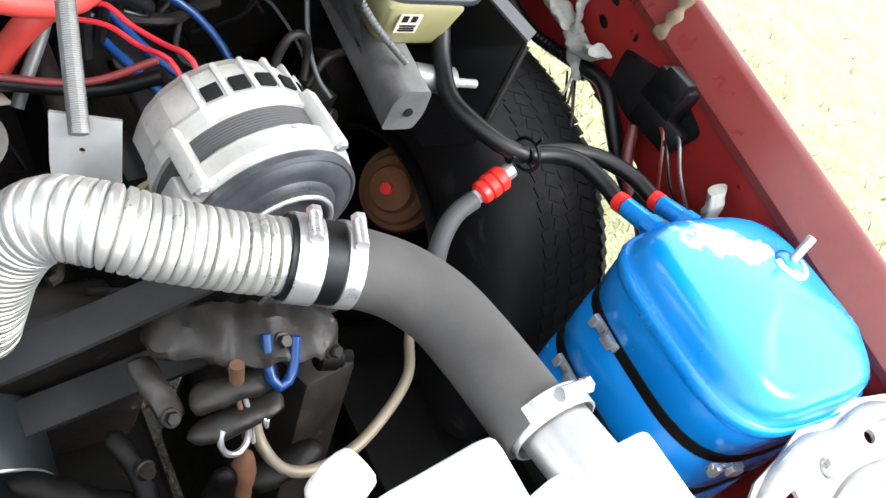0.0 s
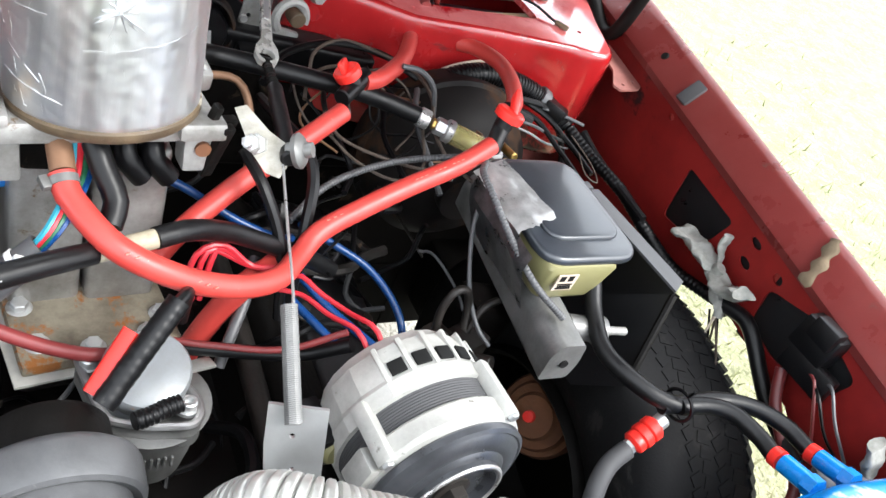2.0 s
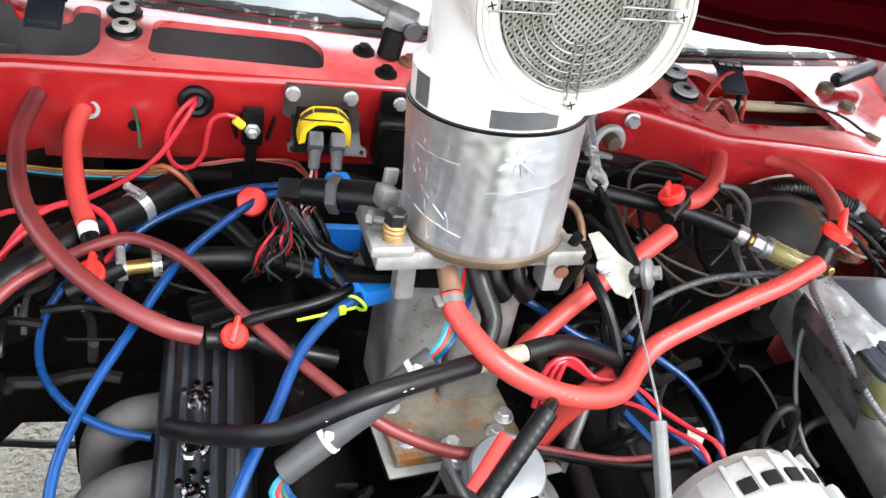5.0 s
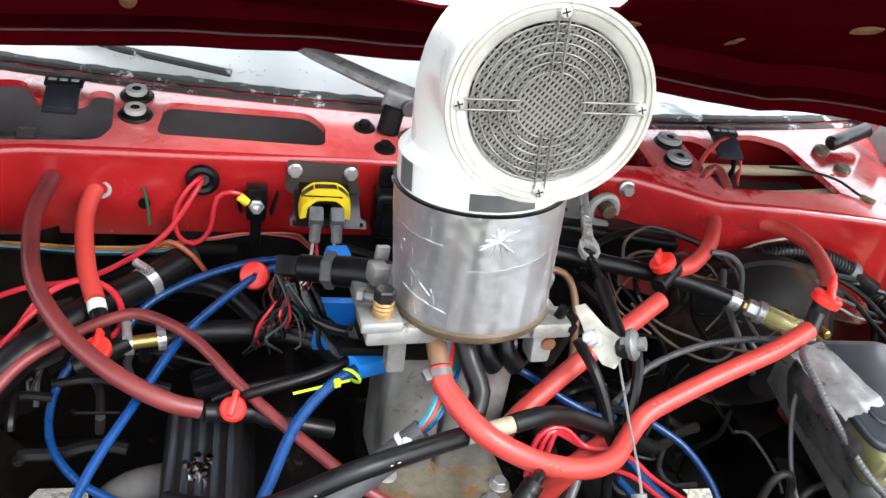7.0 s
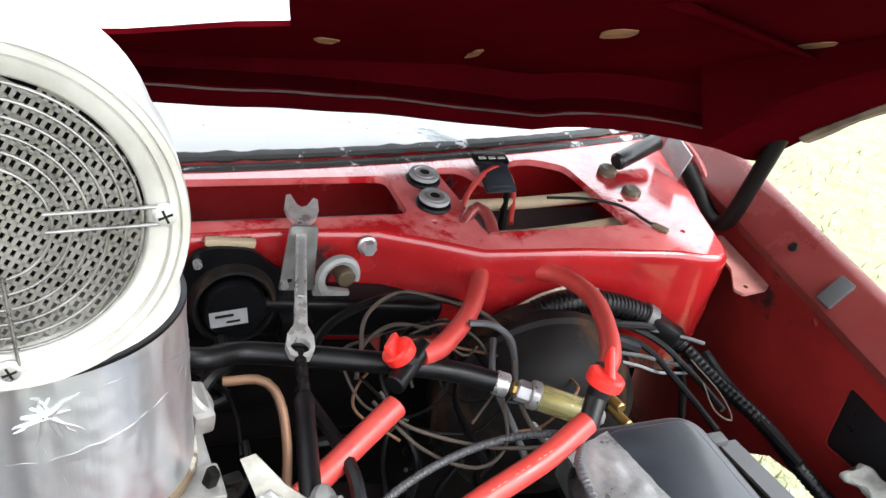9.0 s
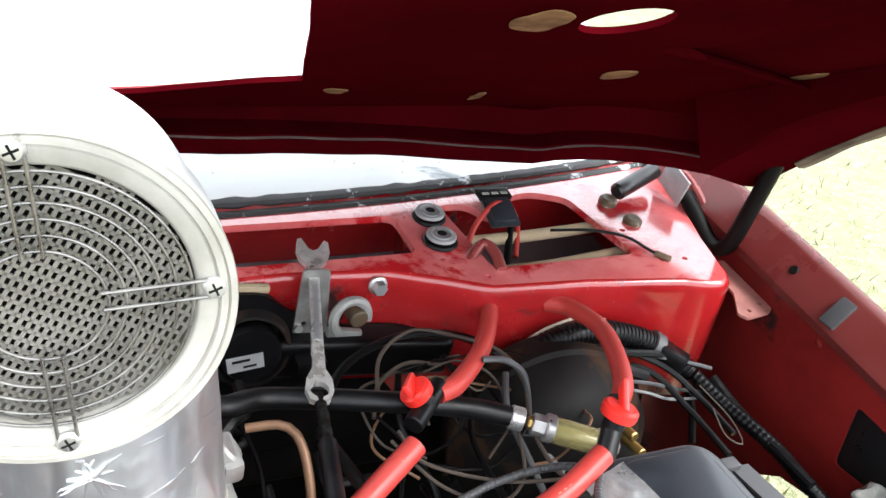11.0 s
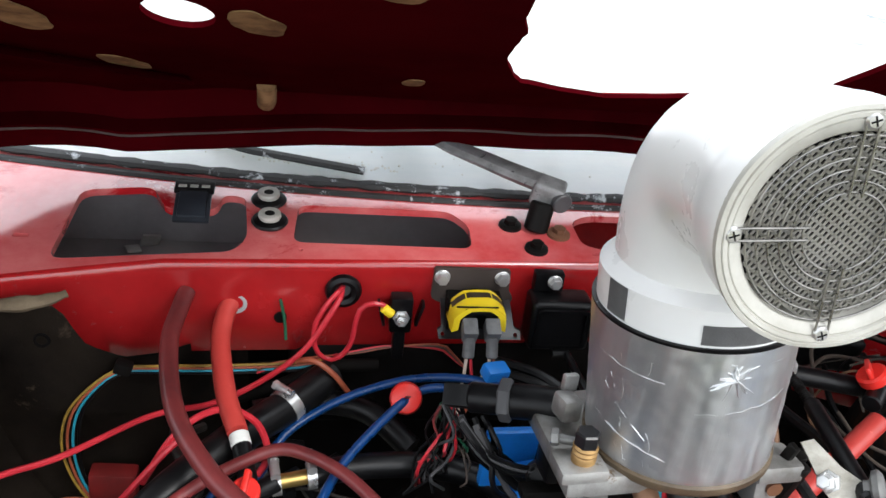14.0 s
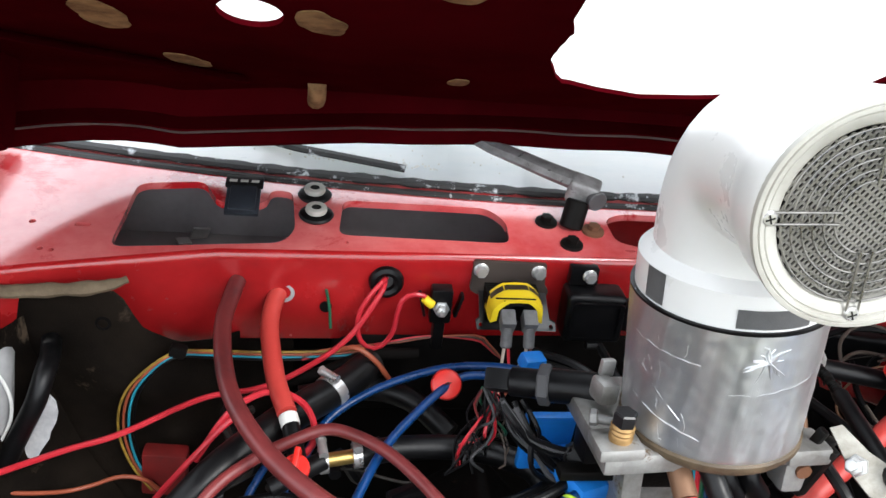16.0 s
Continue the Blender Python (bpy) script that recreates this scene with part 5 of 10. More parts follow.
# throttle lever and linkage
lever = base("throttle_lever", (0.10, -0.41, 0.93), "bent zinc throttle lever with nuts and return spring", "lever")
LN = Vector((-0.35, -0.65, 0.68)).normalized()
LX = Vector((1, 0, 0)) - LN * LN.x
LX.normalize()
LY = LN.cross(LX)
L0 = Vector((0.105, -0.408, 0.955))


def on_lever(x, y, h=0.0):
    return L0 + LX * x + LY * y + LN * h


bm = B()
sheet(bm, [(-0.033, 0.034), (-0.024, 0.036), (-0.008, 0.016), (0.008, 0.003), (0.004, -0.012), (-0.002, -0.020), (-0.012, -0.016), (-0.022, 0.0), (-0.027, 0.016)], [], on_lever, 0.003)
part("plate", bm, LEVER, lever, "cream-painted bent lever plate")
bm = B()
lathe(bm, on_lever(-0.018, 0.006, 0.0), LN + LX * -0.5, [(0, -0.004), (0.0085, -0.004), (0.0085, 0.001), (0.0068, 0.002), (0.0068, 0.009), (0.0045, 0.010), (0.0045, 0.015), (0, 0.0155)], 6)
part("nut", bm, ZINC, lever)
bm = B()
lathe(bm, on_lever(0.005, 0.0, 0.0), LX * 1 + LN * 0.35, [(0, 0.0), (0.007, 0.0), (0.007, 0.004), (0.013, 0.006), (0.014, 0.010), (0.011, 0.013), (0.006, 0.014), (0.006, 0.020), (0, 0.021)], 20)
part("swivel", bm, CAST_GREY, lever)
for dx, dy, dz, sx, sz in ((-0.045, 0.012, -0.01, 0.010, 0.05), (-0.038, 0.022, 0.005, 0.012, 0.018), (-0.052, 0.018, 0.008, 0.006, 0.04)):
    bm = B()
    box(bm, L0 + Vector((dx, dy, dz)), (sx, 0.008, sz), turn(10, 8, 20), 0.002)
    part("cam_plate", bm, DARK_IRON, lever)
bm = B()
sweep(bm, [(0.105, -0.418, 0.950), (0.092, -0.48, 0.945), (0.078, -0.545, 0.942), (0.069, -0.575, 0.935)], 0.0011, 6)
part("cable_core", bm, STEEL, lever)
spring = base("return_spring", (0.067, -0.61, 0.905), "grey coil return spring hooked on a bracket", "spring")
bm = B()
p0, p1 = Vector((0.071, -0.556, 0.946)), Vector((0.066, -0.618, 0.905))
ax = (p1 - p0).normalized()
u2, v2, _ = frame_of(ax)
nturn = 58
pts = [p0 + (p1 - p0) * (i / (nturn * 8)) + (u2 * math.cos(i * math.pi / 4) + v2 * math.sin(i * math.pi / 4)) * 0.0055 for i in range(nturn * 8)]
rows = []
for i, p in enumerate(pts):
    t = (pts[min(i + 1, len(pts) - 1)] - pts[max(i - 1, 0)]).normalized()
    a = ax.cross(t).normalized()
    b = t.cross(a)
    rows.append([bm.verts.new(p + (a * math.cos(q) + b * math.sin(q)) * 0.00052) for q in (0, 1.26, 2.51, 3.77, 5.03)])
for a, b in zip(rows, rows[1:]):
    for k in range(5):
        bm.faces.new((a[k], a[(k + 1) % 5], b[(k + 1) % 5], b[k]))
part("coil", bm, CAST_GREY, spring)
bm = B()
rod(bm, p0, p1, 0.0053, 12)
part("core", bm, CAST_GREY, spring)

bracket = base("alternator_bracket", (0.08, -0.61, 0.84), "flat galvanised bracket plate with drilled holes", "bracket")
bm = B()
BM = turn(-18, 0, -22)
sheet(bm, [(-0.02, 0.0), (0.018, 0.003), (0.03, -0.075), (-0.004, -0.082), (-0.016, -0.03)], [oval(0.0, -0.02, 0.002, 0.002, 8), oval(0.006, -0.045, 0.0018, 0.0018, 8)],
      lambda x, y, h: Vector((0.072, -0.61, 0.908)) + BM @ Vector((x, -h, y)), 0.003)
part("plate", bm, ZINC, bracket)

# ---- alternator ----
alt = base("alternator", (0.2, -0.57, 0.75), "silver cast alternator with finned slots and fan", "alternator")
AC = Vector((0.194, -0.526, 0.820))
AX = Vector((0.10, -1, -0.02)).normalized()


uA, vA, _ = frame_of(AX)
TOP = Vector((0.1865, -0.558, 0.886)) - AC
TOP = (TOP - AX * TOP.dot(AX)).normalized()
SIDE = AX.cross(TOP)


def alt_at(h, r, a):
    """h along the shaft, r out from it, a degrees from the crown towards the bracket."""
    a = radians(a)
    return AC + AX * h + (TOP * math.cos(a) + SIDE * math.sin(a)) * r


def alt_block(bm, h0, h1, r, a, wide, tall, bevel=0.0015):
    """A raised pad on the casing, along the shaft from h0 to h1."""
    d = (alt_at(0, 1, a) - AC).normalized()
    box(bm, alt_at((h0 + h1) / 2, r, a), (wide, tall, h1 - h0), Matrix((AX.cross(d), d, AX)).transposed(), bevel)


bm = B()
lathe(bm, AC, AX, [(0, 0.0), (0.050, 0.0), (0.058, 0.002), (0.0655, 0.013), (0.0682, 0.024), (0.0690, 0.040), (0.0705, 0.044), (0.0705, 0.057), (0.066, 0.058), (0, 0.058)], 20)
part("rear_housing", bm, ALT_CASE, alt, angle=15)
for k in range(10):
    a = 34 - 17.0 * k
    bm = B()
    alt_block(bm, 0.012, 0.044, 0.0672, a - 8.5, 0.0045, 0.006)
    part("casing_rib", bm, ALT_CASE, alt)
# Inlaid black blocks stand in for the shade of open cooling slots.
for k in range(8):
    bm = B()
    alt_block(bm, 0.029, 0.0405, 0.0682, 17 - 17.0 * k, 0.0125, 0.0046, 0.0005)
    part("vent_slot", bm, INK_AND_HOLES, alt, "black block standing in for a shaded cooling slot")
bm = B()
lathe(bm, AC, AX, [(0, 0.056), (0.0668, 0.056)] + [(0.0668 - 0.0007 * (k % 2), 0.058 + 0.0011 * k) for k in range(19)] + [(0.0668, 0.080), (0, 0.080)], 64)
part("stator_core", bm, GREY_RUBBER, alt, "dark laminated stator band")
bm = B()
lathe(bm, AC, AX, [(0, 0.077), (0.069, 0.077), (0.0705, 0.079), (0.0705, 0.092), (0.069, 0.096), (0.064, 0.099), (0, 0.099)], 28)
part("front_housing", bm, ALT_CASE, alt, angle=20)
for a in (48, 138, -42, -132):
    bm = B()
    alt_block(bm, 0.046, 0.097, 0.0715, a, 0.013, 0.012, 0.003)
    lug = part("lug", bm, ALT_CASE, alt)
    bm = B()
    rod(bm, alt_at(0.096, 0.073, a), alt_at(0.100, 0.073, a), 0.0048, 6, 0.001)
    part("bolt_head", bm, ZINC, lug)
bm = B()
alt_block(bm, 0.074, 0.096, 0.0712, 68, 0.030, 0.010, 0.003)
part("mount_ear", bm, ALT_CASE, alt)
bm = B()
lathe(bm, AC, AX, [(0, 0.098), (0.0655, 0.098), (0.0672, 0.100), (0.0672, 0.105), (0.064, 0.107), (0.0625, 0.1062), (0.059, 0.109), (0.050, 0.111), (0.047, 0.1105), (0.0445, 0.113), (0.041, 0.114), (0.041, 0.118), (0.036, 0.119),
                   (0.030, 0.112), (0.0, 0.112)], 72)
part("pulley_fan", bm, PULLEY, alt, "blue-grey pulley and fan disc")
# Black blocks colour the fan's openings as shaded.
for k in range(9):
    bm = B()
    alt_block(bm, 0.1055, 0.1092, 0.0555, 40 * k + 7, 0.010, 0.0022, 0.0006)
    part("fan_slot", bm, INK_AND_HOLES, alt)
bm = B()
ring(bm, AC + AX * 0.1185, AX, 0.0395, 0.0019, 56, 8)
part("pulley_rim", bm, STEEL, alt, "bright worn pulley rim")
bm = B()
lathe(bm, AC + AX * 0.110, AX, [(0, 0), (0.017, 0), (0.0165, 0.004), (0.0125, 0.005), (0, 0.005)], 24)
lathe(bm, AC + AX * 0.114, AX, [(0, 0), (0.0115, 0), (0.0115, 0.009), (0.010, 0.010), (0.006, 0.010), (0.006, 0.014), (0, 0.014)], 6)
part("shaft_nut", bm, OILY, alt, "oily shaft nut and washer")
bm = B()
alt_block(bm, 0.006, 0.050, 0.074, 92, 0.034, 0.018, 0.004)
part("regulator_cap", bm, BLACK, alt, "black plastic regulator cap")
bm = B()
rod(bm, AC + AX * 0.06 + Vector((-0.066, 0, -0.01)), AC + AX * 0.02 + Vector((-0.070, 0, -0.02)), 0.012, 12, 0.003)
part("connector", bm, BEIGE, alt, "pale plug on the side")
hose("alternator_cable", [(0.155, -0.52, 0.855), (0.12, -0.50, 0.825), (0.06, -0.475, 0.81), (0.0, -0.46, 0.805)], 0.006, BLACK, "dark cable running to the alternator", "cable")
hose("power_cable", [(0.15, -0.515, 0.865), (0.11, -0.50, 0.832), (0.06, -0.478, 0.818), (0.01, -0.46, 0.815)], 0.0028, RED_HOSE_OLD, "dull red cable along the black one", "cable")
for dz, pts in ((0, [(0.178, -0.532, 0.858), (0.172, -0.515, 0.868), (0.163, -0.49, 0.858), (0.150, -0.46, 0.85), (0.137, -0.44, 0.852), (0.12, -0.43, 0.84)]), (1, [(0.168, -0.532, 0.852), (0.160, -0.512, 0.862), (0.148, -0.485, 0.852), (0.135, -0.455, 0.845), (0.112, -0.435, 0.835)])):
    hose("alternator_wire", pts, 0.0022, RED_WIRE, "thin red wire at the alternator", "wire", "alternator wires", 8)

# ---- silver duct, clamps, grey elbow, radiator tank ----
duct_pts = [(0.152, -0.7135, 0.895), (0.125, -0.706, 0.897), (0.085, -0.693, 0.902), (0.060, -0.682, 0.905), (0.040, -0.668, 0.897), (0.028, -0.657, 0.872), (0.020, -0.650, 0.835), (0.018, -0.643, 0.79), (0.020, -0.630, 0.745), (0.03, -0.60, 0.70)]
duct = base("flexible_duct", (0.05, -0.65, 0.72), "ribbed silver flexible duct bent over the engine front", "duct")
bm = B()
sweep(bm, duct_pts, 0.0220, 28, 0.0009, lambda s: 1.0 + 0.05 * (1 - 3.4 * max(0.0, math.sin(2 * math.pi * s / 0.0060)) ** 4) + 0.012 * noise.noise(Vector((s * 40, 0, 0))))
part("ribbed_hose", bm, DUCT, duct, angle=60)
tang = (Vector((0.19, -0.727, 0.895)) - Vector((0.145, -0.711, 0.896))).normalized()
bm = B()
c = Vector((0.166, -0.7185, 0.895))
lathe(bm, c, tang, [(0.0225, -0.015), (0.0252, -0.015), (0.0252, 0.017), (0.0225, 0.017)], 32)
part("rubber_cuff", bm, RUBBER, duct)
for off, wdt in ((-0.004, 0.016), (0.023, 0.0105)):
    bm = B()
    clamp_band(bm, c + tang * off, tang, 0.0258 if off < 0.01 else 0.0255, wdt)
    part("hose_clamp", bm, STEEL, duct, "shiny steel hose clamp")
bend = hose("radiator_elbow", [(0.176, -0.722, 0.895), (0.196, -0.731, 0.895), (0.218, -0.746, 0.895), (0.234, -0.770, 0.896), (0.240, -0.80, 0.899), (0.242, -0.835, 0.904), (0.243, -0.865, 0.908)], 0.0245, DUSTY_RUBBER,
     "thick grey rubber elbow hose to the radiator", "hose", "", 28, 0.006)
rad = base("radiator", (0.25, -0.93, 0.5), "metal radiator tank end with neck, coloured white for overexposure", "radiator")
# White here puts the glare of overexposed metal into the colour.
bm = B()
box(bm, (0.262, -0.955, 0.80), (0.085, 0.13, 0.25), turn(0, 0, 3), 0.008, 3)
part("side_tank", bm, WHITE, rad)
bm = B()
rod(bm, (0.249, -0.862, 0.912), (0.25, -0.905, 0.92), 0.021, 28, 0.002)
part("neck", bm, ALU, rad)
bm = B()
clamp_band(bm, (0.2485, -0.862, 0.912), (0, -1, 0.12), 0.0252, 0.014)
part("hose_clamp", bm, STEEL, bend, "shiny steel hose clamp")
bm = B()
box(bm, (0.176, -0.884, 0.895), (0.085, 0.05, 0.03), turn(8, 4, 8), 0.01, 3)
box(bm, (0.123, -0.852, 0.90), (0.026, 0.026, 0.03), turn(0, 10, 20), 0.01, 3)
part("bracket", bm, WHITE, rad, "white bracket beside the neck")
bm = B()
box(bm, (0.0, -0.985, 0.72), (0.50, 0.03, 0.36), None, 0.006)
part("core", bm, DARK_IRON, rad)

# ---- belts and pulleys at the engine front ----
for x0, z0, x1, z1, y in ((-0.09, 0.662, 0.16, 0.777, -0.640), (-0.09, 0.600, 0.285, 0.738, -0.652)):
    bm = B()
    a, b = Vector((x0, y, z0)), Vector((x1, y, z1))
    d = (b - a).normalized()
    up = d.cross(Vector((0, 1, 0)))
    prof = [(-0.015, -0.003)] + [(-0.014 + 0.004 * j + o, h) for j in range(7) for o, h in ((0, 0.004), (0.002, 0.004), (0.0022, 0.001), (0.0038, 0.001))] + [(0.015, 0.004), (0.015, -0.003)]
    rows = []
    for i in range(9):
        f = i / 8
        c = a + (b - a) * f - up * 0.006 * math.sin(math.pi * f)
        rows.append([bm.verts.new(c + Vector((0, q, 0)) - up * h) for q, h in prof])
    for p, q in zip(rows, rows[1:]):
        for k in range(len(prof)):
            bm.faces.new((p[k], p[(k + 1) % len(prof)], q[(k + 1) % len(prof)], q[k]))
    solid("serpentine_belt", bm, BELT, "ribbed black drive belt strand", "belt", "drive belt strands")


crank = base("crank_pulley", (0.0, -0.665, 0.535), "dark blue-grey crank pulley drum below the belts", "pulley")
DRUM = surface("dark_teal_drum", (0.026, 0.033, 0.037), 0.4, metal=0.3, dark=(0.013, 0.016, 0.018), amount=1.0, scale=14, bump=0.2)
bm = B()
lathe(bm, (0.0, -0.628, 0.598), (0, -1, 0), [(0, 0), (0.060, 0), (0.064, 0.003), (0.064, 0.062), (0.0625, 0.064), (0.058, 0.064), (0.056, 0.050), (0, 0.048)], 64)
part("drum", bm, DRUM, crank)
bm = B()
ring(bm, (0.0, -0.692, 0.598), (0, -1, 0), 0.0612, 0.0017, 64, 8)
part("rim", bm, STEEL, crank, "bright worn rim")
bm = B()
lathe(bm, (0.0, -0.676, 0.598), (0, -1, 0), [(0, 0), (0.024, 0), (0.022, 0.008), (0.010, 0.010), (0.010, 0.016), (0, 0.016)], 24)
part("hub", bm, DARK_IRON, crank)


idler = base("idler_pulley", (-0.052, -0.665, 0.650), "grimy black idler pulley with a rusty hub", "pulley")
bm = B()
lathe(bm, (-0.052, -0.657, 0.703), (0, -1, -0.06), [(0, 0), (0.050, 0), (0.053, 0.002), (0.053, 0.020), (0.051, 0.023), (0.046, 0.024), (0.040, 0.020), (0.026, 0.019), (0.022, 0.024), (0, 0.024)], 56)
part("disc", bm, BELT, idler)
bm = B()
lathe(bm, (-0.052, -0.680, 0.7015), (0, -1, -0.06), [(0, 0), (0.016, 0), (0.015, 0.005), (0.008, 0.006), (0.008, 0.012), (0, 0.012)], 20)
part("hub", bm, RUST, idler, "rusty hub bolt")


def casting(bm, pts, r, flat, seed):
    """A rough cast arm that swells, narrows and rounds off at both ends."""
    run = sum((Vector(a) - Vector(b)).length for a, b in zip(pts, pts[1:]))
    sweep(bm, pts, r, 14, 0.003, lambda q: math.sqrt(max(0.02, 1 - (2 * q / run - 1) ** 8)) * (1 + 0.22 * noise.noise(Vector((q * 42, seed, 0)))), flat=flat)
    for v in bm.verts:
        c = v.co * 70
        v.co += Vector((noise.noise(c), noise.noise(c + Vector((7, 0, 0))), noise.noise(c + Vector((0, 7, 0))))) * r * 0.18
    return bm


gear = base("accessory_bracket", (0.18, -0.69, 0.66), "oily cast accessory bracket with fingers and bolts", "bracket")
for k, (pts, r, fl, mt) in enumerate((
        ([(0.115, -0.650, 0.742), (0.16, -0.668, 0.742), (0.205, -0.682, 0.744), (0.255, -0.690, 0.748)], 0.026, 0.42, OILY), ([(0.205, -0.702, 0.728), (0.170, -0.706, 0.722), (0.135, -0.708, 0.716)], 0.0125, 0.62, OILY),
        ([(0.208, -0.720, 0.712), (0.170, -0.724, 0.706), (0.132, -0.726, 0.700)], 0.0115, 0.65, OILY), ([(0.110, -0.664, 0.722), (0.118, -0.690, 0.715), (0.126, -0.714, 0.705)], 0.011, 0.6, OILY),
        ([(0.085, -0.70, 0.69), (0.098, -0.73, 0.68), (0.102, -0.765, 0.665)], 0.008, 0.7, DARK_IRON), ([(0.02, -0.71, 0.68), (0.06, -0.735, 0.672), (0.10, -0.755, 0.665)], 0.011, 0.6, DARK_IRON),
        ([(0.16, -0.745, 0.655), (0.20, -0.755, 0.655), (0.245, -0.745, 0.66)], 0.011, 0.6, DARK_IRON))):
    bm = B()
    casting(bm, pts, r, fl, k * 3.3)
    part("casting_arm", bm, mt, gear)
for p, ax in (((0.122, -0.712, 0.712), (0, -0.6, 0.8)), ((0.205, -0.694, 0.752), (0, -0.5, 0.86)), ((0.10, -0.735, 0.690), (0.2, -0.8, 0.5)), ((0.245, -0.706, 0.742), (0.3, -0.7, 0.6))):
    bm = B()
    hex_bolt(bm, p, ax, 0.0052, 0.006, 0.0075)
    part("bolt", bm, OILY, gear)
for dx in (0.0, 0.006):
    hose("breather_line", [(0.166 + dx, -0.672, 0.745), (0.168 + dx, -0.70, 0.73 - dx), (0.172 + dx, -0.72, 0.71), (0.178 + dx, -0.735, 0.68)], 0.0022, DULL if dx else COPPER, "thin line dropping between the brackets", "pipe", "thin front lines", 8)
pump = base("pump_canister", (-0.066, -0.58, 0.70), "dull grey power steering pump with a broad round rim", "pump")
PC = Vector((-0.060, -0.566, 0.806))
PAX = Vector((0.02, -1, -0.13)).normalized()
PUMP = surface("scuffed_grey_pump", (0.105, 0.107, 0.110), 0.42, metal=0.2, dark=(0.055, 0.055, 0.058), amount=1.0, scale=16, bump=0.3, wear=(0.20, 0.20, 0.20), wear_at=0.66, wear_scale=30)
bm = B()
lathe(bm, PC, PAX, [(0, -0.035), (0.036, -0.035), (0.040, -0.030), (0.042, 0.0), (0, 0.0)], 48)
part("body", bm, DARK_IRON, pump)
bm = B()
lathe(bm, PC, PAX, [(0, -0.004), (0.050, -0.004), (0.055, 0.0), (0.0565, 0.004), (0.0565, 0.024), (0.0555, 0.028), (0.052, 0.030), (0.048, 0.028), (0, 0.028)], 64)
part("rim", bm, PUMP, pump, "broad grey outer rim")
bm = B()
lathe(bm, PC, PAX, [(0, 0.026), (0.0465, 0.026), (0.0470, 0.080), (0.0460, 0.085), (0.0430, 0.087), (0.0405, 0.085), (0.0395, 0.078), (0.038, 0.072), (0.0, 0.070)], 64)
face = part("cup", bm, PUMP, pump, "scuffed grey cup with a recessed front")
bm = B()
lathe(bm, PC + PAX * 0.069, PAX, [(0, 0), (0.015, 0), (0.014, 0.004), (0.009, 0.006), (0.009, 0.010), (0, 0.011)], 20)
part("hub", bm, RUST, face, "rusty hub nut")
tst = base("thermostat_housing", (0.0, -0.48, 0.74), "cast aluminium thermostat housing with bolted flange and grey cap", "thermostat housing")
FM = turn(-6, 0, 0)
FC = Vector((0.006, -0.495, 0.798))


def on_flange(x, y, h=0.0):
    return FC + FM @ Vector((x, y, h))


FL = rounded([(-0.040, 0.033), (-0.035, 0.041), (-0.025, 0.040), (0.009, 0.035), (0.036, -0.008), (0.042, -0.022), (0.040, -0.038), (0.032, -0.047), (0.001, -0.043), (-0.025, -0.033), (-0.031, -0.018)], 0.006, 5)
bm = B()
sheet(bm, FL, [], lambda x, y, h: on_flange(x, y, h - 0.010), 0.010)
flange = part("flange", bm, CAST_GREY, tst)
bm = B()
loop_pts = [on_flange(x * 0.965, y * 0.965, 0.001) for x, y in FL]
sweep(bm, loop_pts + loop_pts[:1], 0.0032, 8, 0.003)
part("machined_rim", bm, ALU, flange, "bright machined rim")
bm = B()
CX, CY = 0.006 + -0.001, 0.008
UP = Vector((-0.05, -0.28, 1)).normalized()
lathe(bm, on_flange(CX, CY - 0.002, -0.004), UP, [(0, 0), (0.034, 0), (0.033, 0.008), (0.031, 0.010), (0.031, 0.014), (0.0325, 0.016), (0.0325, 0.026), (0.0305, 0.029), (0.027, 0.030), (0.020, 0.0325), (0.010, 0.0335), (0, 0.0335)], 40)
part("cap", bm, surface("stained_blue_grey_neck", (0.24, 0.26, 0.28), 0.36, metal=0.2, dark=(0.20, 0.205, 0.20), amount=1.0, scale=22, bump=0.2, wear=(0.30, 0.17, 0.12), wear_at=0.63, wear_scale=26, wear_rough=0.5), tst, "stained blue-grey domed water neck")
bm = B()
lathe(bm, on_flange(CX + 0.006, CY - 0.010, -0.075), Vector((-0.02, 0.05, 1)), [(0, 0), (0.030, 0), (0.034, 0.02), (0.038, 0.045), (0.045, 0.064), (0.040, 0.066), (0, 0.066)], 32)
part("neck", bm, CAST_GREY, tst)
for k in range(5):
    bm = B()
    box(bm, on_flange(CX - 0.004 + 0.005 * k, CY - 0.050, -0.040), (0.0022, 0.003, 0.010), FM, 0.0008)
    part("cast_mark", bm, CAST_GREY, tst)
for x, y in ((-0.0315, 0.0250), (0.0305, -0.0280)):
    bm = B()
    lathe(bm, on_flange(x, y, -0.001), FM @ Vector((0, 0, 1)), [(0, 0), (0.0085, 0), (0.0085, 0.003), (0.0066, 0.0036), (0.0066, 0.0095), (0.0055, 0.0105), (0.0036, 0.0105), (0.0032, 0.006), (0, 0.006)], 20)
    part("bolt", bm, ZINC, tst)
bm = B()
box(bm, on_flange(CX + 0.042, CY + 0.004, 0.004), (0.026, 0.012, 0.003), FM @ turn(0, 10, 20), 0.001)
part("wire_tab", bm, OLD_ALU, tst)
worm = hose("ribbed_conduit", [(-0.005, -0.536, 0.812), (0.007, -0.533, 0.812), (0.019, -0.528, 0.812), (0.029, -0.525, 0.812)], 0.0065, RUBBER, "short ribbed black conduit over the flange", "conduit", "", 12, 0.001,
            lambda s: 1 + 0.12 * (math.sin(2 * math.pi * s / 0.0035) > 0))
ign = base("taped_connector", (0.0, -0.51, 0.83), "black tape-wrapped connector with an orange-red plug", "connector")
bm = B()
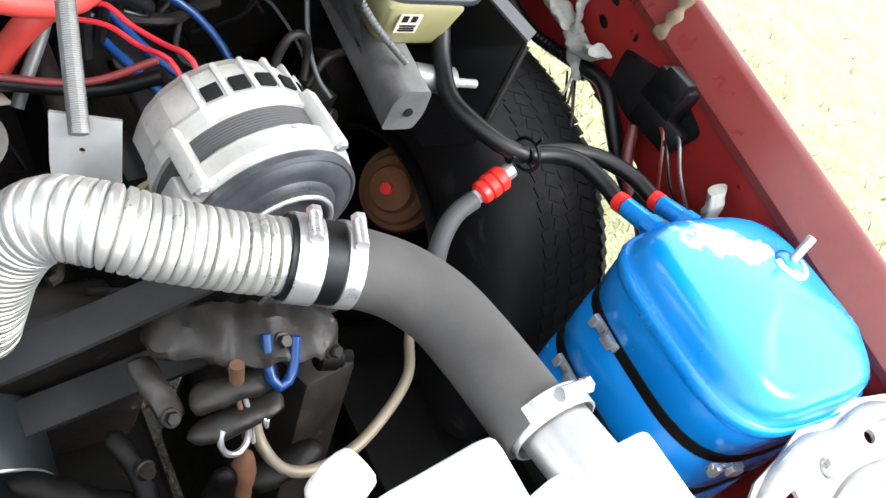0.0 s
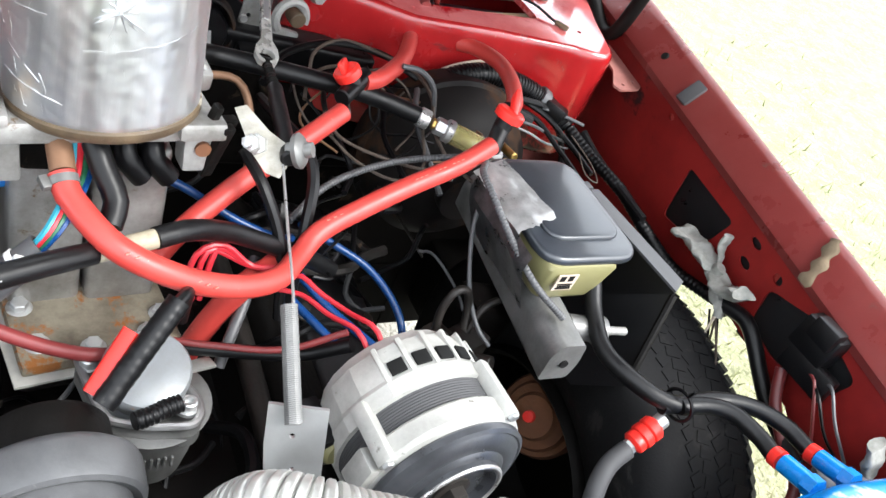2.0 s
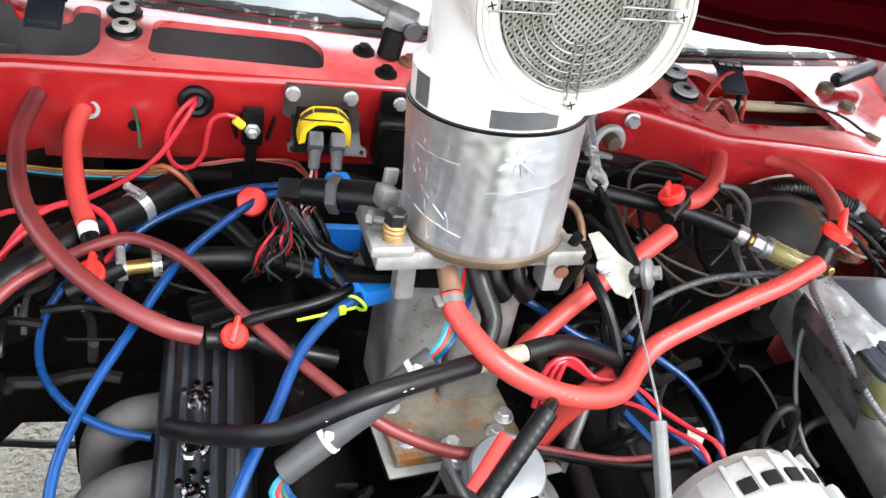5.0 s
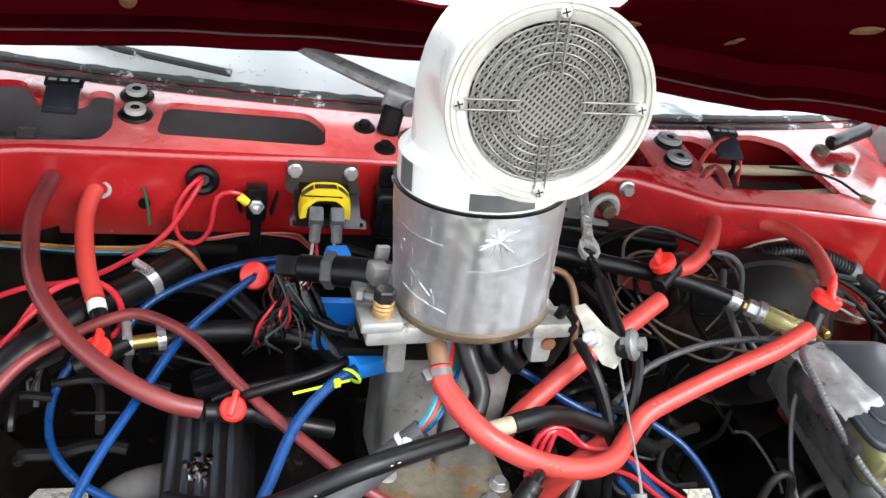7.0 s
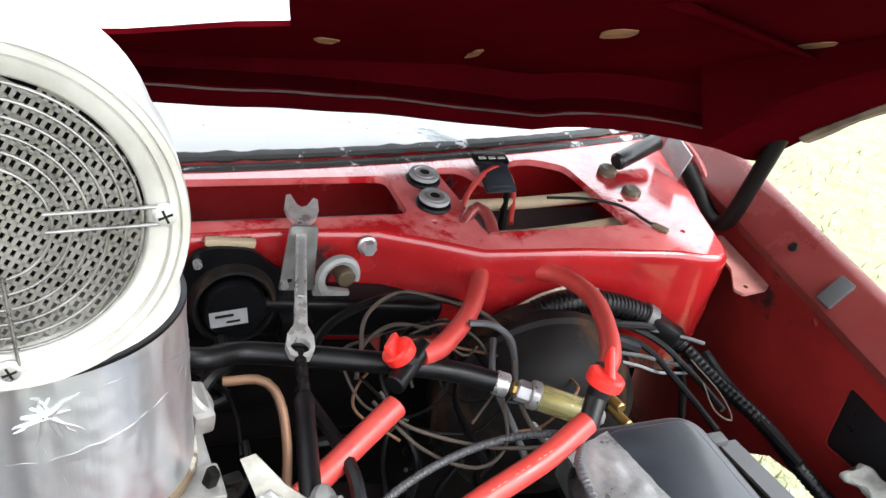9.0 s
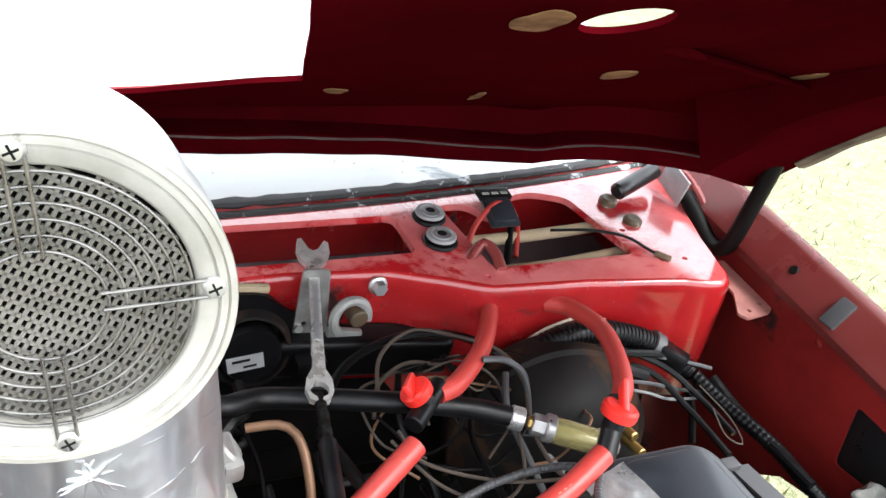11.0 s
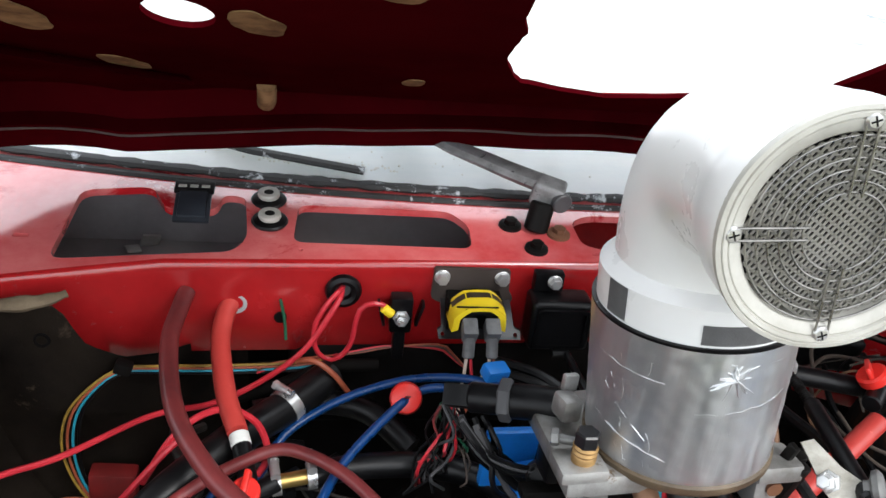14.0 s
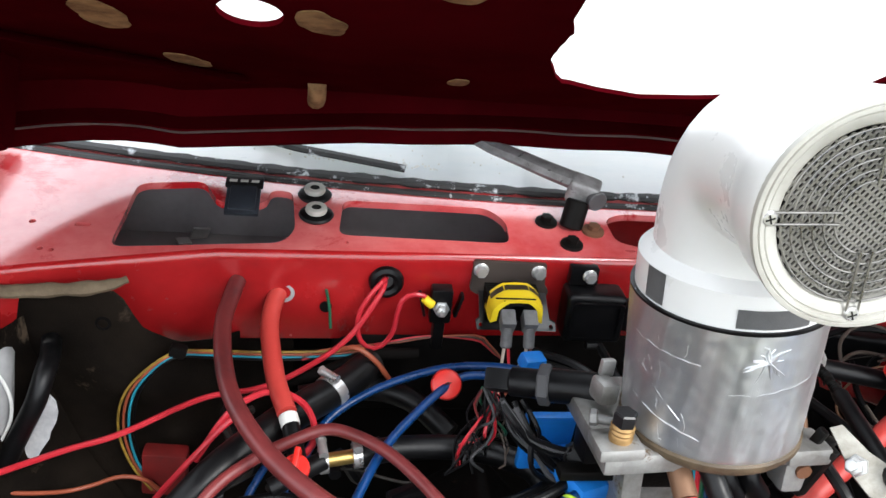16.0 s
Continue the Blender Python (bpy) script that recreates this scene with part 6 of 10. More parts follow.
sweep(bm, [(-0.030, -0.547, 0.850), (-0.006, -0.526, 0.874), (0.020, -0.503, 0.898)], 0.0082, 14, 0.0016, lambda s: 1.0 + 0.05 * ((s / 0.007) % 1.0) + 0.05 * noise.noise(Vector((s * 90, 1, 0))))
part("sleeve", bm, RUBBER, ign)
bm = B()
sweep(bm, [(-0.036, -0.537, 0.850), (-0.022, -0.523, 0.866), (-0.010, -0.511, 0.880)], 0.0066, 8, 0.006, flat=0.5)
part("plug", bm, RED_PLASTIC, ign)
hose("taped_lead_tail", [(0.018, -0.505, 0.896), (0.026, -0.496, 0.897), (0.032, -0.484, 0.885), (0.036, -0.472, 0.862), (0.040, -0.46, 0.83)], 0.0045, RUBBER, "black lead leaving the taped connector", "cable")

# lower front: frame leg, pipe, brackets
leg = base("frame_leg", (0.27, -0.715, 0.30), "brown-grey steel frame leg below the alternator", "frame")
bm = B()
box(bm, (0.272, -0.712, 0.50), (0.058, 0.05, 0.34), turn(-14, 3, 12), 0.006)
part("leg", bm, OILY, leg)
bm = B()
rod(bm, (0.250, -0.690, 0.705), (0.270, -0.695, 0.705), 0.012, 20, 0.003)
hex_bolt(bm, (0.271, -0.696, 0.705), (1, -0.2, 0.1), 0.006, 0.009, 0.009)
part("bushing", bm, DARK_IRON, leg)
hose("metal_fuel_line", [(0.385, -0.655, 0.672), (0.373, -0.675, 0.66), (0.354, -0.708, 0.66), (0.32, -0.734, 0.66), (0.273, -0.758, 0.66), (0.232, -0.765, 0.66), (0.206, -0.756, 0.66), (0.196, -0.732, 0.664), (0.192, -0.715, 0.68)], 0.0052, TAN_PIPE, "bent tan metal line low in the bay", "pipe")
arms = base("steering_arm", (0.17, -0.73, 0.64), "greasy idler link with a bright ring clip and rusty pins", "linkage")
bm = B()
ring(bm, (0.164, -0.735, 0.70), (0.2, -0.6, 0.6), 0.0125, 0.0026, 22, 8, start=0.35, end=1.05)
part("clip", bm, STEEL, arms)
bm = B()
ring(bm, (0.190, -0.730, 0.705), (0.8, -0.4, 0.4), 0.006, 0.0014, 16, 6, start=0.2, end=1.0)
part("clip", bm, STEEL, arms)
bm = B()
rod(bm, (0.168, -0.700, 0.745), (0.172, -0.708, 0.715), 0.0055, 12)
part("rusty_pin", bm, COPPER, arms)
bm = B()
casting(bm, [(0.174, -0.742, 0.685), (0.172, -0.760, 0.64), (0.169, -0.776, 0.56)], 0.010, 1.0, 4.0)
part("rusty_pin", bm, RUST, arms)
bm = B()
casting(bm, [(0.158, -0.748, 0.68), (0.150, -0.765, 0.63), (0.14, -0.78, 0.55)], 0.012, 0.8, 9.0)
part("link", bm, DARK_IRON, arms)
hose("blue_vacuum_loop", [(0.192, -0.688, 0.758), (0.191, -0.711, 0.739), (0.197, -0.721, 0.734), (0.208, -0.714, 0.739), (0.213, -0.695, 0.758)], 0.0042, BLUE_HOSE, "small blue hose loop low at the front", "hose")
bm = B()
box(bm, (0.14, -0.80, 0.52), (0.03, 0.16, 0.02), turn(10, 20, 35), 0.004)
solid("red_strut", bm, RED_DIRTY, "dirty red strut low behind the radiator", "strut")
bm = B()
lathe(bm, (-0.03, -0.80, 0.66), (0.1, -0.5, 1), [(0, 0), (0.05, 0), (0.052, 0.05), (0.05, 0.09), (0.046, 0.094), (0, 0.094)], 36)
solid("oil_filter", bm, BLACK_PAINT, "dark round canister low at the radiator", "canister")

# ---- blue tank ----
tank = base("overflow_tank", (0.56, -0.822, 0.655), "glossy blue plastic tank with domed lid and metal latches", "tank")


def rbox(bm, cx, cy, z0, z1, sx, sy, r, taper=0.0, rim=0.0):
    """An upright rounded box with soft top and bottom edges."""
    rows = []
    for k, (z, grow) in enumerate(((z0, -r * 0.5), (z0 + r * 0.18, -r * 0.15), (z0 + r * 0.5, 0.0), (z1 - r * 0.5, taper), (z1 - r * 0.18, taper - r * 0.12), (z1, taper - r * 0.5))):
        pts = rounded([(cx - sx / 2 - grow, cy - sy / 2 - grow), (cx + sx / 2 + grow, cy - sy / 2 - grow), (cx + sx / 2 + grow, cy + sy / 2 + grow), (cx - sx / 2 - grow, cy + sy / 2 + grow)], r, 6)
        rows.append([bm.verts.new((x, y, z)) for x, y in pts])
    n = len(rows[0])
    for a, b in zip(rows, rows[1:]):
        for k in range(n):
            bm.faces.new((a[k], a[(k + 1) % n], b[(k + 1) % n], b[k]))
    bm.faces.new(rows[0][::-1])
    bm.faces.new(rows[-1])
    return bm


def slab(bm, cx, cy, z0, z1, sx, sy, r, e):
    """A flat moulded plate: rounded corners of radius r in plan and soft edges of radius e."""
    rows = []
    arc = [(e * (1 - math.sin(a)), e * (1 - math.cos(a))) for a in (0.0, 0.4, 0.8, 1.2, math.pi / 2)]
    for inset, z in [(d, z0 + h) for d, h in arc] + [(d, z1 - h) for d, h in arc[::-1]]:
        pts = rounded([(cx - sx / 2 + inset, cy - sy / 2 + inset), (cx + sx / 2 - inset, cy - sy / 2 + inset), (cx + sx / 2 - inset, cy + sy / 2 - inset), (cx - sx / 2 + inset, cy + sy / 2 - inset)], r - inset, 8)
        rows.append([bm.verts.new((x, y, z)) for x, y in pts])
    n = len(rows[0])
    for a, b in zip(rows, rows[1:]):
        for k in range(n):
            bm.faces.new((a[k], a[(k + 1) % n], b[(k + 1) % n], b[k]))
    bm.faces.new(rows[0][::-1])
    bm.faces.new(rows[-1])
    return bm


TM = Matrix.Translation((0.560, -0.822, 0.843)) @ turn(-2, 3, -4).to_4x4()


def tank_part(name, bm, mat, label="", parent=None):
    for v in bm.verts:
        v.co = TM @ v.co
    return part(name, bm, mat, parent or tank, label, angle=55)


def plan(g, z, n=64, power=3.6):
    """A rounded-square loop, g times the lid's outline, at height z."""
    out = []
    for i in range(n):
        a = 2 * math.pi * i / n
        c, q = math.cos(a), math.sin(a)
        r = (abs(c) ** power + abs(q) ** power) ** (-1 / power)
        out.append(Vector((0.1075 * g * r * c, 0.1015 * g * r * q, z)))
    return out


def shell(bm, rows, cap_low=False, cap_top=False):
    loops = [[bm.verts.new(p) for p in row] for row in rows]
    for a, b in zip(loops, loops[1:]):
        for i in range(len(a)):
            k = (i + 1) % len(a)
            bm.faces.new((a[i], a[k], b[k], b[i]))
    if cap_low:
        bm.faces.new(loops[0][::-1])
    if cap_top:
        bm.faces.new(loops[-1])
    return bm


body_profile = ((0.80, -0.190), (0.90, -0.184), (0.945, -0.170), (0.95, -0.122), (0.925, -0.118), (0.925, -0.106), (0.955, -0.102), (0.965, -0.062), (0.94, -0.058), (0.94, -0.046), (0.965, -0.042), (0.985, -0.016), (0.985, -0.004))
tank_part("body", shell(B(), [plan(g, z) for g, z in body_profile], True, True), BLUE_TANK)


def lid_material():
    """The tank's plastic with a rubbed white decal patch on it."""
    m = surface("blue_lid_with_worn_decal", (0.002, 0.23, 0.66), 0.26, dark=(0.002, 0.19, 0.58), scale=6, bump=0.05, grain=120, coat=0.3)
    nt = m.node_tree
    nd, ln = nt.nodes, nt.links
    b = nd["Principled BSDF"]
    old = b.inputs["Base Color"].links[0].from_socket
    tc = nd.new("ShaderNodeTexCoord")
    mp = nd.new("ShaderNodeMapping")
    mp.vector_type = 'TEXTURE'
    mp.inputs["Location"].default_value = (-0.004, 0.057, 0.225)
    mp.inputs["Rotation"].default_value = (0, 0, radians(-25))
    mp.inputs["Scale"].default_value = (0.058, 0.026, 0.2)
    ln.new(tc.outputs["Object"], mp.inputs[0])
    ball = nd.new("ShaderNodeVectorMath")
    ball.operation = 'LENGTH'
    ln.new(mp.outputs[0], ball.inputs[0])
    ns = nd.new("ShaderNodeTexNoise")
    ns.inputs["Scale"].default_value = 60
    ns.inputs["Detail"].default_value = 7
    ln.new(tc.outputs["Object"], ns.inputs["Vector"])
    sm = nd.new("ShaderNodeMath")
    sm.operation = 'MULTIPLY_ADD'
    sm.inputs[1].default_value = 1.7
    ln.new(ns.outputs[0], sm.inputs[0])
    ln.new(ball.outputs["Value"], sm.inputs[2])
    mr = nd.new("ShaderNodeMapRange")
    mr.inputs[1].default_value, mr.inputs[2].default_value = 1.75, 1.35
    ln.new(sm.outputs[0], mr.inputs[0])
    mx = nd.new("ShaderNodeMix")
    mx.data_type = 'RGBA'
    ln.new(mr.outputs[0], mx.inputs[0])
    ln.new(old, mx.inputs[6])
    mx.inputs[7].default_value = (0.62, 0.68, 0.74, 1)
    ln.new(mx.outputs[2], b.inputs["Base Color"])
    return m


bm = B()
rows = [plan(g, z) for g, z in ((0.975, -0.012), (1.0, -0.010), (1.012, -0.004), (1.0, 0.002), (0.985, 0.003), (0.975, 0.0015), (0.962, 0.003), (0.955, 0.010), (0.935, 0.019), (0.895, 0.028), (0.845, 0.0325), (0.78, 0.0345))]
rows += [plan(g, 0.0345 + 0.007 * (1 - (g / 0.78) ** 2)) for g in (0.71, 0.64, 0.57, 0.50, 0.43, 0.36, 0.29, 0.22, 0.15, 0.08, 0.03)]
for row in rows[9:]:
    for p in row:
        edge = p.y + 0.012 + 7.0 * (p.x - 0.015) ** 2
        p.z -= 0.0055 / (1 + math.exp(edge * 420)) * max(0.0, 1 - (abs(p.x - 0.01) / 0.095) ** 4) * min(1.0, max(0.0, (p.y + 0.105) / 0.03))
lid = tank_part("lid", shell(bm, rows, True, True), lid_material())
bm = B()
ring(bm, (0.048, 0.024, 0.0405), (0, 0, 1), 0.0150, 0.0034, 28, 8, start=0.45, end=1.0)
tank_part("sealant_bead", bm, LABEL_W, "white sealant bead round the valve stem", lid)
bm = B()
lathe(bm, (0.048, 0.024, 0.037), (0, 0, 1), [(0, 0), (0.016, 0), (0.015, 0.005), (0.009, 0.008), (0, 0.008)], 24)
tank_part("valve_seat", bm, BLUE_TANK, "", lid)
bm = B()
rod(bm, (0.049, 0.025, 0.042), (0.060, 0.032, 0.066), 0.0045, 12, 0.001)
tank_part("valve_stem", bm, ZINC, "small grey valve stem", lid)
for zs in (-0.052, -0.112):
    bm = B()
    shell(bm, [plan(g, zs + dz) for g, dz in ((0.945, -0.0055), (0.957, -0.005), (0.957, 0.005), (0.945, 0.0055))])
    tank_part("strap", bm, DARK_IRON, "brown-black steel clamping strap")
    for x, y, rz in ((-0.1035, 0.038, 0), (-0.068, -0.0975, 78)):
        m = turn(0, 0, rz)
        bm = B()
        box(bm, (x, y, zs), (0.005, 0.036, 0.0085), m, 0.0015)
        box(bm, Vector((x, y, zs)) + m @ Vector((-0.003, 0.013, 0)), (0.006, 0.007, 0.012), m, 0.0015)
        box(bm, Vector((x, y, zs)) + m @ Vector((-0.003, -0.008, 0)), (0.007, 0.013, 0.010), m, 0.002)
        tank_part("latch", bm, STEEL, "bright metal latch")

for k, (a, b) in enumerate((((0.532, -0.720, 0.845), (0.536, -0.672, 0.828)), ((0.585, -0.722, 0.843), (0.586, -0.676, 0.826)))):
    ft = base("tank_fitting", b, "blue anodised hose fitting with red collar on the tank", "hose fitting", "tank fittings")
    d = (Vector(b) - Vector(a)).normalized()
    bm = B()
    lathe(bm, a, d, [(0, 0), (0.011, 0), (0.011, 0.012), (0.009, 0.014), (0.009, 0.03), (0.0085, 0.032), (0, 0.032)], 6)
    lathe(bm, Vector(a) + d * 0.012, d, [(0, 0), (0.0095, 0), (0.0095, 0.028), (0, 0.028)], 18)
    part("body", bm, BLUE_TANK, ft)
    bm = B()
    lathe(bm, Vector(b) - d * 0.008, d, [(0, 0), (0.0098, 0), (0.0098, 0.009), (0, 0.009)], 20)
    part("collar", bm, RED_PLASTIC, ft, "red anodised collar")

# hoses from the tank to the red fitting and the master cylinder
hose("tank_hose", [(0.536, -0.670, 0.827), (0.534, -0.650, 0.828), (0.522, -0.622, 0.829), (0.50, -0.608, 0.826), (0.473, -0.602, 0.822)], 0.0085, RUBBER, "black rubber hose from the tank", "hose", "tank hoses")
hose("tank_hose", [(0.587, -0.672, 0.825), (0.580, -0.645, 0.826), (0.556, -0.618, 0.826), (0.52, -0.602, 0.823), (0.470, -0.598, 0.820), (0.455, -0.596, 0.819)], 0.0085, RUBBER, "black rubber hose from the tank", "hose", "tank hoses")
hose("brake_supply_hose", [(0.470, -0.600, 0.822), (0.448, -0.588, 0.825), (0.428, -0.56, 0.828), (0.42, -0.53, 0.83), (0.425, -0.495, 0.842), (0.43, -0.47, 0.86)], 0.0088, RUBBER, "black hose from the reservoir to the tank hoses", "hose")
bm = B()
ring(bm, (0.472, -0.600, 0.822), (1, 0.15, 0), 0.0155, 0.0018, 24, 6)
sweep(bm, [(0.472, -0.603, 0.838), (0.470, -0.606, 0.848), (0.466, -0.607, 0.852)], 0.0015, 6, 0.003)
solid("cable_tie", bm, BLACK, "black cable tie binding the hoses", "cable tie")
fit = base("red_coupling", (0.45, -0.603, 0.787), "red anodised inline coupling with silver ends", "hose fitting")
a, b = Vector((0.463, -0.602, 0.806)), Vector((0.425, -0.612, 0.782))
d = (b - a).normalized()
bm = B()
lathe(bm, a + d * 0.010, d, [(0, 0), (0.0095, 0), (0.0125, 0.003), (0.0125, 0.010), (0.0105, 0.0115), (0.0125, 0.013), (0.0125, 0.020), (0.0105, 0.0215), (0.0115, 0.023), (0.0115, 0.029), (0.008, 0.032), (0, 0.032)], 24)
part("body", bm, RED_PLASTIC, fit)
bm = B()
rod(bm, a, a + d * 0.012, 0.008, 16, 0.001)
rod(bm, a + d * 0.038, a + d * 0.056, 0.0075, 6, 0.001)
part("ferrule", bm, ZINC, fit)
hose("fuel_feed_hose", [(0.424, -0.613, 0.781), (0.402, -0.620, 0.772), (0.385, -0.635, 0.757), (0.378, -0.655, 0.73), (0.38, -0.68, 0.69)], 0.0092, GREY_RUBBER, "grey hose dropping from the red coupling", "hose")

# ---- brake booster, master cylinder, wheel-side sheet ----
boost = base("brake_booster", (0.40, -0.2, 0.68), "round dark brake booster with brown dusty top", "brake booster")
bm = B()
lathe(bm, (0.405, -0.15, 0.795), (-0.04, -1, 0.0), [(0, 0), (0.085, 0), (0.103, 0.01), (0.105, 0.035), (0.109, 0.037), (0.109, 0.045), (0.104, 0.048), (0.097, 0.075), (0.07, 0.10), (0.03, 0.108), (0.03, 0.125), (0, 0.125)], 56)
part("shell", bm, DUSTY_BLACK, boost)
bm = B()
for x, z in ((0.43, 0.862), (0.446, 0.838)):
    rod(bm, (x, -0.255, z), (x + 0.002, -0.285, z + 0.004), 0.005, 10, 0.001)
part("stud", bm, BRASS, boost, "brass stud")
mcyl = base("master_cylinder", (0.38, -0.42, 0.79), "cast master cylinder with beige reservoir and black lid", "master cylinder")
bm = B()
sheet(bm, rounded([(-0.027, -0.028), (0.020, -0.030), (0.026, -0.006), (0.022, 0.026), (-0.016, 0.028), (-0.027, 0.012)], 0.007), [], lambda x, z, h: Vector((0.374 + x * 0.74 - 0.06 * h, -0.536 - h, 0.822 + z * 0.82 - 0.05 * h)), 0.235)
part("casting", bm, CAST_GREY, mcyl, "grey cast cylinder barrel")
# Black rod end painted in as the shade inside the barrel.
bm = B()
rod(bm, (0.374, -0.530, 0.820), (0.374, -0.538, 0.820), 0.0045, 14)
part("end_hole", bm, INK_AND_HOLES, mcyl)
bm = B()
rod(bm, (0.395, -0.497, 0.826), (0.432, -0.503, 0.824), 0.013, 20, 0.002)
rod(bm, (0.430, -0.503, 0.824), (0.440, -0.505, 0.823), 0.015, 20, 0.002)
part("port_fitting", bm, CAST_GREY, mcyl)
bm = B()
rod(bm, (0.438, -0.504, 0.823), (0.468, -0.509, 0.824), 0.0045, 12, 0.001)
part("nozzle", bm, DULL, mcyl)
bm = B()
rbox(bm, 0.394, -0.410, 0.845, 0.896, 0.074, 0.140, 0.014, 0.006)
part("reservoir", bm, BEIGE, mcyl, "yellowed translucent reservoir")
bm = B()
slab(bm, 0.403, -0.408, 0.8915, 0.9025, 0.116, 0.150, 0.028, 0.0045)
mlid = part("lid", bm, GLOSS_BLACK, mcyl, "glossy black rubber lid")
bm = B()
slab(bm, 0.406, -0.400, 0.9005, 0.9065, 0.088, 0.116, 0.020, 0.0030)
part("raised_panel", bm, GLOSS_BLACK, mlid)
bm = B()
box(bm, (0.375, -0.4868, 0.877), (0.023, 0.0012, 0.020), turn(3), 0.0)
lab = part("label_sticker", bm, WHITE_WIRE, mcyl, "yellowed sticker with dark print")
for x in (0.3695, 0.3790):
    bm = B()
    box(bm, (x, -0.4876, 0.8825), (0.0062, 0.001, 0.0068), turn(3), 0)
    part("print_bar", bm, INK_AND_HOLES, lab)
for k in range(3):
    bm = B()
    box(bm, (0.375, -0.4875, 0.8752 - 0.0026 * k), (0.017 - 0.002 * (k % 2), 0.001, 0.0015), turn(3), 0)
    part("print_bar", bm, INK_AND_HOLES, lab)
bm = B()
rows = []
for i in range(31):
    f = i / 30
    row = []
    for j in range(15):
        g = j / 14
        x = 0.326 + 0.041 * g + f * (0.004 + 0.012 * g)
        y = -0.358 + 0.013 * g - 0.088 * f - (0.006 * noise.noise(Vector((g * 9, 3, 0))) if i == 30 else 0)
        z = 0.9085 - 0.018 * max(0.0, 0.42 - g) ** 1.2 - 0.003 * max(0.0, f - 0.9) * 10
        c = Vector((x * 95, y * 60, 2))
        row.append(bm.verts.new((x, y, z + 0.0014 * noise.noise(c) + 0.0010 * abs(noise.noise(c * 2.7)))))
    rows.append(row)
for a, b in zip(rows, rows[1:]):
    for k in range(14):
        bm.faces.new((a[k], b[k], b[k + 1], a[k + 1]))
bmesh.ops.solidify(bm, geom=bm.faces, thickness=0.001)
part("foil_strip", bm, FLAP, mcyl, "strip of crumpled foil tape on the lid", angle=25)
bm = B()
rows = []
for i in range(13):
    f = i / 12
    rows.append([bm.verts.new((0.336 + dx + 0.004 * noise.noise(Vector((f * 5, dz * 40, 2))), -0.365 - 0.115 * f, 0.90 + dz)) for dx, dz in ((-0.008, 0.004), (-0.012, -0.012), (-0.004, -0.03), (0.006, -0.05), (0.012, -0.064))])
for a, b in zip(rows, rows[1:]):
    for k in range(4):
        bm.faces.new((a[k], b[k], b[k + 1], a[k + 1]))
bmesh.ops.solidify(bm, geom=bm.faces, thickness=0.001)
part("foil_wrap", bm, DARK_FOIL, mcyl, "dull foil wrapped down the side")
valve = base("proportioning_valve", (0.31, -0.46, 0.70), "grimy brass brake valve block under the cylinder", "brake valve")
bm = B()
box(bm, (0.315, -0.455, 0.745), (0.10, 0.036, 0.036), turn(0, 6, 25), 0.006, 2)
box(bm, (0.30, -0.445, 0.755), (0.03, 0.03, 0.03), turn(0, 6, 25), 0.006, 2)
part("block", bm, OILY, valve)
bm = B()
rod(bm, (0.322, -0.475, 0.762), (0.335, -0.495, 0.775), 0.008, 12, 0.001)
rod(bm, (0.29, -0.46, 0.765), (0.287, -0.465, 0.79), 0.007, 6, 0.001)
part("fitting", bm, OILY, valve)
for k, pts in enumerate(([(0.290, -0.452, 0.775), (0.288, -0.448, 0.805), (0.296, -0.445, 0.826), (0.310, -0.444, 0.826), (0.318, -0.447, 0.806), (0.318, -0.455, 0.785)], [(0.33, -0.448, 0.77), (0.345, -0.44, 0.795), (0.37, -0.435, 0.80), (0.39, -0.43, 0.785)])):
    bm = B()
    sweep(bm, pts, 0.0042, 10, 0.004)
    part("pipe_loop", bm, OILY, valve)

hose("armoured_brake_line", [(0.141, -0.383, 0.862), (0.19, -0.342, 0.870), (0.257, -0.316, 0.876), (0.318, -0.316, 0.886), (0.336, -0.352, 0.912), (0.316, -0.385, 0.922), (0.315, -0.418, 0.916), (0.323, -0.447, 0.900), (0.337, -0.489, 0.880), (0.373, -0.508, 0.852)], 0.0034, GREY_CABLE,
     "grey spring-armoured line looping over the cylinder", "brake line", "", 10, 0.0012, lambda s: 1 + 0.10 * math.sin(2 * math.pi * s / 0.0034))
hose("brake_line", [(0.345, -0.37, 0.90), (0.330, -0.385, 0.872), (0.322, -0.41, 0.845), (0.32, -0.44, 0.815), (0.325, -0.465, 0.795), (0.335, -0.48, 0.785)], 0.0024, GREY_CABLE, "thin grey brake line beside the cylinder", "brake line")
sheetm = base("splash_sheet", (0.51, -0.45, 0.7), "bent black sheet with a grey top flange above the tyre", "splash sheet")
bm = B()
sheet(bm, [(0.492, -0.345), (0.512, -0.345), (0.530, -0.490), (0.510, -0.503)], [], lambda x, y, h: Vector((x, y, 0.872 + h)), 0.003)
part("flange", bm, GREY_CABLE, sheetm, "light grey top flange")
bm = B()
box(bm, (0.485, -0.343, 0.874), (0.03, 0.012, 0.006), None, 0.001)
part("tab", bm, GREY_CABLE, sheetm)
bm = B()
verts4 = [(0.493, -0.345, 0.869), (0.511, -0.503, 0.869), (0.47, -0.545, 0.78), (0.455, -0.50, 0.73), (0.46, -0.34, 0.70)]
f = bm.faces.new([bm.verts.new(p) for p in verts4])
bmesh.ops.solidify(bm, geom=[f], thickness=0.003)
part("web", bm, BLACK_PAINT, sheetm)
bm = B()
rod(bm, (0.512, -0.502, 0.865), (0.468, -0.545, 0.785), 0.004, 8)
part("folded_edge", bm, DARK_IRON, sheetm)

# ---- clips, stops, plugs ----


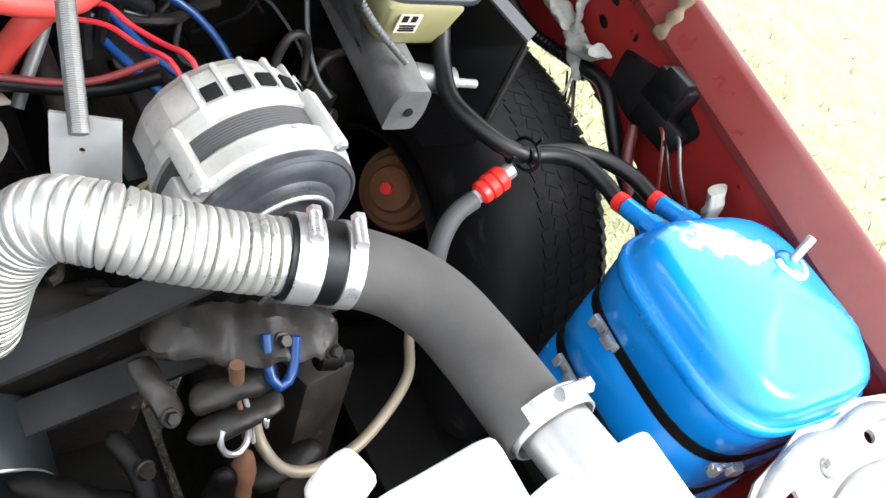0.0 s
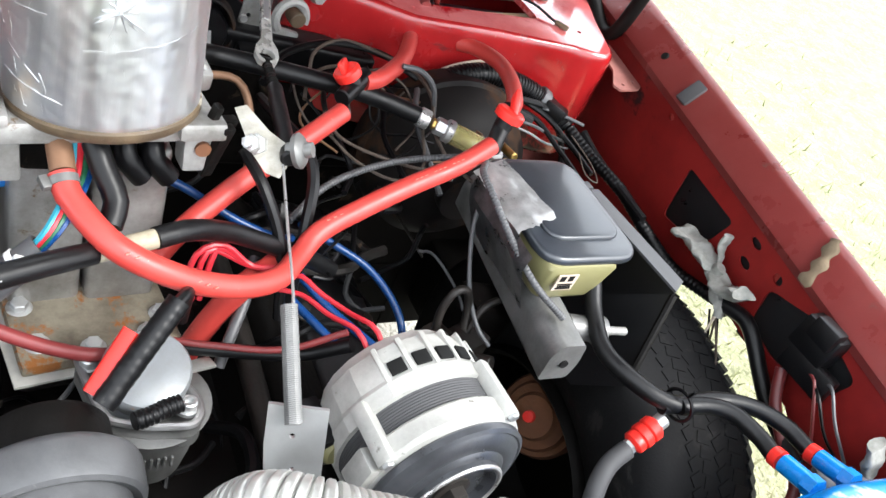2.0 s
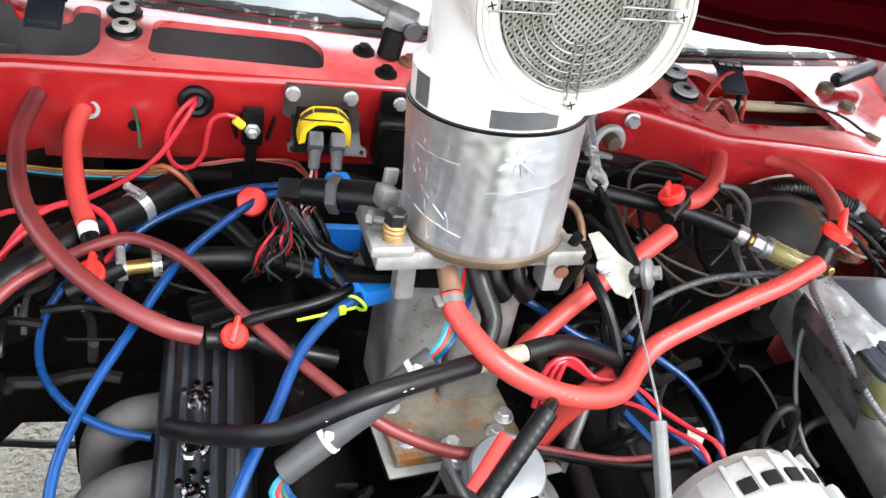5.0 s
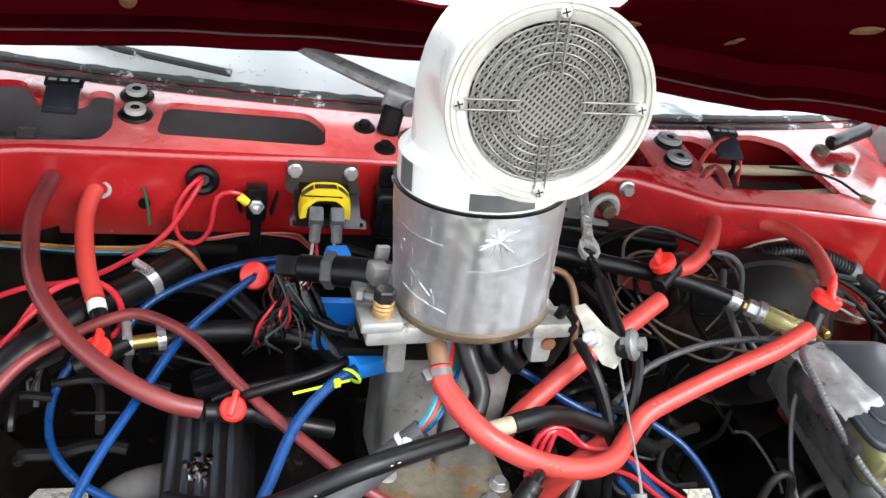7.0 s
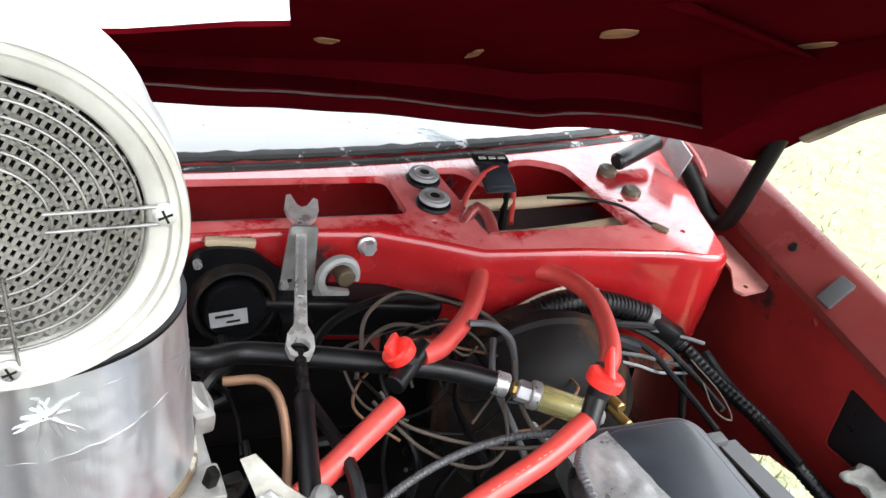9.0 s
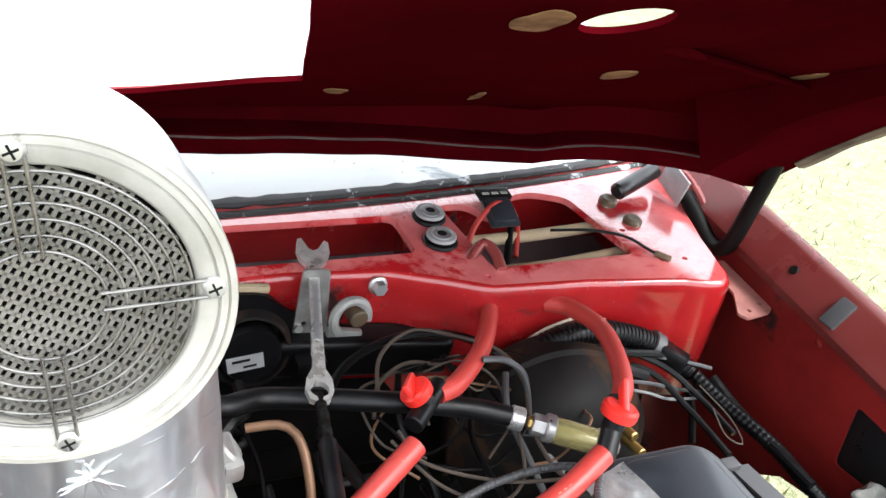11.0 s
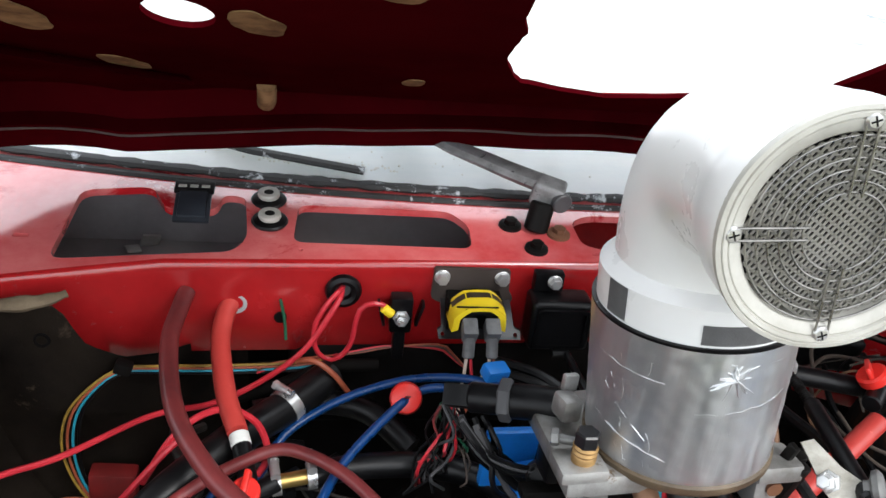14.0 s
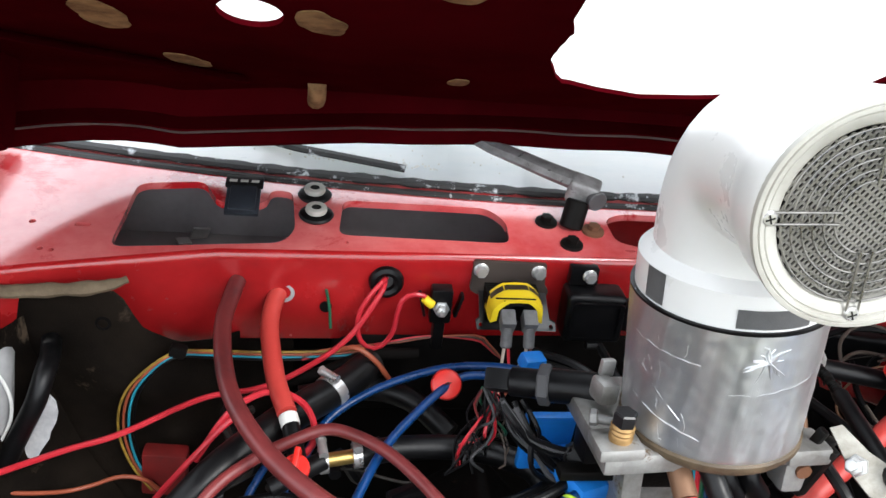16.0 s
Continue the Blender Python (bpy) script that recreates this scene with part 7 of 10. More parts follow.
def plug_tee(p, axis, up, label, fin=None, size=1.0):
    """A three-way tee with a red flat-handled cap."""
    th = base("capped_tee", p, label, "hose tee", "red-capped tees")
    p, a, w = Vector(p), Vector(axis).normalized(), Vector(up).normalized()
    bm = B()
    rod(bm, p - a * 0.026, p + a * 0.026, 0.0085, 14, 0.001)
    rod(bm, p, p + w * 0.014, 0.009, 14, 0.001)
    part("tee", bm, RUBBER, th)
    bm = B()
    lathe(bm, p + w * 0.011, w, [(r * size, h) for r, h in ((0, 0), (0.0145, 0), (0.015, 0.003), (0.015, 0.008), (0.0125, 0.010), (0, 0.010))], 22)
    cap = part("cap", bm, RED_PLASTIC, th, "bright red plastic cap")
    bm = B()
    side = w.cross(a).normalized()
    m = Matrix((a, side, w)).transposed()
    if fin:
        f = Vector(fin).normalized()
        f = (f - w * f.dot(w)).normalized()
        m = Matrix((f, w.cross(f), w)).transposed()
        box(bm, p + w * 0.022 + f * 0.005 * size, (0.030 * size, 0.0065 * size, 0.013), m, 0.0018)
    else:
        box(bm, p + w * 0.024, (0.027, 0.0045, 0.012), m @ turn(0, 8, 20), 0.0018)
    part("handle", bm, RED_PLASTIC, cap)
    return th


plug_tee((0.226, -0.262, 0.926), (0.7, 0.7, 0.1), (-0.60, 0.20, 0.78), "black hose tee with a bright red cap by the firewall", None, 0.9)
plug_tee((0.355, -0.334, 0.938), (-0.4, -0.5, -0.5), (0.25, 0.10, 0.96), "black hose tee with a bright red cap over the lid")
plug_tee((-0.205, -0.372, 0.842), (1, 0.1, -0.1), (-0.1, -0.55, 0.8), "black hose tee with a red cap on the valve cover", (0.15, 0.5, 0.8), 0.74)
plug_tee((-0.325, -0.292, 0.836), (0.8, 0.3, 0.3), (-0.1, -0.5, 0.85), "black hose tee with a red cap in the hose tangle", (0.1, 0.5, 0.8), 0.8)
th = base("red_valve_knob", (-0.19, -0.21, 0.855), "slotted red plastic knob between the blue hoses", "knob")
bm = B()
lathe(bm, (-0.19, -0.197, 0.86), (-0.1, -0.75, 0.6), [(0, 0), (0.012, 0), (0.0145, 0.002), (0.015, 0.012), (0.0135, 0.016), (0.010, 0.0175), (0, 0.0175)], 26)
kn = part("knob", bm, RED_PLASTIC, th)
# Darker red strip stands in for shade in the knob's slot.
bm = B()
box(bm, Vector((-0.19, -0.197, 0.86)) + Vector((-0.1, -0.75, 0.6)).normalized() * 0.0176, (0.004, 0.02, 0.001), turn(-50, 10, 0), 0)
part("slot", bm, RED_DIRTY, kn)


def rubber_stop(x, y, tall, pale):
    th = base("hood_stop", on_cowl(x, y), "round rubber hood stop with a %s washer on top" % ("white" if pale else "grey"), "rubber stop", "hood stops")
    w = Vector((0, -ST, CT))
    bm = B()
    lathe(bm, on_cowl(x, y), w, [(0, 0), (0.0175, 0), (0.0185, 0.002), (0.017, 0.004), (0.013, 0.005), (0.014, tall), (0.008, tall + 0.002), (0, tall + 0.002)], 28)
    part("rubber", bm, BLACK, th)
    bm = B()
    lathe(bm, on_cowl(x, y, tall * 0.8), w, [(0.005, 0.004), (0.0105, 0.003), (0.0115, 0.005), (0.0110, 0.0085), (0.009, 0.0095), (0.0055, 0.009), (0.005, 0.004)], 28)
    part("washer", bm, OFFWHITE if pale else ZINC, th)
    bm = B()
    if not pale:
        lathe(bm, on_cowl(x, y, tall * 0.8), w, [(0.0112, 0.004), (0.0155, 0.004), (0.0160, 0.006), (0.0150, 0.0075), (0.0112, 0.0075)], 28)
        part("outer_washer", bm, LABEL_G, th)
        bm = B()
    # Black plug paints the stop's bore as shaded.
    lathe(bm, on_cowl(x, y, tall * 0.8), w, [(0, 0.0085), (0.0050, 0.0085), (0.0050, 0.004), (0, 0.004)], 14)
    part("bore", bm, INK_AND_HOLES, th)


rubber_stop(-0.325, 0.004, 0.003, True)
rubber_stop(-0.322, -0.036, 0.003, True)
rubber_stop(0.322, -0.012, 0.003, False)
rubber_stop(0.318, -0.056, 0.004, False)
for x, y in ((-0.40, 0.004), (0.408, 0.008)):
    th = base("washer_nozzle", on_cowl(x, y, -0.02), "black plastic cover clipped over the plenum hole", "plastic clip", "cowl clips")
    bm = B()
    box(bm, on_cowl(x, y - 0.016, 0.002), (0.036, 0.046, 0.005), turn(22), 0.002)
    box(bm, on_cowl(x, y - 0.018, 0.004), (0.028, 0.034, 0.005), turn(22), 0.002)
    part("flap", bm, GLOSS_BLACK, th)
    bm = B()
    box(bm, on_cowl(x, y + 0.005, 0.010), (0.040, 0.018, 0.006), turn(8), 0.002)
    part("hook", bm, BLACK, th)
    bm = B()
    for dx in (-0.0115, 0, 0.0115):
        box(bm, on_cowl(x + dx, y + 0.002, 0.0132), (0.008, 0.004, 0.001), turn(8), 0)
    part("pale_slot", bm, OFFWHITE, th)

# wiper spindle and arms
bm = B()
sweep(bm, [on_cowl(-0.042, -0.008, 0.043), on_cowl(-0.09, 0.025, 0.046), on_cowl(-0.16, 0.075, 0.056), on_cowl(-0.24, 0.15, 0.10), on_cowl(-0.30, 0.21, 0.135)], 0.0165, 8, 0.02, lambda s: 1 - s * 1.7, flat=0.5)
wip = part("wiper_arm", bm, WIPER, screen, "dusty grey metal wiper arm")
bm = B()
rod(bm, on_cowl(-0.046, -0.035, 0.0), on_cowl(-0.040, -0.025, 0.03), 0.013, 20, 0.002)
part("spindle", bm, DARK_IRON, wip)
bm = B()
box(bm, on_cowl(-0.034, -0.015, 0.036), (0.034, 0.03, 0.026), turn(5, 10, -20), 0.005, 3)
part("knuckle", bm, WIPER, wip)
bm = B()
rod(bm, on_cowl(-0.024, -0.028, 0.034), on_cowl(-0.022, -0.036, 0.034), 0.011, 18, 0.001)
part("cap", bm, GREY_CABLE, wip)
for k, (x, y) in enumerate(((-0.072, -0.028), (-0.022, -0.042), (-0.052, -0.070))):
    bm = B()
    w = Vector((0, -ST, CT))
    lathe(bm, on_cowl(x, y), w, [(0, 0), (0.0125, 0), (0.012, 0.003), (0.009, 0.004), (0, 0.004)], 20)
    lathe(bm, on_cowl(x, y, 0.003), w, [(0, 0), (0.007, 0), (0.007, 0.006), (0, 0.0065)], 6)
    part("spindle_bolt", bm, DARK_IRON if k != 1 else RUST, wip)
for pts in ([(-0.50, 0.125, 0.998), (-0.361, 0.076, 0.983), (-0.311, 0.066, 0.979), (-0.225, 0.050, 0.973)], [(-0.20, 0.16, 1.025), (-0.34, 0.22, 1.05), (-0.46, 0.27, 1.065)]):
    bm = B()
    sweep(bm, pts, 0.006, 8, 0.02, None, True, 0.7)
    part("wiper_blade", bm, SEAL, screen, "black rubber wiper blade")
for k, pts in enumerate(([(0.352, -0.028, 0.93), (0.44, -0.026, 0.931), (0.545, -0.020, 0.934)], [(0.356, -0.078, 0.921), (0.45, -0.078, 0.924), (0.56, -0.07, 0.93)])):
    hose("wiper_link_rod", pts, 0.007, TIMBER, "tan linkage rod inside the plenum", "linkage rod", "wiper linkage", 10, 0.03)
hose("pink_wire", [(0.352, -0.05, 0.925), (0.372, -0.025, 0.948), (0.405, -0.002, 0.962), (0.425, -0.004, 0.955), (0.428, -0.02, 0.94), (0.415, -0.05, 0.92)], 0.0032, RED_HOSE, "pink wire looping through the plenum hole", "wire")
hose("pink_tube", [(0.335, -0.088, 0.94), (0.358, -0.072, 0.955), (0.366, -0.085, 0.952), (0.364, -0.11, 0.945)], 0.006, RED_FADED, "faded pink tube at the plenum edge", "hose")
hose("bonnet_cable", [(0.455, -0.045, 0.948), (0.491, -0.066, 0.957), (0.527, -0.083, 0.956), (0.546, -0.105, 0.950), (0.552, -0.112, 0.9485)], 0.0017, BLACK, "black release cable crossing the cowl", "cable")
bm = B()
rod(bm, (0.550, -0.110, 0.949), (0.562, -0.124, 0.948), 0.0034, 10, 0.001)
solid("cable_end", bm, SEALER, "tan cable end lying on the cowl", "cable end")
hose("dark_link", [(0.40, -0.06, 0.91), (0.412, -0.035, 0.93), (0.425, -0.01, 0.945)], 0.004, DARK_IRON, "dark bent link in the plenum", "linkage rod")

# ---- firewall fittings, driver's side ----
wr = base("combination_wrench", (0.16, -0.16, 0.93), "worn steel combination wrench hung as a throttle link", "wrench")
W0, W1 = Vector((0.181, -0.066, 0.958)), Vector((0.143, -0.240, 0.934))
wd = (W1 - W0).normalized()
wn = (Vector((0.1, 0, 1)) - wd * wd.dot(Vector((0.1, 0, 1)))).normalized()
ws = wd.cross(wn)


def on_wrench(x, y, h=0.0):
    return W0 + wd * y + ws * x + wn * h


outline = [(-0.005, 0.0), (-0.012, -0.014), (-0.0165, -0.012), (-0.0175, 0.004), (-0.014, 0.016), (-0.0075, 0.026), (-0.0062, 0.05), (-0.0066, 0.12), (-0.0075, 0.155), (-0.0115, 0.166), (-0.0125, 0.178), (-0.0085, 0.188),
           (0.0, 0.191), (0.0085, 0.188), (0.0125, 0.178), (0.0115, 0.166), (0.0075, 0.155), (0.0066, 0.12), (0.0062, 0.05), (0.0075, 0.026), (0.014, 0.016), (0.0175, 0.004), (0.0165, -0.012), (0.012, -0.014), (0.005, 0.0), (0.0, 0.003)]
outline = [(x * (0.72 if 0.02 < y < 0.16 else 0.9), y) for x, y in outline]
bm = B()
sheet(bm, outline, [oval(0, 0.1775, 0.0078, 0.0078, 12)], lambda x, y, h: on_wrench(x, y, h + 0.003), 0.0055)
wrb = part("shank", bm, WRENCH, wr)
bm = B()
box(bm, on_wrench(0, 0.085, 0.0032), (0.005, 0.075, 0.001), Matrix((ws, wd, wn)).transposed(), 0)
part("panel", bm, ZINC, wrb, "recessed shank panel")
rodth = base("throttle_rod", (0.125, -0.33, 0.93), "black threaded throttle rod from wrench to lever", "linkage rod")
bm = B()
sweep(bm, [(0.143, -0.238, 0.930), (0.139, -0.262, 0.936), (0.131, -0.305, 0.944)], 0.0042, 10, 0.003, lambda s: 1 + 0.2 * math.sin(s * 900))
part("stud", bm, DARK_IRON, rodth)
bm = B()
rod(bm, (0.131, -0.303, 0.944), (0.109, -0.418, 0.955), 0.007, 12, 0.002)
part("sleeve", bm, RUBBER, rodth)
bm = B()
sheet(bm, rounded([(0.155, 0.895), (0.188, 0.893), (0.187, 0.962), (0.162, 0.964)], 0.004), [oval(0.171, 0.945, 0.004, 0.004, 10), oval(0.165, 0.905, 0.003, 0.003, 8)], lambda x, z, h: Vector((x, -0.108 - h, z)), 0.003)
solid("cable_bracket", bm, OLD_ALU, "weathered alloy bracket bolted to the firewall", "bracket")
th = base("cable_clamp", (0.205, -0.115, 0.88), "dirty white ring clamp on the firewall", "clamp")
bm = B()
ring(bm, (0.207, -0.118, 0.913), (0.2, -1, 0.1), 0.018, 0.005, 24, 8, start=-0.05, end=0.62)
part("hook", bm, DULL, th)
bm = B()
box(bm, (0.203, -0.112, 0.888), (0.035, 0.008, 0.018), turn(0, 12), 0.002)
part("foot", bm, DULL, th)
bm = B()
rod(bm, (0.213, -0.104, 0.913), (0.215, -0.122, 0.912), 0.009, 14, 0.001)
part("nut", bm, GUM, th)
bm = B()
hex_bolt(bm, (0.238, -0.1, 0.934), (0, -1, 0.05), 0.0075, 0.008, 0.0095)
solid("firewall_bolt", bm, ZINC, "zinc hex bolt in the red firewall", "bolt", "firewall bolts")
heat = base("heater_blower", (0.11, -0.13, 0.84), "black heater blower motor with pale sticker", "blower")
bm = B()
lathe(bm, (0.114, -0.096, 0.886), (0.0, -1, 0.12), [(0, 0), (0.046, 0), (0.047, 0.003), (0.0405, 0.006), (0.0385, 0.021), (0.0365, 0.026), (0.034, 0.0265), (0.0325, 0.024), (0.031, 0.012), (0, 0.012)], 48)
part("shroud", bm, DUSTY_BLACK, heat, "dusty grey-black ring shroud")
bm = B()
lathe(bm, (0.114, -0.106, 0.887), (0.0, -1, 0.12), [(0, 0), (0.0285, 0), (0.0285, 0.016), (0.026, 0.021), (0, 0.0215)], 40)
part("motor", bm, BLACK, heat)
bm = B()
sheet(bm, rounded([(0.068, 0.905), (0.076, 0.938), (0.098, 0.944), (0.130, 0.940), (0.152, 0.918), (0.185, 0.904), (0.185, 0.862), (0.068, 0.85)], 0.010), [], lambda x, z, h: Vector((x, -0.100 - h, z)), -0.006)
part("mounting_plate", bm, BLACK, heat)
bm = B()
box(bm, (0.215, -0.108, 0.868), (0.20, 0.035, 0.045), turn(6, 5, -3), 0.008, 3)
box(bm, (0.168, -0.122, 0.868), (0.03, 0.03, 0.03), turn(6), 0.005)
part("case", bm, BLACK, heat)
bm = B()
box(bm, (0.108, -0.1285, 0.884), (0.033, 0.001, 0.015), turn(-7, -6), 0)
st = part("sticker", bm, LABEL_G, heat)
bm = B()
for dx, dz, w in ((-0.004, 0.003, 0.016), (0.004, -0.003, 0.012)):
    box(bm, (0.108 + dx, -0.1293, 0.884 + dz), (w, 0.001, 0.0022), turn(-7, -6), 0)
part("print_bar", bm, INK_AND_HOLES, st)
for p in ((0.083, -0.106, 0.930), (0.160, -0.106, 0.902)):
    bm = B()
    rod(bm, p, (p[0], p[1] - 0.006, p[2]), 0.004, 10)
    part("screw", bm, STEEL, heat)
bm = B()
box(bm, (0.112, -0.098, 0.944), (0.045, 0.008, 0.008), turn(0, 6), 0.004)
part("old_seal", bm, CLAY, heat, "crumbling pale sealer")

hose("heater_hose", [(0.347, -0.128, 0.916), (0.336, -0.150, 0.918), (0.305, -0.198, 0.921), (0.262, -0.242, 0.925), (0.240, -0.252, 0.926)], 0.0088, RED_HOSE, "red heater hose from firewall to tee", "hose", "red hoses")
hose("heater_hose", [(0.408, -0.135, 0.917), (0.423, -0.155, 0.923), (0.427, -0.20, 0.932), (0.412, -0.25, 0.939), (0.388, -0.297, 0.944), (0.364, -0.322, 0.944)], 0.0088, RED_HOSE, "red heater hose from firewall to the capped tee", "hose", "red hoses")
main_red = hose("radiator_bypass_hose", [(-0.047, -0.416, 0.936), (-0.042, -0.432, 0.927), (-0.019, -0.466, 0.916), (0.012, -0.478, 0.902), (0.045, -0.478, 0.887), (0.082, -0.470, 0.874), (0.113, -0.453, 0.865), (0.136, -0.428, 0.862), (0.160, -0.407, 0.871),
                                         (0.20, -0.394, 0.886), (0.25, -0.380, 0.902), (0.30, -0.366, 0.915), (0.340, -0.350, 0.928)], 0.0093, RED_HOSE, "long red hose curving from riser to tee", "hose", "red hoses", 14)
bm = B()
cw = Vector((0.15, -0.8, -0.45)).normalized()
lathe(bm, Vector((-0.046, -0.421, 0.933)) - cw * 0.003, cw, [(0.0094, 0), (0.0102, 0), (0.0102, 0.006), (0.0094, 0.006)], 24)
box(bm, (-0.058, -0.424, 0.934), (0.006, 0.010, 0.006), turn(20, 0, 20), 0.001)
part("hose_clamp", bm, CAST_GREY, main_red, "steel worm clamp")
for a, b in (((0.165, -0.4045, 0.8825), (0.225, -0.3885, 0.9015)), ((0.25, -0.3815, 0.9105), (0.30, -0.3675, 0.9235)), ((-0.012, -0.478, 0.9195), (0.05, -0.486, 0.8915))):
    bm = B()
    for k in range(11):
        p = Vector(a).lerp(Vector(b), k / 10)
        if k % 4 != 3:
            box(bm, p, (0.0028, 0.0032, 0.0006), turn(-25, -14, 14), 0)
    part("print_marks", bm, PRINT_PALE, main_red, "faded pale printing")
hose("lower_red_hose", [(0.204, -0.299, 0.921), (0.154, -0.328, 0.903), (0.118, -0.348, 0.89), (0.088, -0.365, 0.878), (0.05, -0.388, 0.858), (0.03, -0.40, 0.84)], 0.0093, RED_HOSE, "red hose running down from the tee", "hose", "red hoses")
hose("water_outlet_hose", [(0.125, -0.415, 0.842), (0.095, -0.432, 0.835), (0.078, -0.432, 0.805), (0.063, -0.434, 0.77), (0.05, -0.44, 0.74)], 0.0105, RED_HOSE, "thick red hose stub behind the thermostat", "hose", "red hoses")
hose("fuel_hose", [(0.04, -0.215, 0.925), (0.068, -0.237, 0.932), (0.101, -0.222, 0.922), (0.15, -0.230, 0.919), (0.205, -0.244, 0.917), (0.232, -0.250, 0.915), (0.275, -0.254, 0.905), (0.306, -0.264, 0.899)], 0.0092, RUBBER, "black fuel hose running to the clear filter", "hose")
fl = base("fuel_filter", (0.355, -0.28, 0.87), "small clear amber inline fuel filter with steel ends", "fuel filter")
F0, F1 = Vector((0.306, -0.264, 0.899)), Vector((0.398, -0.308, 0.880))
fd = (F1 - F0).normalized()
for s0, s1, r, mt in ((0.0, 0.012, 0.0105, STEEL), (0.016, 0.020, 0.006, BRASS), (0.020, 0.032, 0.0095, STEEL), (0.032, 0.040, 0.0125, STEEL), (0.078, 0.086, 0.0125, STEEL), (0.086, 0.100, 0.007, STEEL)):
    bm = B()
    rod(bm, F0 + fd * s0, F0 + fd * s1, r, 6 if r < 0.01 else 20, 0.001)
    part("end_cap" if r > 0.012 else "fitting", bm, mt, fl)
bm = B()
lathe(bm, F0 + fd * 0.039, fd, [(0.0118, 0), (0.0118, 0.040), (0.0105, 0.040), (0.0105, 0), (0.0118, 0)], 24)
part("clear_body", bm, CLEAR, fl, "clear amber barrel")
bm = B()
rod(bm, F0 + fd * 0.039, F0 + fd * 0.079, 0.006, 14)
part("element", bm, BEIGE, fl)
hose("copper_line", [(0.085, -0.245, 0.915), (0.112, -0.25, 0.917), (0.124, -0.262, 0.908), (0.127, -0.285, 0.885), (0.124, -0.31, 0.85)], 0.0038, COPPER, "bent copper line by the throttle body", "pipe")
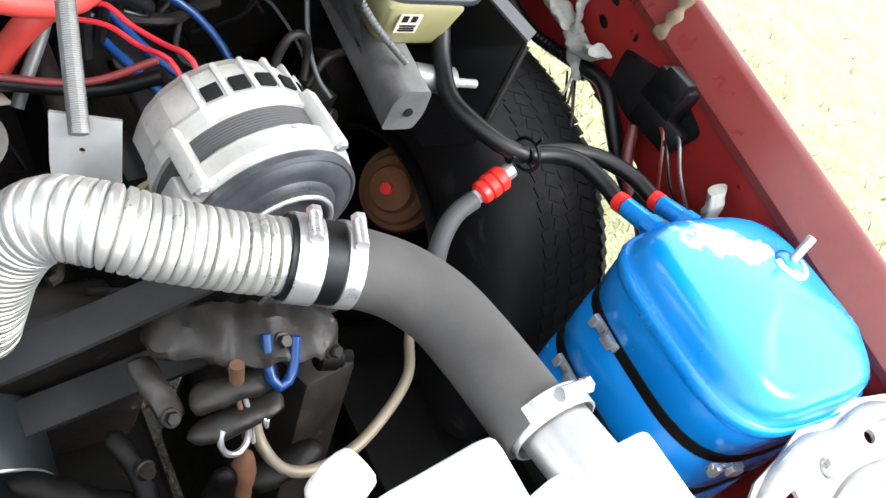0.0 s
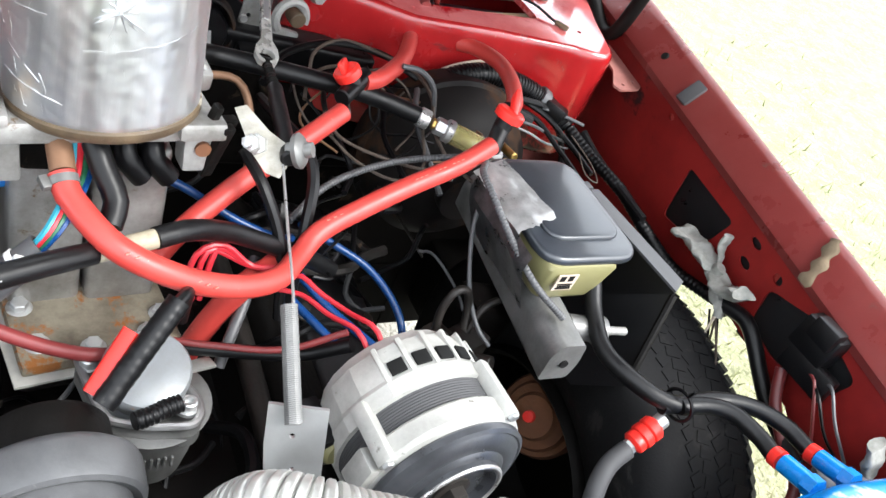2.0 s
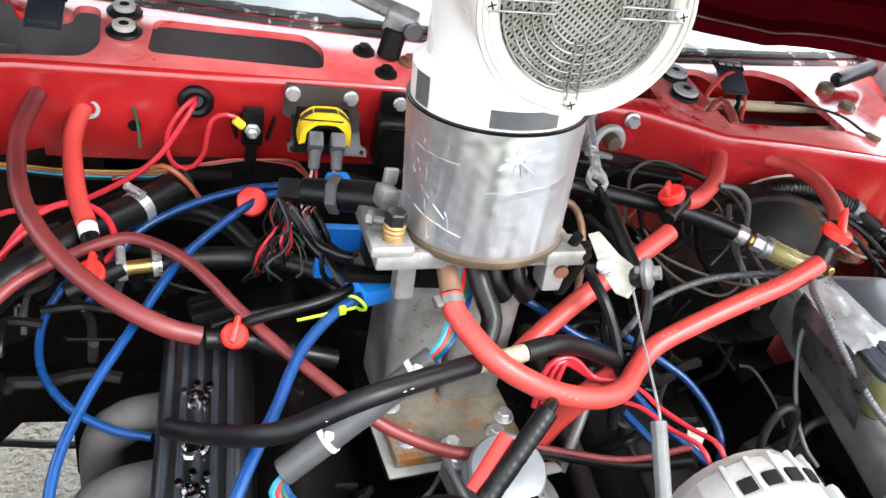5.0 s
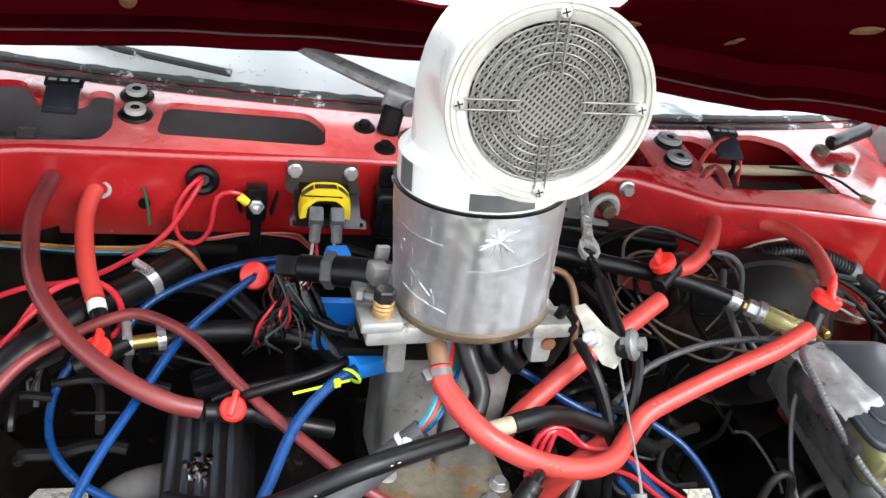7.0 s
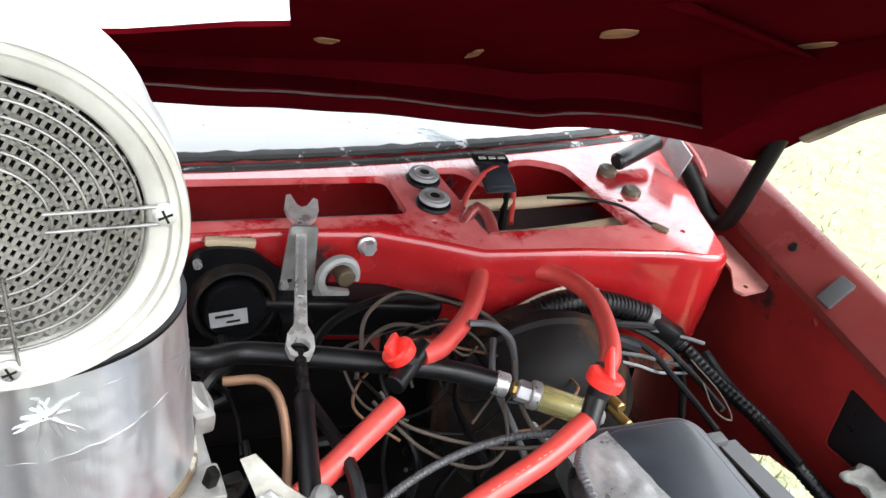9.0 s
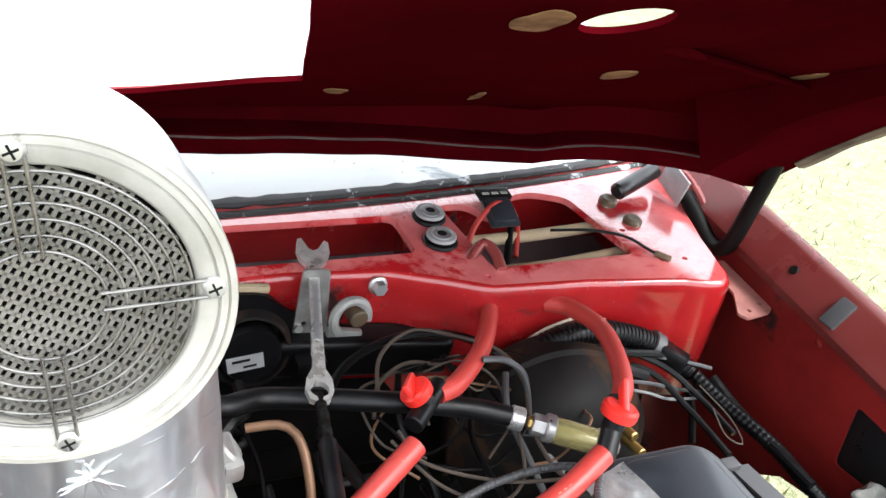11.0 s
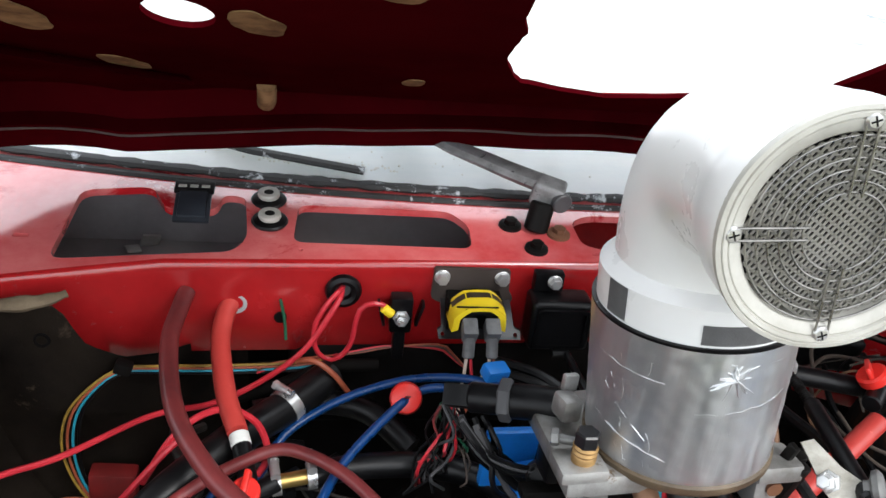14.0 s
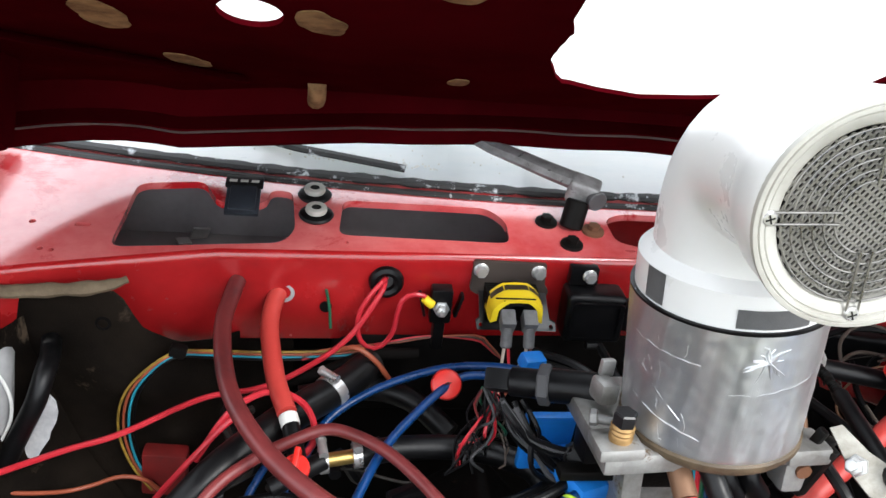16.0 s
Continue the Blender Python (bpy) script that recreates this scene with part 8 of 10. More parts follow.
for k, (pts, r, mt, lab) in enumerate((
        ([(0.150, -0.23, 0.885), (0.16, -0.35, 0.905), (0.15, -0.40, 0.86), (0.145, -0.42, 0.80)], 0.0055, RUBBER, "black vacuum hose behind the lever"),
        ([(0.095, -0.36, 0.92), (0.11, -0.39, 0.90), (0.125, -0.415, 0.86), (0.13, -0.44, 0.80)], 0.0050, RUBBER, "black vacuum hose under the lever"),
        ([(0.206, -0.208, 0.89), (0.222, -0.165, 0.902), (0.262, -0.138, 0.905), (0.305, -0.150, 0.901), (0.341, -0.172, 0.895), (0.347, -0.214, 0.890), (0.332, -0.262, 0.882), (0.330, -0.31, 0.878), (0.345, -0.34, 0.875)], 0.0020, LOOM, "tan cloth-covered wire looping behind the hoses"),
        ([(0.20, -0.22, 0.88), (0.215, -0.185, 0.885), (0.25, -0.16, 0.885), (0.28, -0.175, 0.89)], 0.0020, LOOM, "brown cloth wire loop"),
        ([(0.155, -0.215, 0.892), (0.19, -0.165, 0.897), (0.25, -0.14, 0.902), (0.31, -0.145, 0.897), (0.35, -0.17, 0.885)], 0.004, BLACK, "black cable arching behind the hoses"),
        ([(0.21, -0.24, 0.87), (0.24, -0.285, 0.855), (0.28, -0.31, 0.85), (0.31, -0.30, 0.86), (0.32, -0.26, 0.88)], 0.0017, LOOM, "thin tan wire drooping below the filter"),
        ([(0.215, -0.24, 0.88), (0.23, -0.27, 0.868), (0.29, -0.30, 0.862), (0.35, -0.315, 0.865)], 0.0017, LOOM, "thin tan wire under the filter"),
        ([(0.357, -0.156, 0.852), (0.365, -0.155, 0.873), (0.390, -0.153, 0.892), (0.418, -0.152, 0.903), (0.447, -0.152, 0.907), (0.47, -0.156, 0.903)], 0.0017, WHITE_WIRE, "cream wire running over the loom"),
        ([(0.352, -0.19, 0.879), (0.381, -0.19, 0.892), (0.418, -0.19, 0.893), (0.453, -0.19, 0.887), (0.492, -0.19, 0.882), (0.526, -0.193, 0.875), (0.552, -0.20, 0.852), (0.566, -0.215, 0.82), (0.57, -0.23, 0.78)], 0.0042, RUBBER, "black cable over the booster"),
        ([(0.365, -0.20, 0.873), (0.401, -0.20, 0.884), (0.434, -0.20, 0.880), (0.465, -0.20, 0.874), (0.50, -0.205, 0.862)], 0.0068, RUBBER, "black taped bundle lying on the booster"),
        ([(0.455, -0.215, 0.873), (0.495, -0.22, 0.866), (0.529, -0.22, 0.853), (0.556, -0.22, 0.845), (0.585, -0.222, 0.838)], 0.0021, GREY_CABLE, "grey wire across the booster's edge"),
        ([(0.45, -0.218, 0.868), (0.49, -0.224, 0.858), (0.52, -0.226, 0.846), (0.56, -0.224, 0.838)], 0.0016, TAPE_GREY, "thin grey wire across the booster's edge"),
        ([(0.294, -0.222, 0.930), (0.315, -0.225, 0.928), (0.336, -0.226, 0.911), (0.346, -0.228, 0.884), (0.352, -0.235, 0.853), (0.366, -0.25, 0.83), (0.385, -0.27, 0.81)], 0.0030, GREY_CABLE, "grey cable curling down behind the filter"),
        ([(0.34, -0.17, 0.87), (0.40, -0.17, 0.885), (0.46, -0.175, 0.885), (0.52, -0.20, 0.87), (0.545, -0.24, 0.855), (0.55, -0.29, 0.85)], 0.0034, BLACK, "black cable beside the booster"),
        ([(0.35, -0.18, 0.86), (0.42, -0.18, 0.878), (0.49, -0.185, 0.878), (0.55, -0.205, 0.872), (0.575, -0.215, 0.868)], 0.0022, GREY_CABLE, "grey wire bent by the booster"),
        ([(0.36, -0.19, 0.86), (0.43, -0.19, 0.872), (0.50, -0.20, 0.868), (0.525, -0.25, 0.852), (0.53, -0.31, 0.845)], 0.0035, BLACK, "black wire by the booster"),
        ([(0.55, -0.23, 0.862), (0.562, -0.27, 0.85), (0.555, -0.30, 0.845), (0.54, -0.29, 0.85), (0.545, -0.26, 0.858)], 0.0009, LOOM, "thin brown wire loop"),
        ([(0.335, -0.20, 0.89), (0.32, -0.24, 0.88), (0.325, -0.28, 0.86), (0.33, -0.32, 0.84)], 0.0034, GREY_CABLE, "grey cable hanging behind the filter"),
        ([(0.57, -0.225, 0.865), (0.578, -0.26, 0.852), (0.585, -0.31, 0.845), (0.59, -0.36, 0.84)], 0.005, BLACK, "black cable dropping along the fender"),
        ([(0.24, -0.17, 0.88), (0.225, -0.22, 0.87), (0.235, -0.29, 0.85), (0.215, -0.33, 0.85)], 0.003, BLACK, "thin black wire in the tangle"),
        ([(0.29, -0.155, 0.885), (0.30, -0.20, 0.87), (0.285, -0.25, 0.86), (0.29, -0.31, 0.85)], 0.003, BLACK, "thin black wire in the tangle"))):
    hose("wire" if r < 0.004 else "cable", pts, r, mt, lab, "wire", "driver's side wiring", 8, 0.006)
loom = hose("corrugated_loom", [(0.366, -0.168, 0.872), (0.392, -0.166, 0.886), (0.414, -0.165, 0.894), (0.445, -0.165, 0.897), (0.48, -0.167, 0.892), (0.515, -0.172, 0.881), (0.545, -0.186, 0.866), (0.560, -0.205, 0.855)], 0.0120, BLACK, "black corrugated wiring loom on the firewall", "wiring loom", "", 14, 0.0012,
            lambda s: 1 + 0.09 * (math.sin(2 * math.pi * s / 0.005) > 0))
bm = B()
lathe(bm, (0.520, -0.174, 0.879), (0.8, -0.3, -0.4), [(0.0135, 0), (0.016, 0.001), (0.016, 0.012), (0.0135, 0.013)], 18)
part("grey_band", bm, GREY_CABLE, loom)
bm = B()
box(bm, (0.538, -0.195, 0.872), (0.022, 0.03, 0.022), turn(10, 10, 40), 0.005)
solid("loom_clip", bm, BLACK, "black plastic loom clip", "clip")
hose("fender_loom", [(0.555, -0.215, 0.862), (0.568, -0.25, 0.852), (0.588, -0.31, 0.842), (0.606, -0.355, 0.822), (0.632, -0.40, 0.800), (0.648, -0.445, 0.803), (0.652, -0.49, 0.816)], 0.0074, BLACK, "black corrugated loom along the inner fender", "wiring loom", "", 10, 0.0015,
     lambda s: 1 + 0.08 * (math.sin(2 * math.pi * s / 0.006) > 0))
hose("fender_cable", [(0.650, -0.475, 0.812), (0.655, -0.505, 0.818), (0.655, -0.530, 0.808), (0.652, -0.564, 0.788), (0.645, -0.60, 0.775), (0.63, -0.66, 0.77)], 0.009, RUBBER, "taped dark cable dropping down the inner fender", "cable")
hose("starter_cable", [(0.648, -0.575, 0.82), (0.64, -0.60, 0.79), (0.632, -0.64, 0.77), (0.62, -0.68, 0.76), (0.60, -0.70, 0.72)], 0.0065, RED_HOSE_OLD, "red battery cable low on the inner fender", "cable")
sol = base("starter_relay", (0.655, -0.575, 0.86), "black relay box on the inner fender", "relay")
bm = B()
box(bm, (0.650, -0.585, 0.875), (0.03, 0.045, 0.038), turn(0, 6, 4), 0.004)
box(bm, (0.638, -0.59, 0.892), (0.02, 0.03, 0.024), turn(0, 6, 4), 0.003)
part("box", bm, BLACK, sol)
bm = B()
box(bm, (0.642, -0.60, 0.845), (0.016, 0.06, 0.03), turn(0, 6, 4), 0.004)
part("terminal", bm, BLACK, sol)


def tape_knot(p, s, spin, label):
    th = base("tape_knot", p, label, "tape knot", "tape knots")
    p = Vector(p)
    bm = B()
    for k, (a, size) in enumerate(((spin, 1.0), (spin + math.pi * 0.92, 0.85))):
        d = Vector((-0.15, math.cos(a), math.sin(a)))
        pts = [p, p + d * s * 0.45, p + d * s * 0.95, p + d * s * 1.35]
        sweep(bm, pts, s * 0.42 * size, 14, s * 0.07, lambda q: 0.35 + 0.75 * min(1.0, q / (s * 0.8)), flat=0.42)
    lathe(bm, p - Vector((0.006, 0, s * 0.28)), (0.2, 0.2, 1), [(0, 0), (s * 0.22, 0.03 * s), (s * 0.27, s * 0.25), (s * 0.2, s * 0.5), (0, s * 0.55)], 14)
    for v in bm.verts:
        c = v.co * 55
        v.co += Vector((noise.noise(c), noise.noise(c + Vector((5, 0, 0))), noise.noise(c + Vector((0, 5, 0))))) * s * 0.16
        c = v.co * 160
        v.co += Vector((noise.noise(c), noise.noise(c + Vector((5, 0, 0))), noise.noise(c + Vector((0, 5, 0))))) * s * 0.03
    part("tape", bm, CLOTH, th, angle=70)


def tied_bow():
    """Two crumpled lobes and two short ends of tape round one knot."""
    th = base("tape_knot", (0.645, -0.445, 0.836), "crumpled grey tape tied in a bow round the loom", "tape knot", "tape knots")
    lobes = (([(-0.445, 0.836), (-0.430, 0.839), (-0.412, 0.842), (-0.395, 0.844), (-0.380, 0.843)], 0.0155, 0.012), ([(-0.445, 0.836), (-0.458, 0.832), (-0.472, 0.832), (-0.485, 0.842), (-0.496, 0.851)], 0.016, 0.010),
             ([(-0.443, 0.838), (-0.438, 0.852), (-0.432, 0.865), (-0.428, 0.878)], 0.006, 0.02), ([(-0.447, 0.834), (-0.463, 0.820), (-0.474, 0.811), (-0.484, 0.800)], 0.010, 0.012))
    for k, (run, wide, ramp) in enumerate(lobes):
        bm = B()
        sweep(bm, [(0.645 - 0.003 * i * (k < 2), y, z) for i, (y, z) in enumerate(run)], wide, 18, 0.0022, lambda q: 0.38 + 0.62 * min(1.0, q / ramp), flat=0.45)
        for v in bm.verts:
            c = v.co * 62
            v.co += Vector((noise.noise(c), noise.noise(c + Vector((5, 0, 0))), noise.noise(c + Vector((0, 5, 0))))) * 0.0062
            c = v.co * 190
            v.co += Vector((noise.noise(c), noise.noise(c + Vector((5, 0, 0))), noise.noise(c + Vector((0, 5, 0))))) * 0.0016
        part("tape_end", bm, CLOTH, th, angle=50)
    bm = B()
    lathe(bm, (0.643, -0.440, 0.826), (0.1, -0.45, 1), [(0, 0), (0.0075, 0.001), (0.0085, 0.006), (0.007, 0.010), (0.0085, 0.014), (0.007, 0.020), (0, 0.021)], 16)
    part("knot", bm, CLOTH, th)


tied_bow()
tape_knot((0.640, -0.715, 0.812), 0.036, 1.2, "grey taped connector beside the tank")
hose("taped_lead", [(0.60, -0.69, 0.80), (0.63, -0.715, 0.812), (0.652, -0.76, 0.825), (0.655, -0.80, 0.835)], 0.012, TAPE_GREY, "lead wrapped in grey tape behind the tank", "cable", "", 10, 0.006, lambda s: 1 + 0.25 * math.sin(s * 180))
rr = random.Random(2)
for k in range(7):
    x, y, z = 0.64 + rr.uniform(-0.01, 0.01), -0.478 + rr.uniform(-0.008, 0.008), 0.802
    hose("stripped_wire", [(x, y, z), (x + rr.uniform(-0.02, 0.01), y - 0.03 + rr.uniform(-0.02, 0.02), z - 0.03), (x + rr.uniform(-0.03, 0.01), y - 0.05 + rr.uniform(-0.03, 0.03), z - 0.08)], 0.0014, [LOOM, BLACK, WHITE_WIRE][k % 3], "thin loose wire end hanging from the taped loom", "wire", "loose wire ends", 6, 0.01)
for k, (mt, pts) in enumerate(((RED_HOSE_OLD, [(0.640, -0.60, 0.845), (0.632, -0.615, 0.85), (0.628, -0.64, 0.825), (0.63, -0.665, 0.79)]), (BLACK, [(0.641, -0.61, 0.842), (0.628, -0.63, 0.845), (0.63, -0.66, 0.82), (0.645, -0.69, 0.80)]),
                               (GREY_CABLE, [(0.645, -0.62, 0.85), (0.63, -0.635, 0.86), (0.627, -0.66, 0.84), (0.634, -0.69, 0.815)]))):
    hose("relay_wire", pts, 0.0018, mt, "thin wire hanging from the relay", "wire", "relay wires", 6, 0.006)

# blue hoses behind the alternator
for pts in ([(0.14, -0.385, 0.83), (0.158, -0.40, 0.812), (0.178, -0.432, 0.802), (0.20, -0.468, 0.80), (0.215, -0.495, 0.80)], [(0.13, -0.395, 0.82), (0.147, -0.415, 0.80), (0.163, -0.443, 0.795), (0.182, -0.475, 0.79)],
            [(0.175, -0.34, 0.82), (0.211, -0.348, 0.80), (0.248, -0.367, 0.783), (0.270, -0.398, 0.765), (0.276, -0.425, 0.745), (0.275, -0.44, 0.70)], [(0.02, -0.33, 0.88), (0.065, -0.345, 0.862), (0.10, -0.36, 0.845), (0.14, -0.37, 0.83), (0.16, -0.36, 0.82)]):
    hose("blue_vacuum_hose", pts, 0.0040, BLUE_HOSE, "blue silicone vacuum hose in the engine valley", "hose", "blue hoses", 10)
hose("grey_pipe_stub", [(0.112, -0.40, 0.835), (0.10, -0.43, 0.82), (0.085, -0.455, 0.80), (0.075, -0.47, 0.78)], 0.005, GREY_CABLE, "grey tube bending down behind the red hose", "hose")
for k in range(3):
    hose("red_wire_loop", [(0.045 + 0.006 * k, -0.44, 0.83), (0.05 + 0.007 * k, -0.43, 0.868), (0.072, -0.425, 0.875 - 0.004 * k), (0.098, -0.43, 0.855), (0.12, -0.44, 0.862)], 0.0026, RED_WIRE, "red wire looped in the engine valley", "wire", "red wire loops", 8)

# ---- passenger's side ----
bhose = hose("black_engine_hose", [(-0.255, -0.445, 0.818), (-0.222, -0.475, 0.845), (-0.18, -0.508, 0.885), (-0.125, -0.503, 0.912), (-0.071, -0.482, 0.912), (-0.03, -0.462, 0.905)], 0.0082, RUBBER, "black rubber hose from valve cover to tee, with grey print", "hose", "black hoses", 14)
bm = B()
for k in range(12):
    f = k / 11
    p = Vector((-0.148, -0.5145, 0.9040)).lerp(Vector((-0.088, -0.4985, 0.9180)), f)
    if k % 5 != 4:
        box(bm, p, (0.0022, 0.0008, 0.0042), turn(35, -5, 18), 0)
part("print_marks", bm, PRINT_GREY, bhose, "grey printed marks")
hose("black_engine_hose", [(0.010, -0.457, 0.913), (0.035, -0.447, 0.911), (0.07, -0.427, 0.891), (0.10, -0.418, 0.873), (0.128, -0.411, 0.856), (0.16, -0.403, 0.835), (0.188, -0.398, 0.815)], 0.0082, RUBBER, "black rubber hose from tee into the valley", "hose", "black hoses", 14)
tee = base("plastic_tee", (-0.01, -0.468, 0.915), "cream plastic hose tee between black hoses", "hose tee")
bm = B()
TEE = surface("stained_cream_plastic", (0.42, 0.38, 0.28), 0.5, dark=(0.26, 0.22, 0.15), amount=1.0, scale=50, bump=0.1)
rod(bm, (-0.028, -0.4615, 0.9045), (0.012, -0.4565, 0.9130), 0.0072, 14, 0.001)
part("run", bm, TEE, tee)
bm = B()
rod(bm, (-0.020, -0.460, 0.907), (-0.022, -0.442, 0.915), 0.0066, 14, 0.001)
part("branch", bm, TEE, tee)
hose("black_breather_hose", [(-0.026, -0.400, 0.952), (-0.020, -0.415, 0.938), (-0.013, -0.430, 0.924), (-0.018, -0.444, 0.913)], 0.0088, RUBBER, "short black hose from the riser nipple to the tee", "hose", "black hoses", 14)
cond = base("wire_conduit", (-0.11, -0.47, 0.81), "grey plastic conduit with a white tie and coloured wires", "conduit")
C0, C1 = Vector((-0.168, -0.484, 0.810)), Vector((-0.060, -0.453, 0.902))
bm = B()
cd = (C1 - C0).normalized()
lathe(bm, C0, cd, [(0.009, 0.004), (0.009, 0), (0.0112, 0), (0.0112, (C1 - C0).length), (0.009, (C1 - C0).length), (0.009, (C1 - C0).length - 0.004)], 24)
part("tube", bm, GREY_CABLE, cond)
for f in (0.28, 0.86):
    bm = B()
    c = C0.lerp(C1, f)
    lathe(bm, c, cd, [(0.0114, 0), (0.0124, 0), (0.0124, 0.0045), (0.0114, 0.0045)], 24)
    box(bm, c + Vector((0.0, -0.006, 0.012)), (0.007, 0.006, 0.006), turn(20, 20, 0), 0.001)
    part("tie", bm, LABEL_W, cond, "white cable tie")
for k, mt in enumerate((CYAN, RED_WIRE, GREEN, BLUE_HOSE)):
    bm = B()
    sweep(bm, [C1 - cd * 0.01 + Vector((0.003 * (k - 1.5), 0, 0.002 * (k % 2))), C1 + cd * 0.012 + Vector((0.003 * (k - 1.5), 0.004, 0.008)), Vector((-0.040 + 0.004 * k, -0.41, 0.93)), Vector((-0.038 + 0.004 * k, -0.395, 0.958))], 0.0023, 6, 0.006)
    part("wire", bm, mt, cond)
    bm = B()
    sweep(bm, [C0 + cd * 0.01, C0 - cd * 0.012 + Vector((0.004 * k, -0.01, 0.0)), C0 + Vector((0.005 + 0.012 * k, -0.02 - 0.006 * k, -0.03)), C0 + Vector((0.0 + 0.02 * k, 0.0 - 0.012 * k, -0.06))], 0.0027, 6, 0.006)
    part("wire", bm, mt, cond)

hose("heater_return_hose", [(-0.395, -0.105, 0.912), (-0.399, -0.125, 0.906), (-0.402, -0.172, 0.899), (-0.386, -0.250, 0.890), (-0.350, -0.312, 0.880), (-0.305, -0.352, 0.868), (-0.262, -0.371, 0.855), (-0.234, -0.372, 0.846)], 0.0082, RED_HOSE_OLD,
     "dark red heater hose looping to the valve cover", "hose", "red hoses", 14)
hose("heater_hose", [(-0.355, -0.098, 0.897), (-0.360, -0.115, 0.890), (-0.361, -0.145, 0.880), (-0.351, -0.20, 0.866), (-0.338, -0.238, 0.857)], 0.0092, RED_HOSE, "red heater hose dropping from the firewall", "hose", "red hoses", 14)
fit2 = base("brass_coupling", (-0.335, -0.25, 0.845), "white-taped fitting below the red hose", "hose fitting")
bm = B()
rod(bm, (-0.337, -0.240, 0.856), (-0.3335, -0.251, 0.852), 0.0088, 16, 0.001)
part("taped_end", bm, LABEL_W, fit2)
bm = B()
rod(bm, (-0.334, -0.249, 0.853), (-0.325, -0.285, 0.840), 0.0082, 14, 0.001)
part("sleeve", bm, RUBBER, fit2)
hose("old_red_hose", [(-0.43, -0.355, 0.80), (-0.397, -0.312, 0.832), (-0.365, -0.287, 0.845), (-0.329, -0.274, 0.858), (-0.300, -0.268, 0.865), (-0.273, -0.280, 0.867), (-0.248, -0.300, 0.867), (-0.226, -0.326, 0.865), (-0.207, -0.351, 0.861), (-0.183, -0.376, 0.854), (-0.159, -0.400, 0.849), (-0.118, -0.438, 0.840), (-0.081, -0.457, 0.824), (-0.028, -0.472, 0.812), (0.03, -0.468, 0.806)], 0.0054,
     RED_HOSE_OLD, "long dark red hose arching across the engine", "hose", "red hoses", 14)
hose("black_coolant_hose", [(-0.272, -0.274, 0.840), (-0.249, -0.268, 0.842), (-0.214, -0.265, 0.843), (-0.178, -0.265, 0.842), (-0.141, -0.272, 0.839), (-0.117, -0.283, 0.834), (-0.104, -0.298, 0.824)], 0.0112, RUBBER, "black coolant hose behind the valve cover", "hose", "black hoses", 14)
fit3 = base("brass_coupling", (-0.285, -0.256, 0.815), "brass barbed coupling with steel clamps", "hose fitting")
bm = B()
rod(bm, (-0.310, -0.280, 0.838), (-0.268, -0.273, 0.841), 0.0065, 12, 0.001)
part("barb", bm, BRASS, fit3)
for f in (0.15, 0.85):
    bm = B()
    c = Vector((-0.310, -0.280, 0.838)).lerp(Vector((-0.268, -0.273, 0.841)), f)
    clamp_band(bm, c, (0.97, 0.15, 0.07), 0.010, 0.008)
    part("hose_clamp", bm, STEEL, fit3)
big = hose("thick_coolant_hose", [(-0.44, -0.32, 0.79), (-0.40, -0.285, 0.822), (-0.365, -0.25, 0.833), (-0.33, -0.21, 0.834), (-0.29, -0.17, 0.833), (-0.258, -0.133, 0.835)], 0.0165, RUBBER, "thick black coolant hose with a worm clamp", "hose", "black hoses", 18)
bm = B()
clamp_band(bm, (-0.298, -0.177, 0.833), (0.65, 0.75, 0.15), 0.0168, 0.011)
part("hose_clamp", bm, STEEL, big, "steel worm clamp")
hose("black_coolant_hose", [(-0.33, -0.16, 0.81), (-0.27, -0.15, 0.815), (-0.22, -0.165, 0.815), (-0.18, -0.20, 0.80)], 0.012, RUBBER, "black hose beneath the clamped one", "hose", "black hoses", 14)
hose("blue_vacuum_hose", [(-0.10, -0.205, 0.878), (-0.133, -0.185, 0.873), (-0.18, -0.172, 0.862), (-0.225, -0.170, 0.846), (-0.265, -0.180, 0.832), (-0.30, -0.20, 0.817), (-0.32, -0.225, 0.795), (-0.345, -0.25, 0.76)], 0.0042, BLUE_HOSE, "blue hose arching towards the firewall", "hose", "blue hoses", 10)
hose("blue_vacuum_hose", [(-0.14, -0.20, 0.874), (-0.17, -0.198, 0.872), (-0.19, -0.208, 0.868), (-0.222, -0.240, 0.860), (-0.255, -0.285, 0.853), (-0.285, -0.355, 0.845), (-0.315, -0.43, 0.835), (-0.330, -0.49, 0.82), (-0.325, -0.54, 0.80), (-0.31, -0.58, 0.76)], 0.0042, BLUE_HOSE,
     "blue hose sweeping down over the headers", "hose", "blue hoses", 10)
hose("blue_vacuum_hose", [(-0.352, -0.22, 0.79), (-0.375, -0.265, 0.765), (-0.372, -0.315, 0.752), (-0.345, -0.358, 0.748), (-0.305, -0.388, 0.75), (-0.27, -0.402, 0.755)], 0.0040, BLUE_HOSE, "blue hose looping under the headers", "hose", "blue hoses", 10)
hose("blue_vacuum_hose", [(-0.095, -0.355, 0.882), (-0.123, -0.372, 0.878), (-0.155, -0.41, 0.868), (-0.177, -0.462, 0.856), (-0.198, -0.51, 0.845), (-0.212, -0.55, 0.83), (-0.22, -0.60, 0.80)], 0.0050, BLUE_HOSE, "thick blue hose along the valve cover", "hose", "blue hoses", 10)
bm = B()
ring(bm, (-0.107, -0.366, 0.880), (0.5, 0.6, 0.3), 0.0085, 0.0015, 20, 6)
sweep(bm, [(-0.110, -0.372, 0.880), (-0.122, -0.376, 0.880), (-0.140, -0.380, 0.878), (-0.158, -0.383, 0.875)], 0.0013, 6)
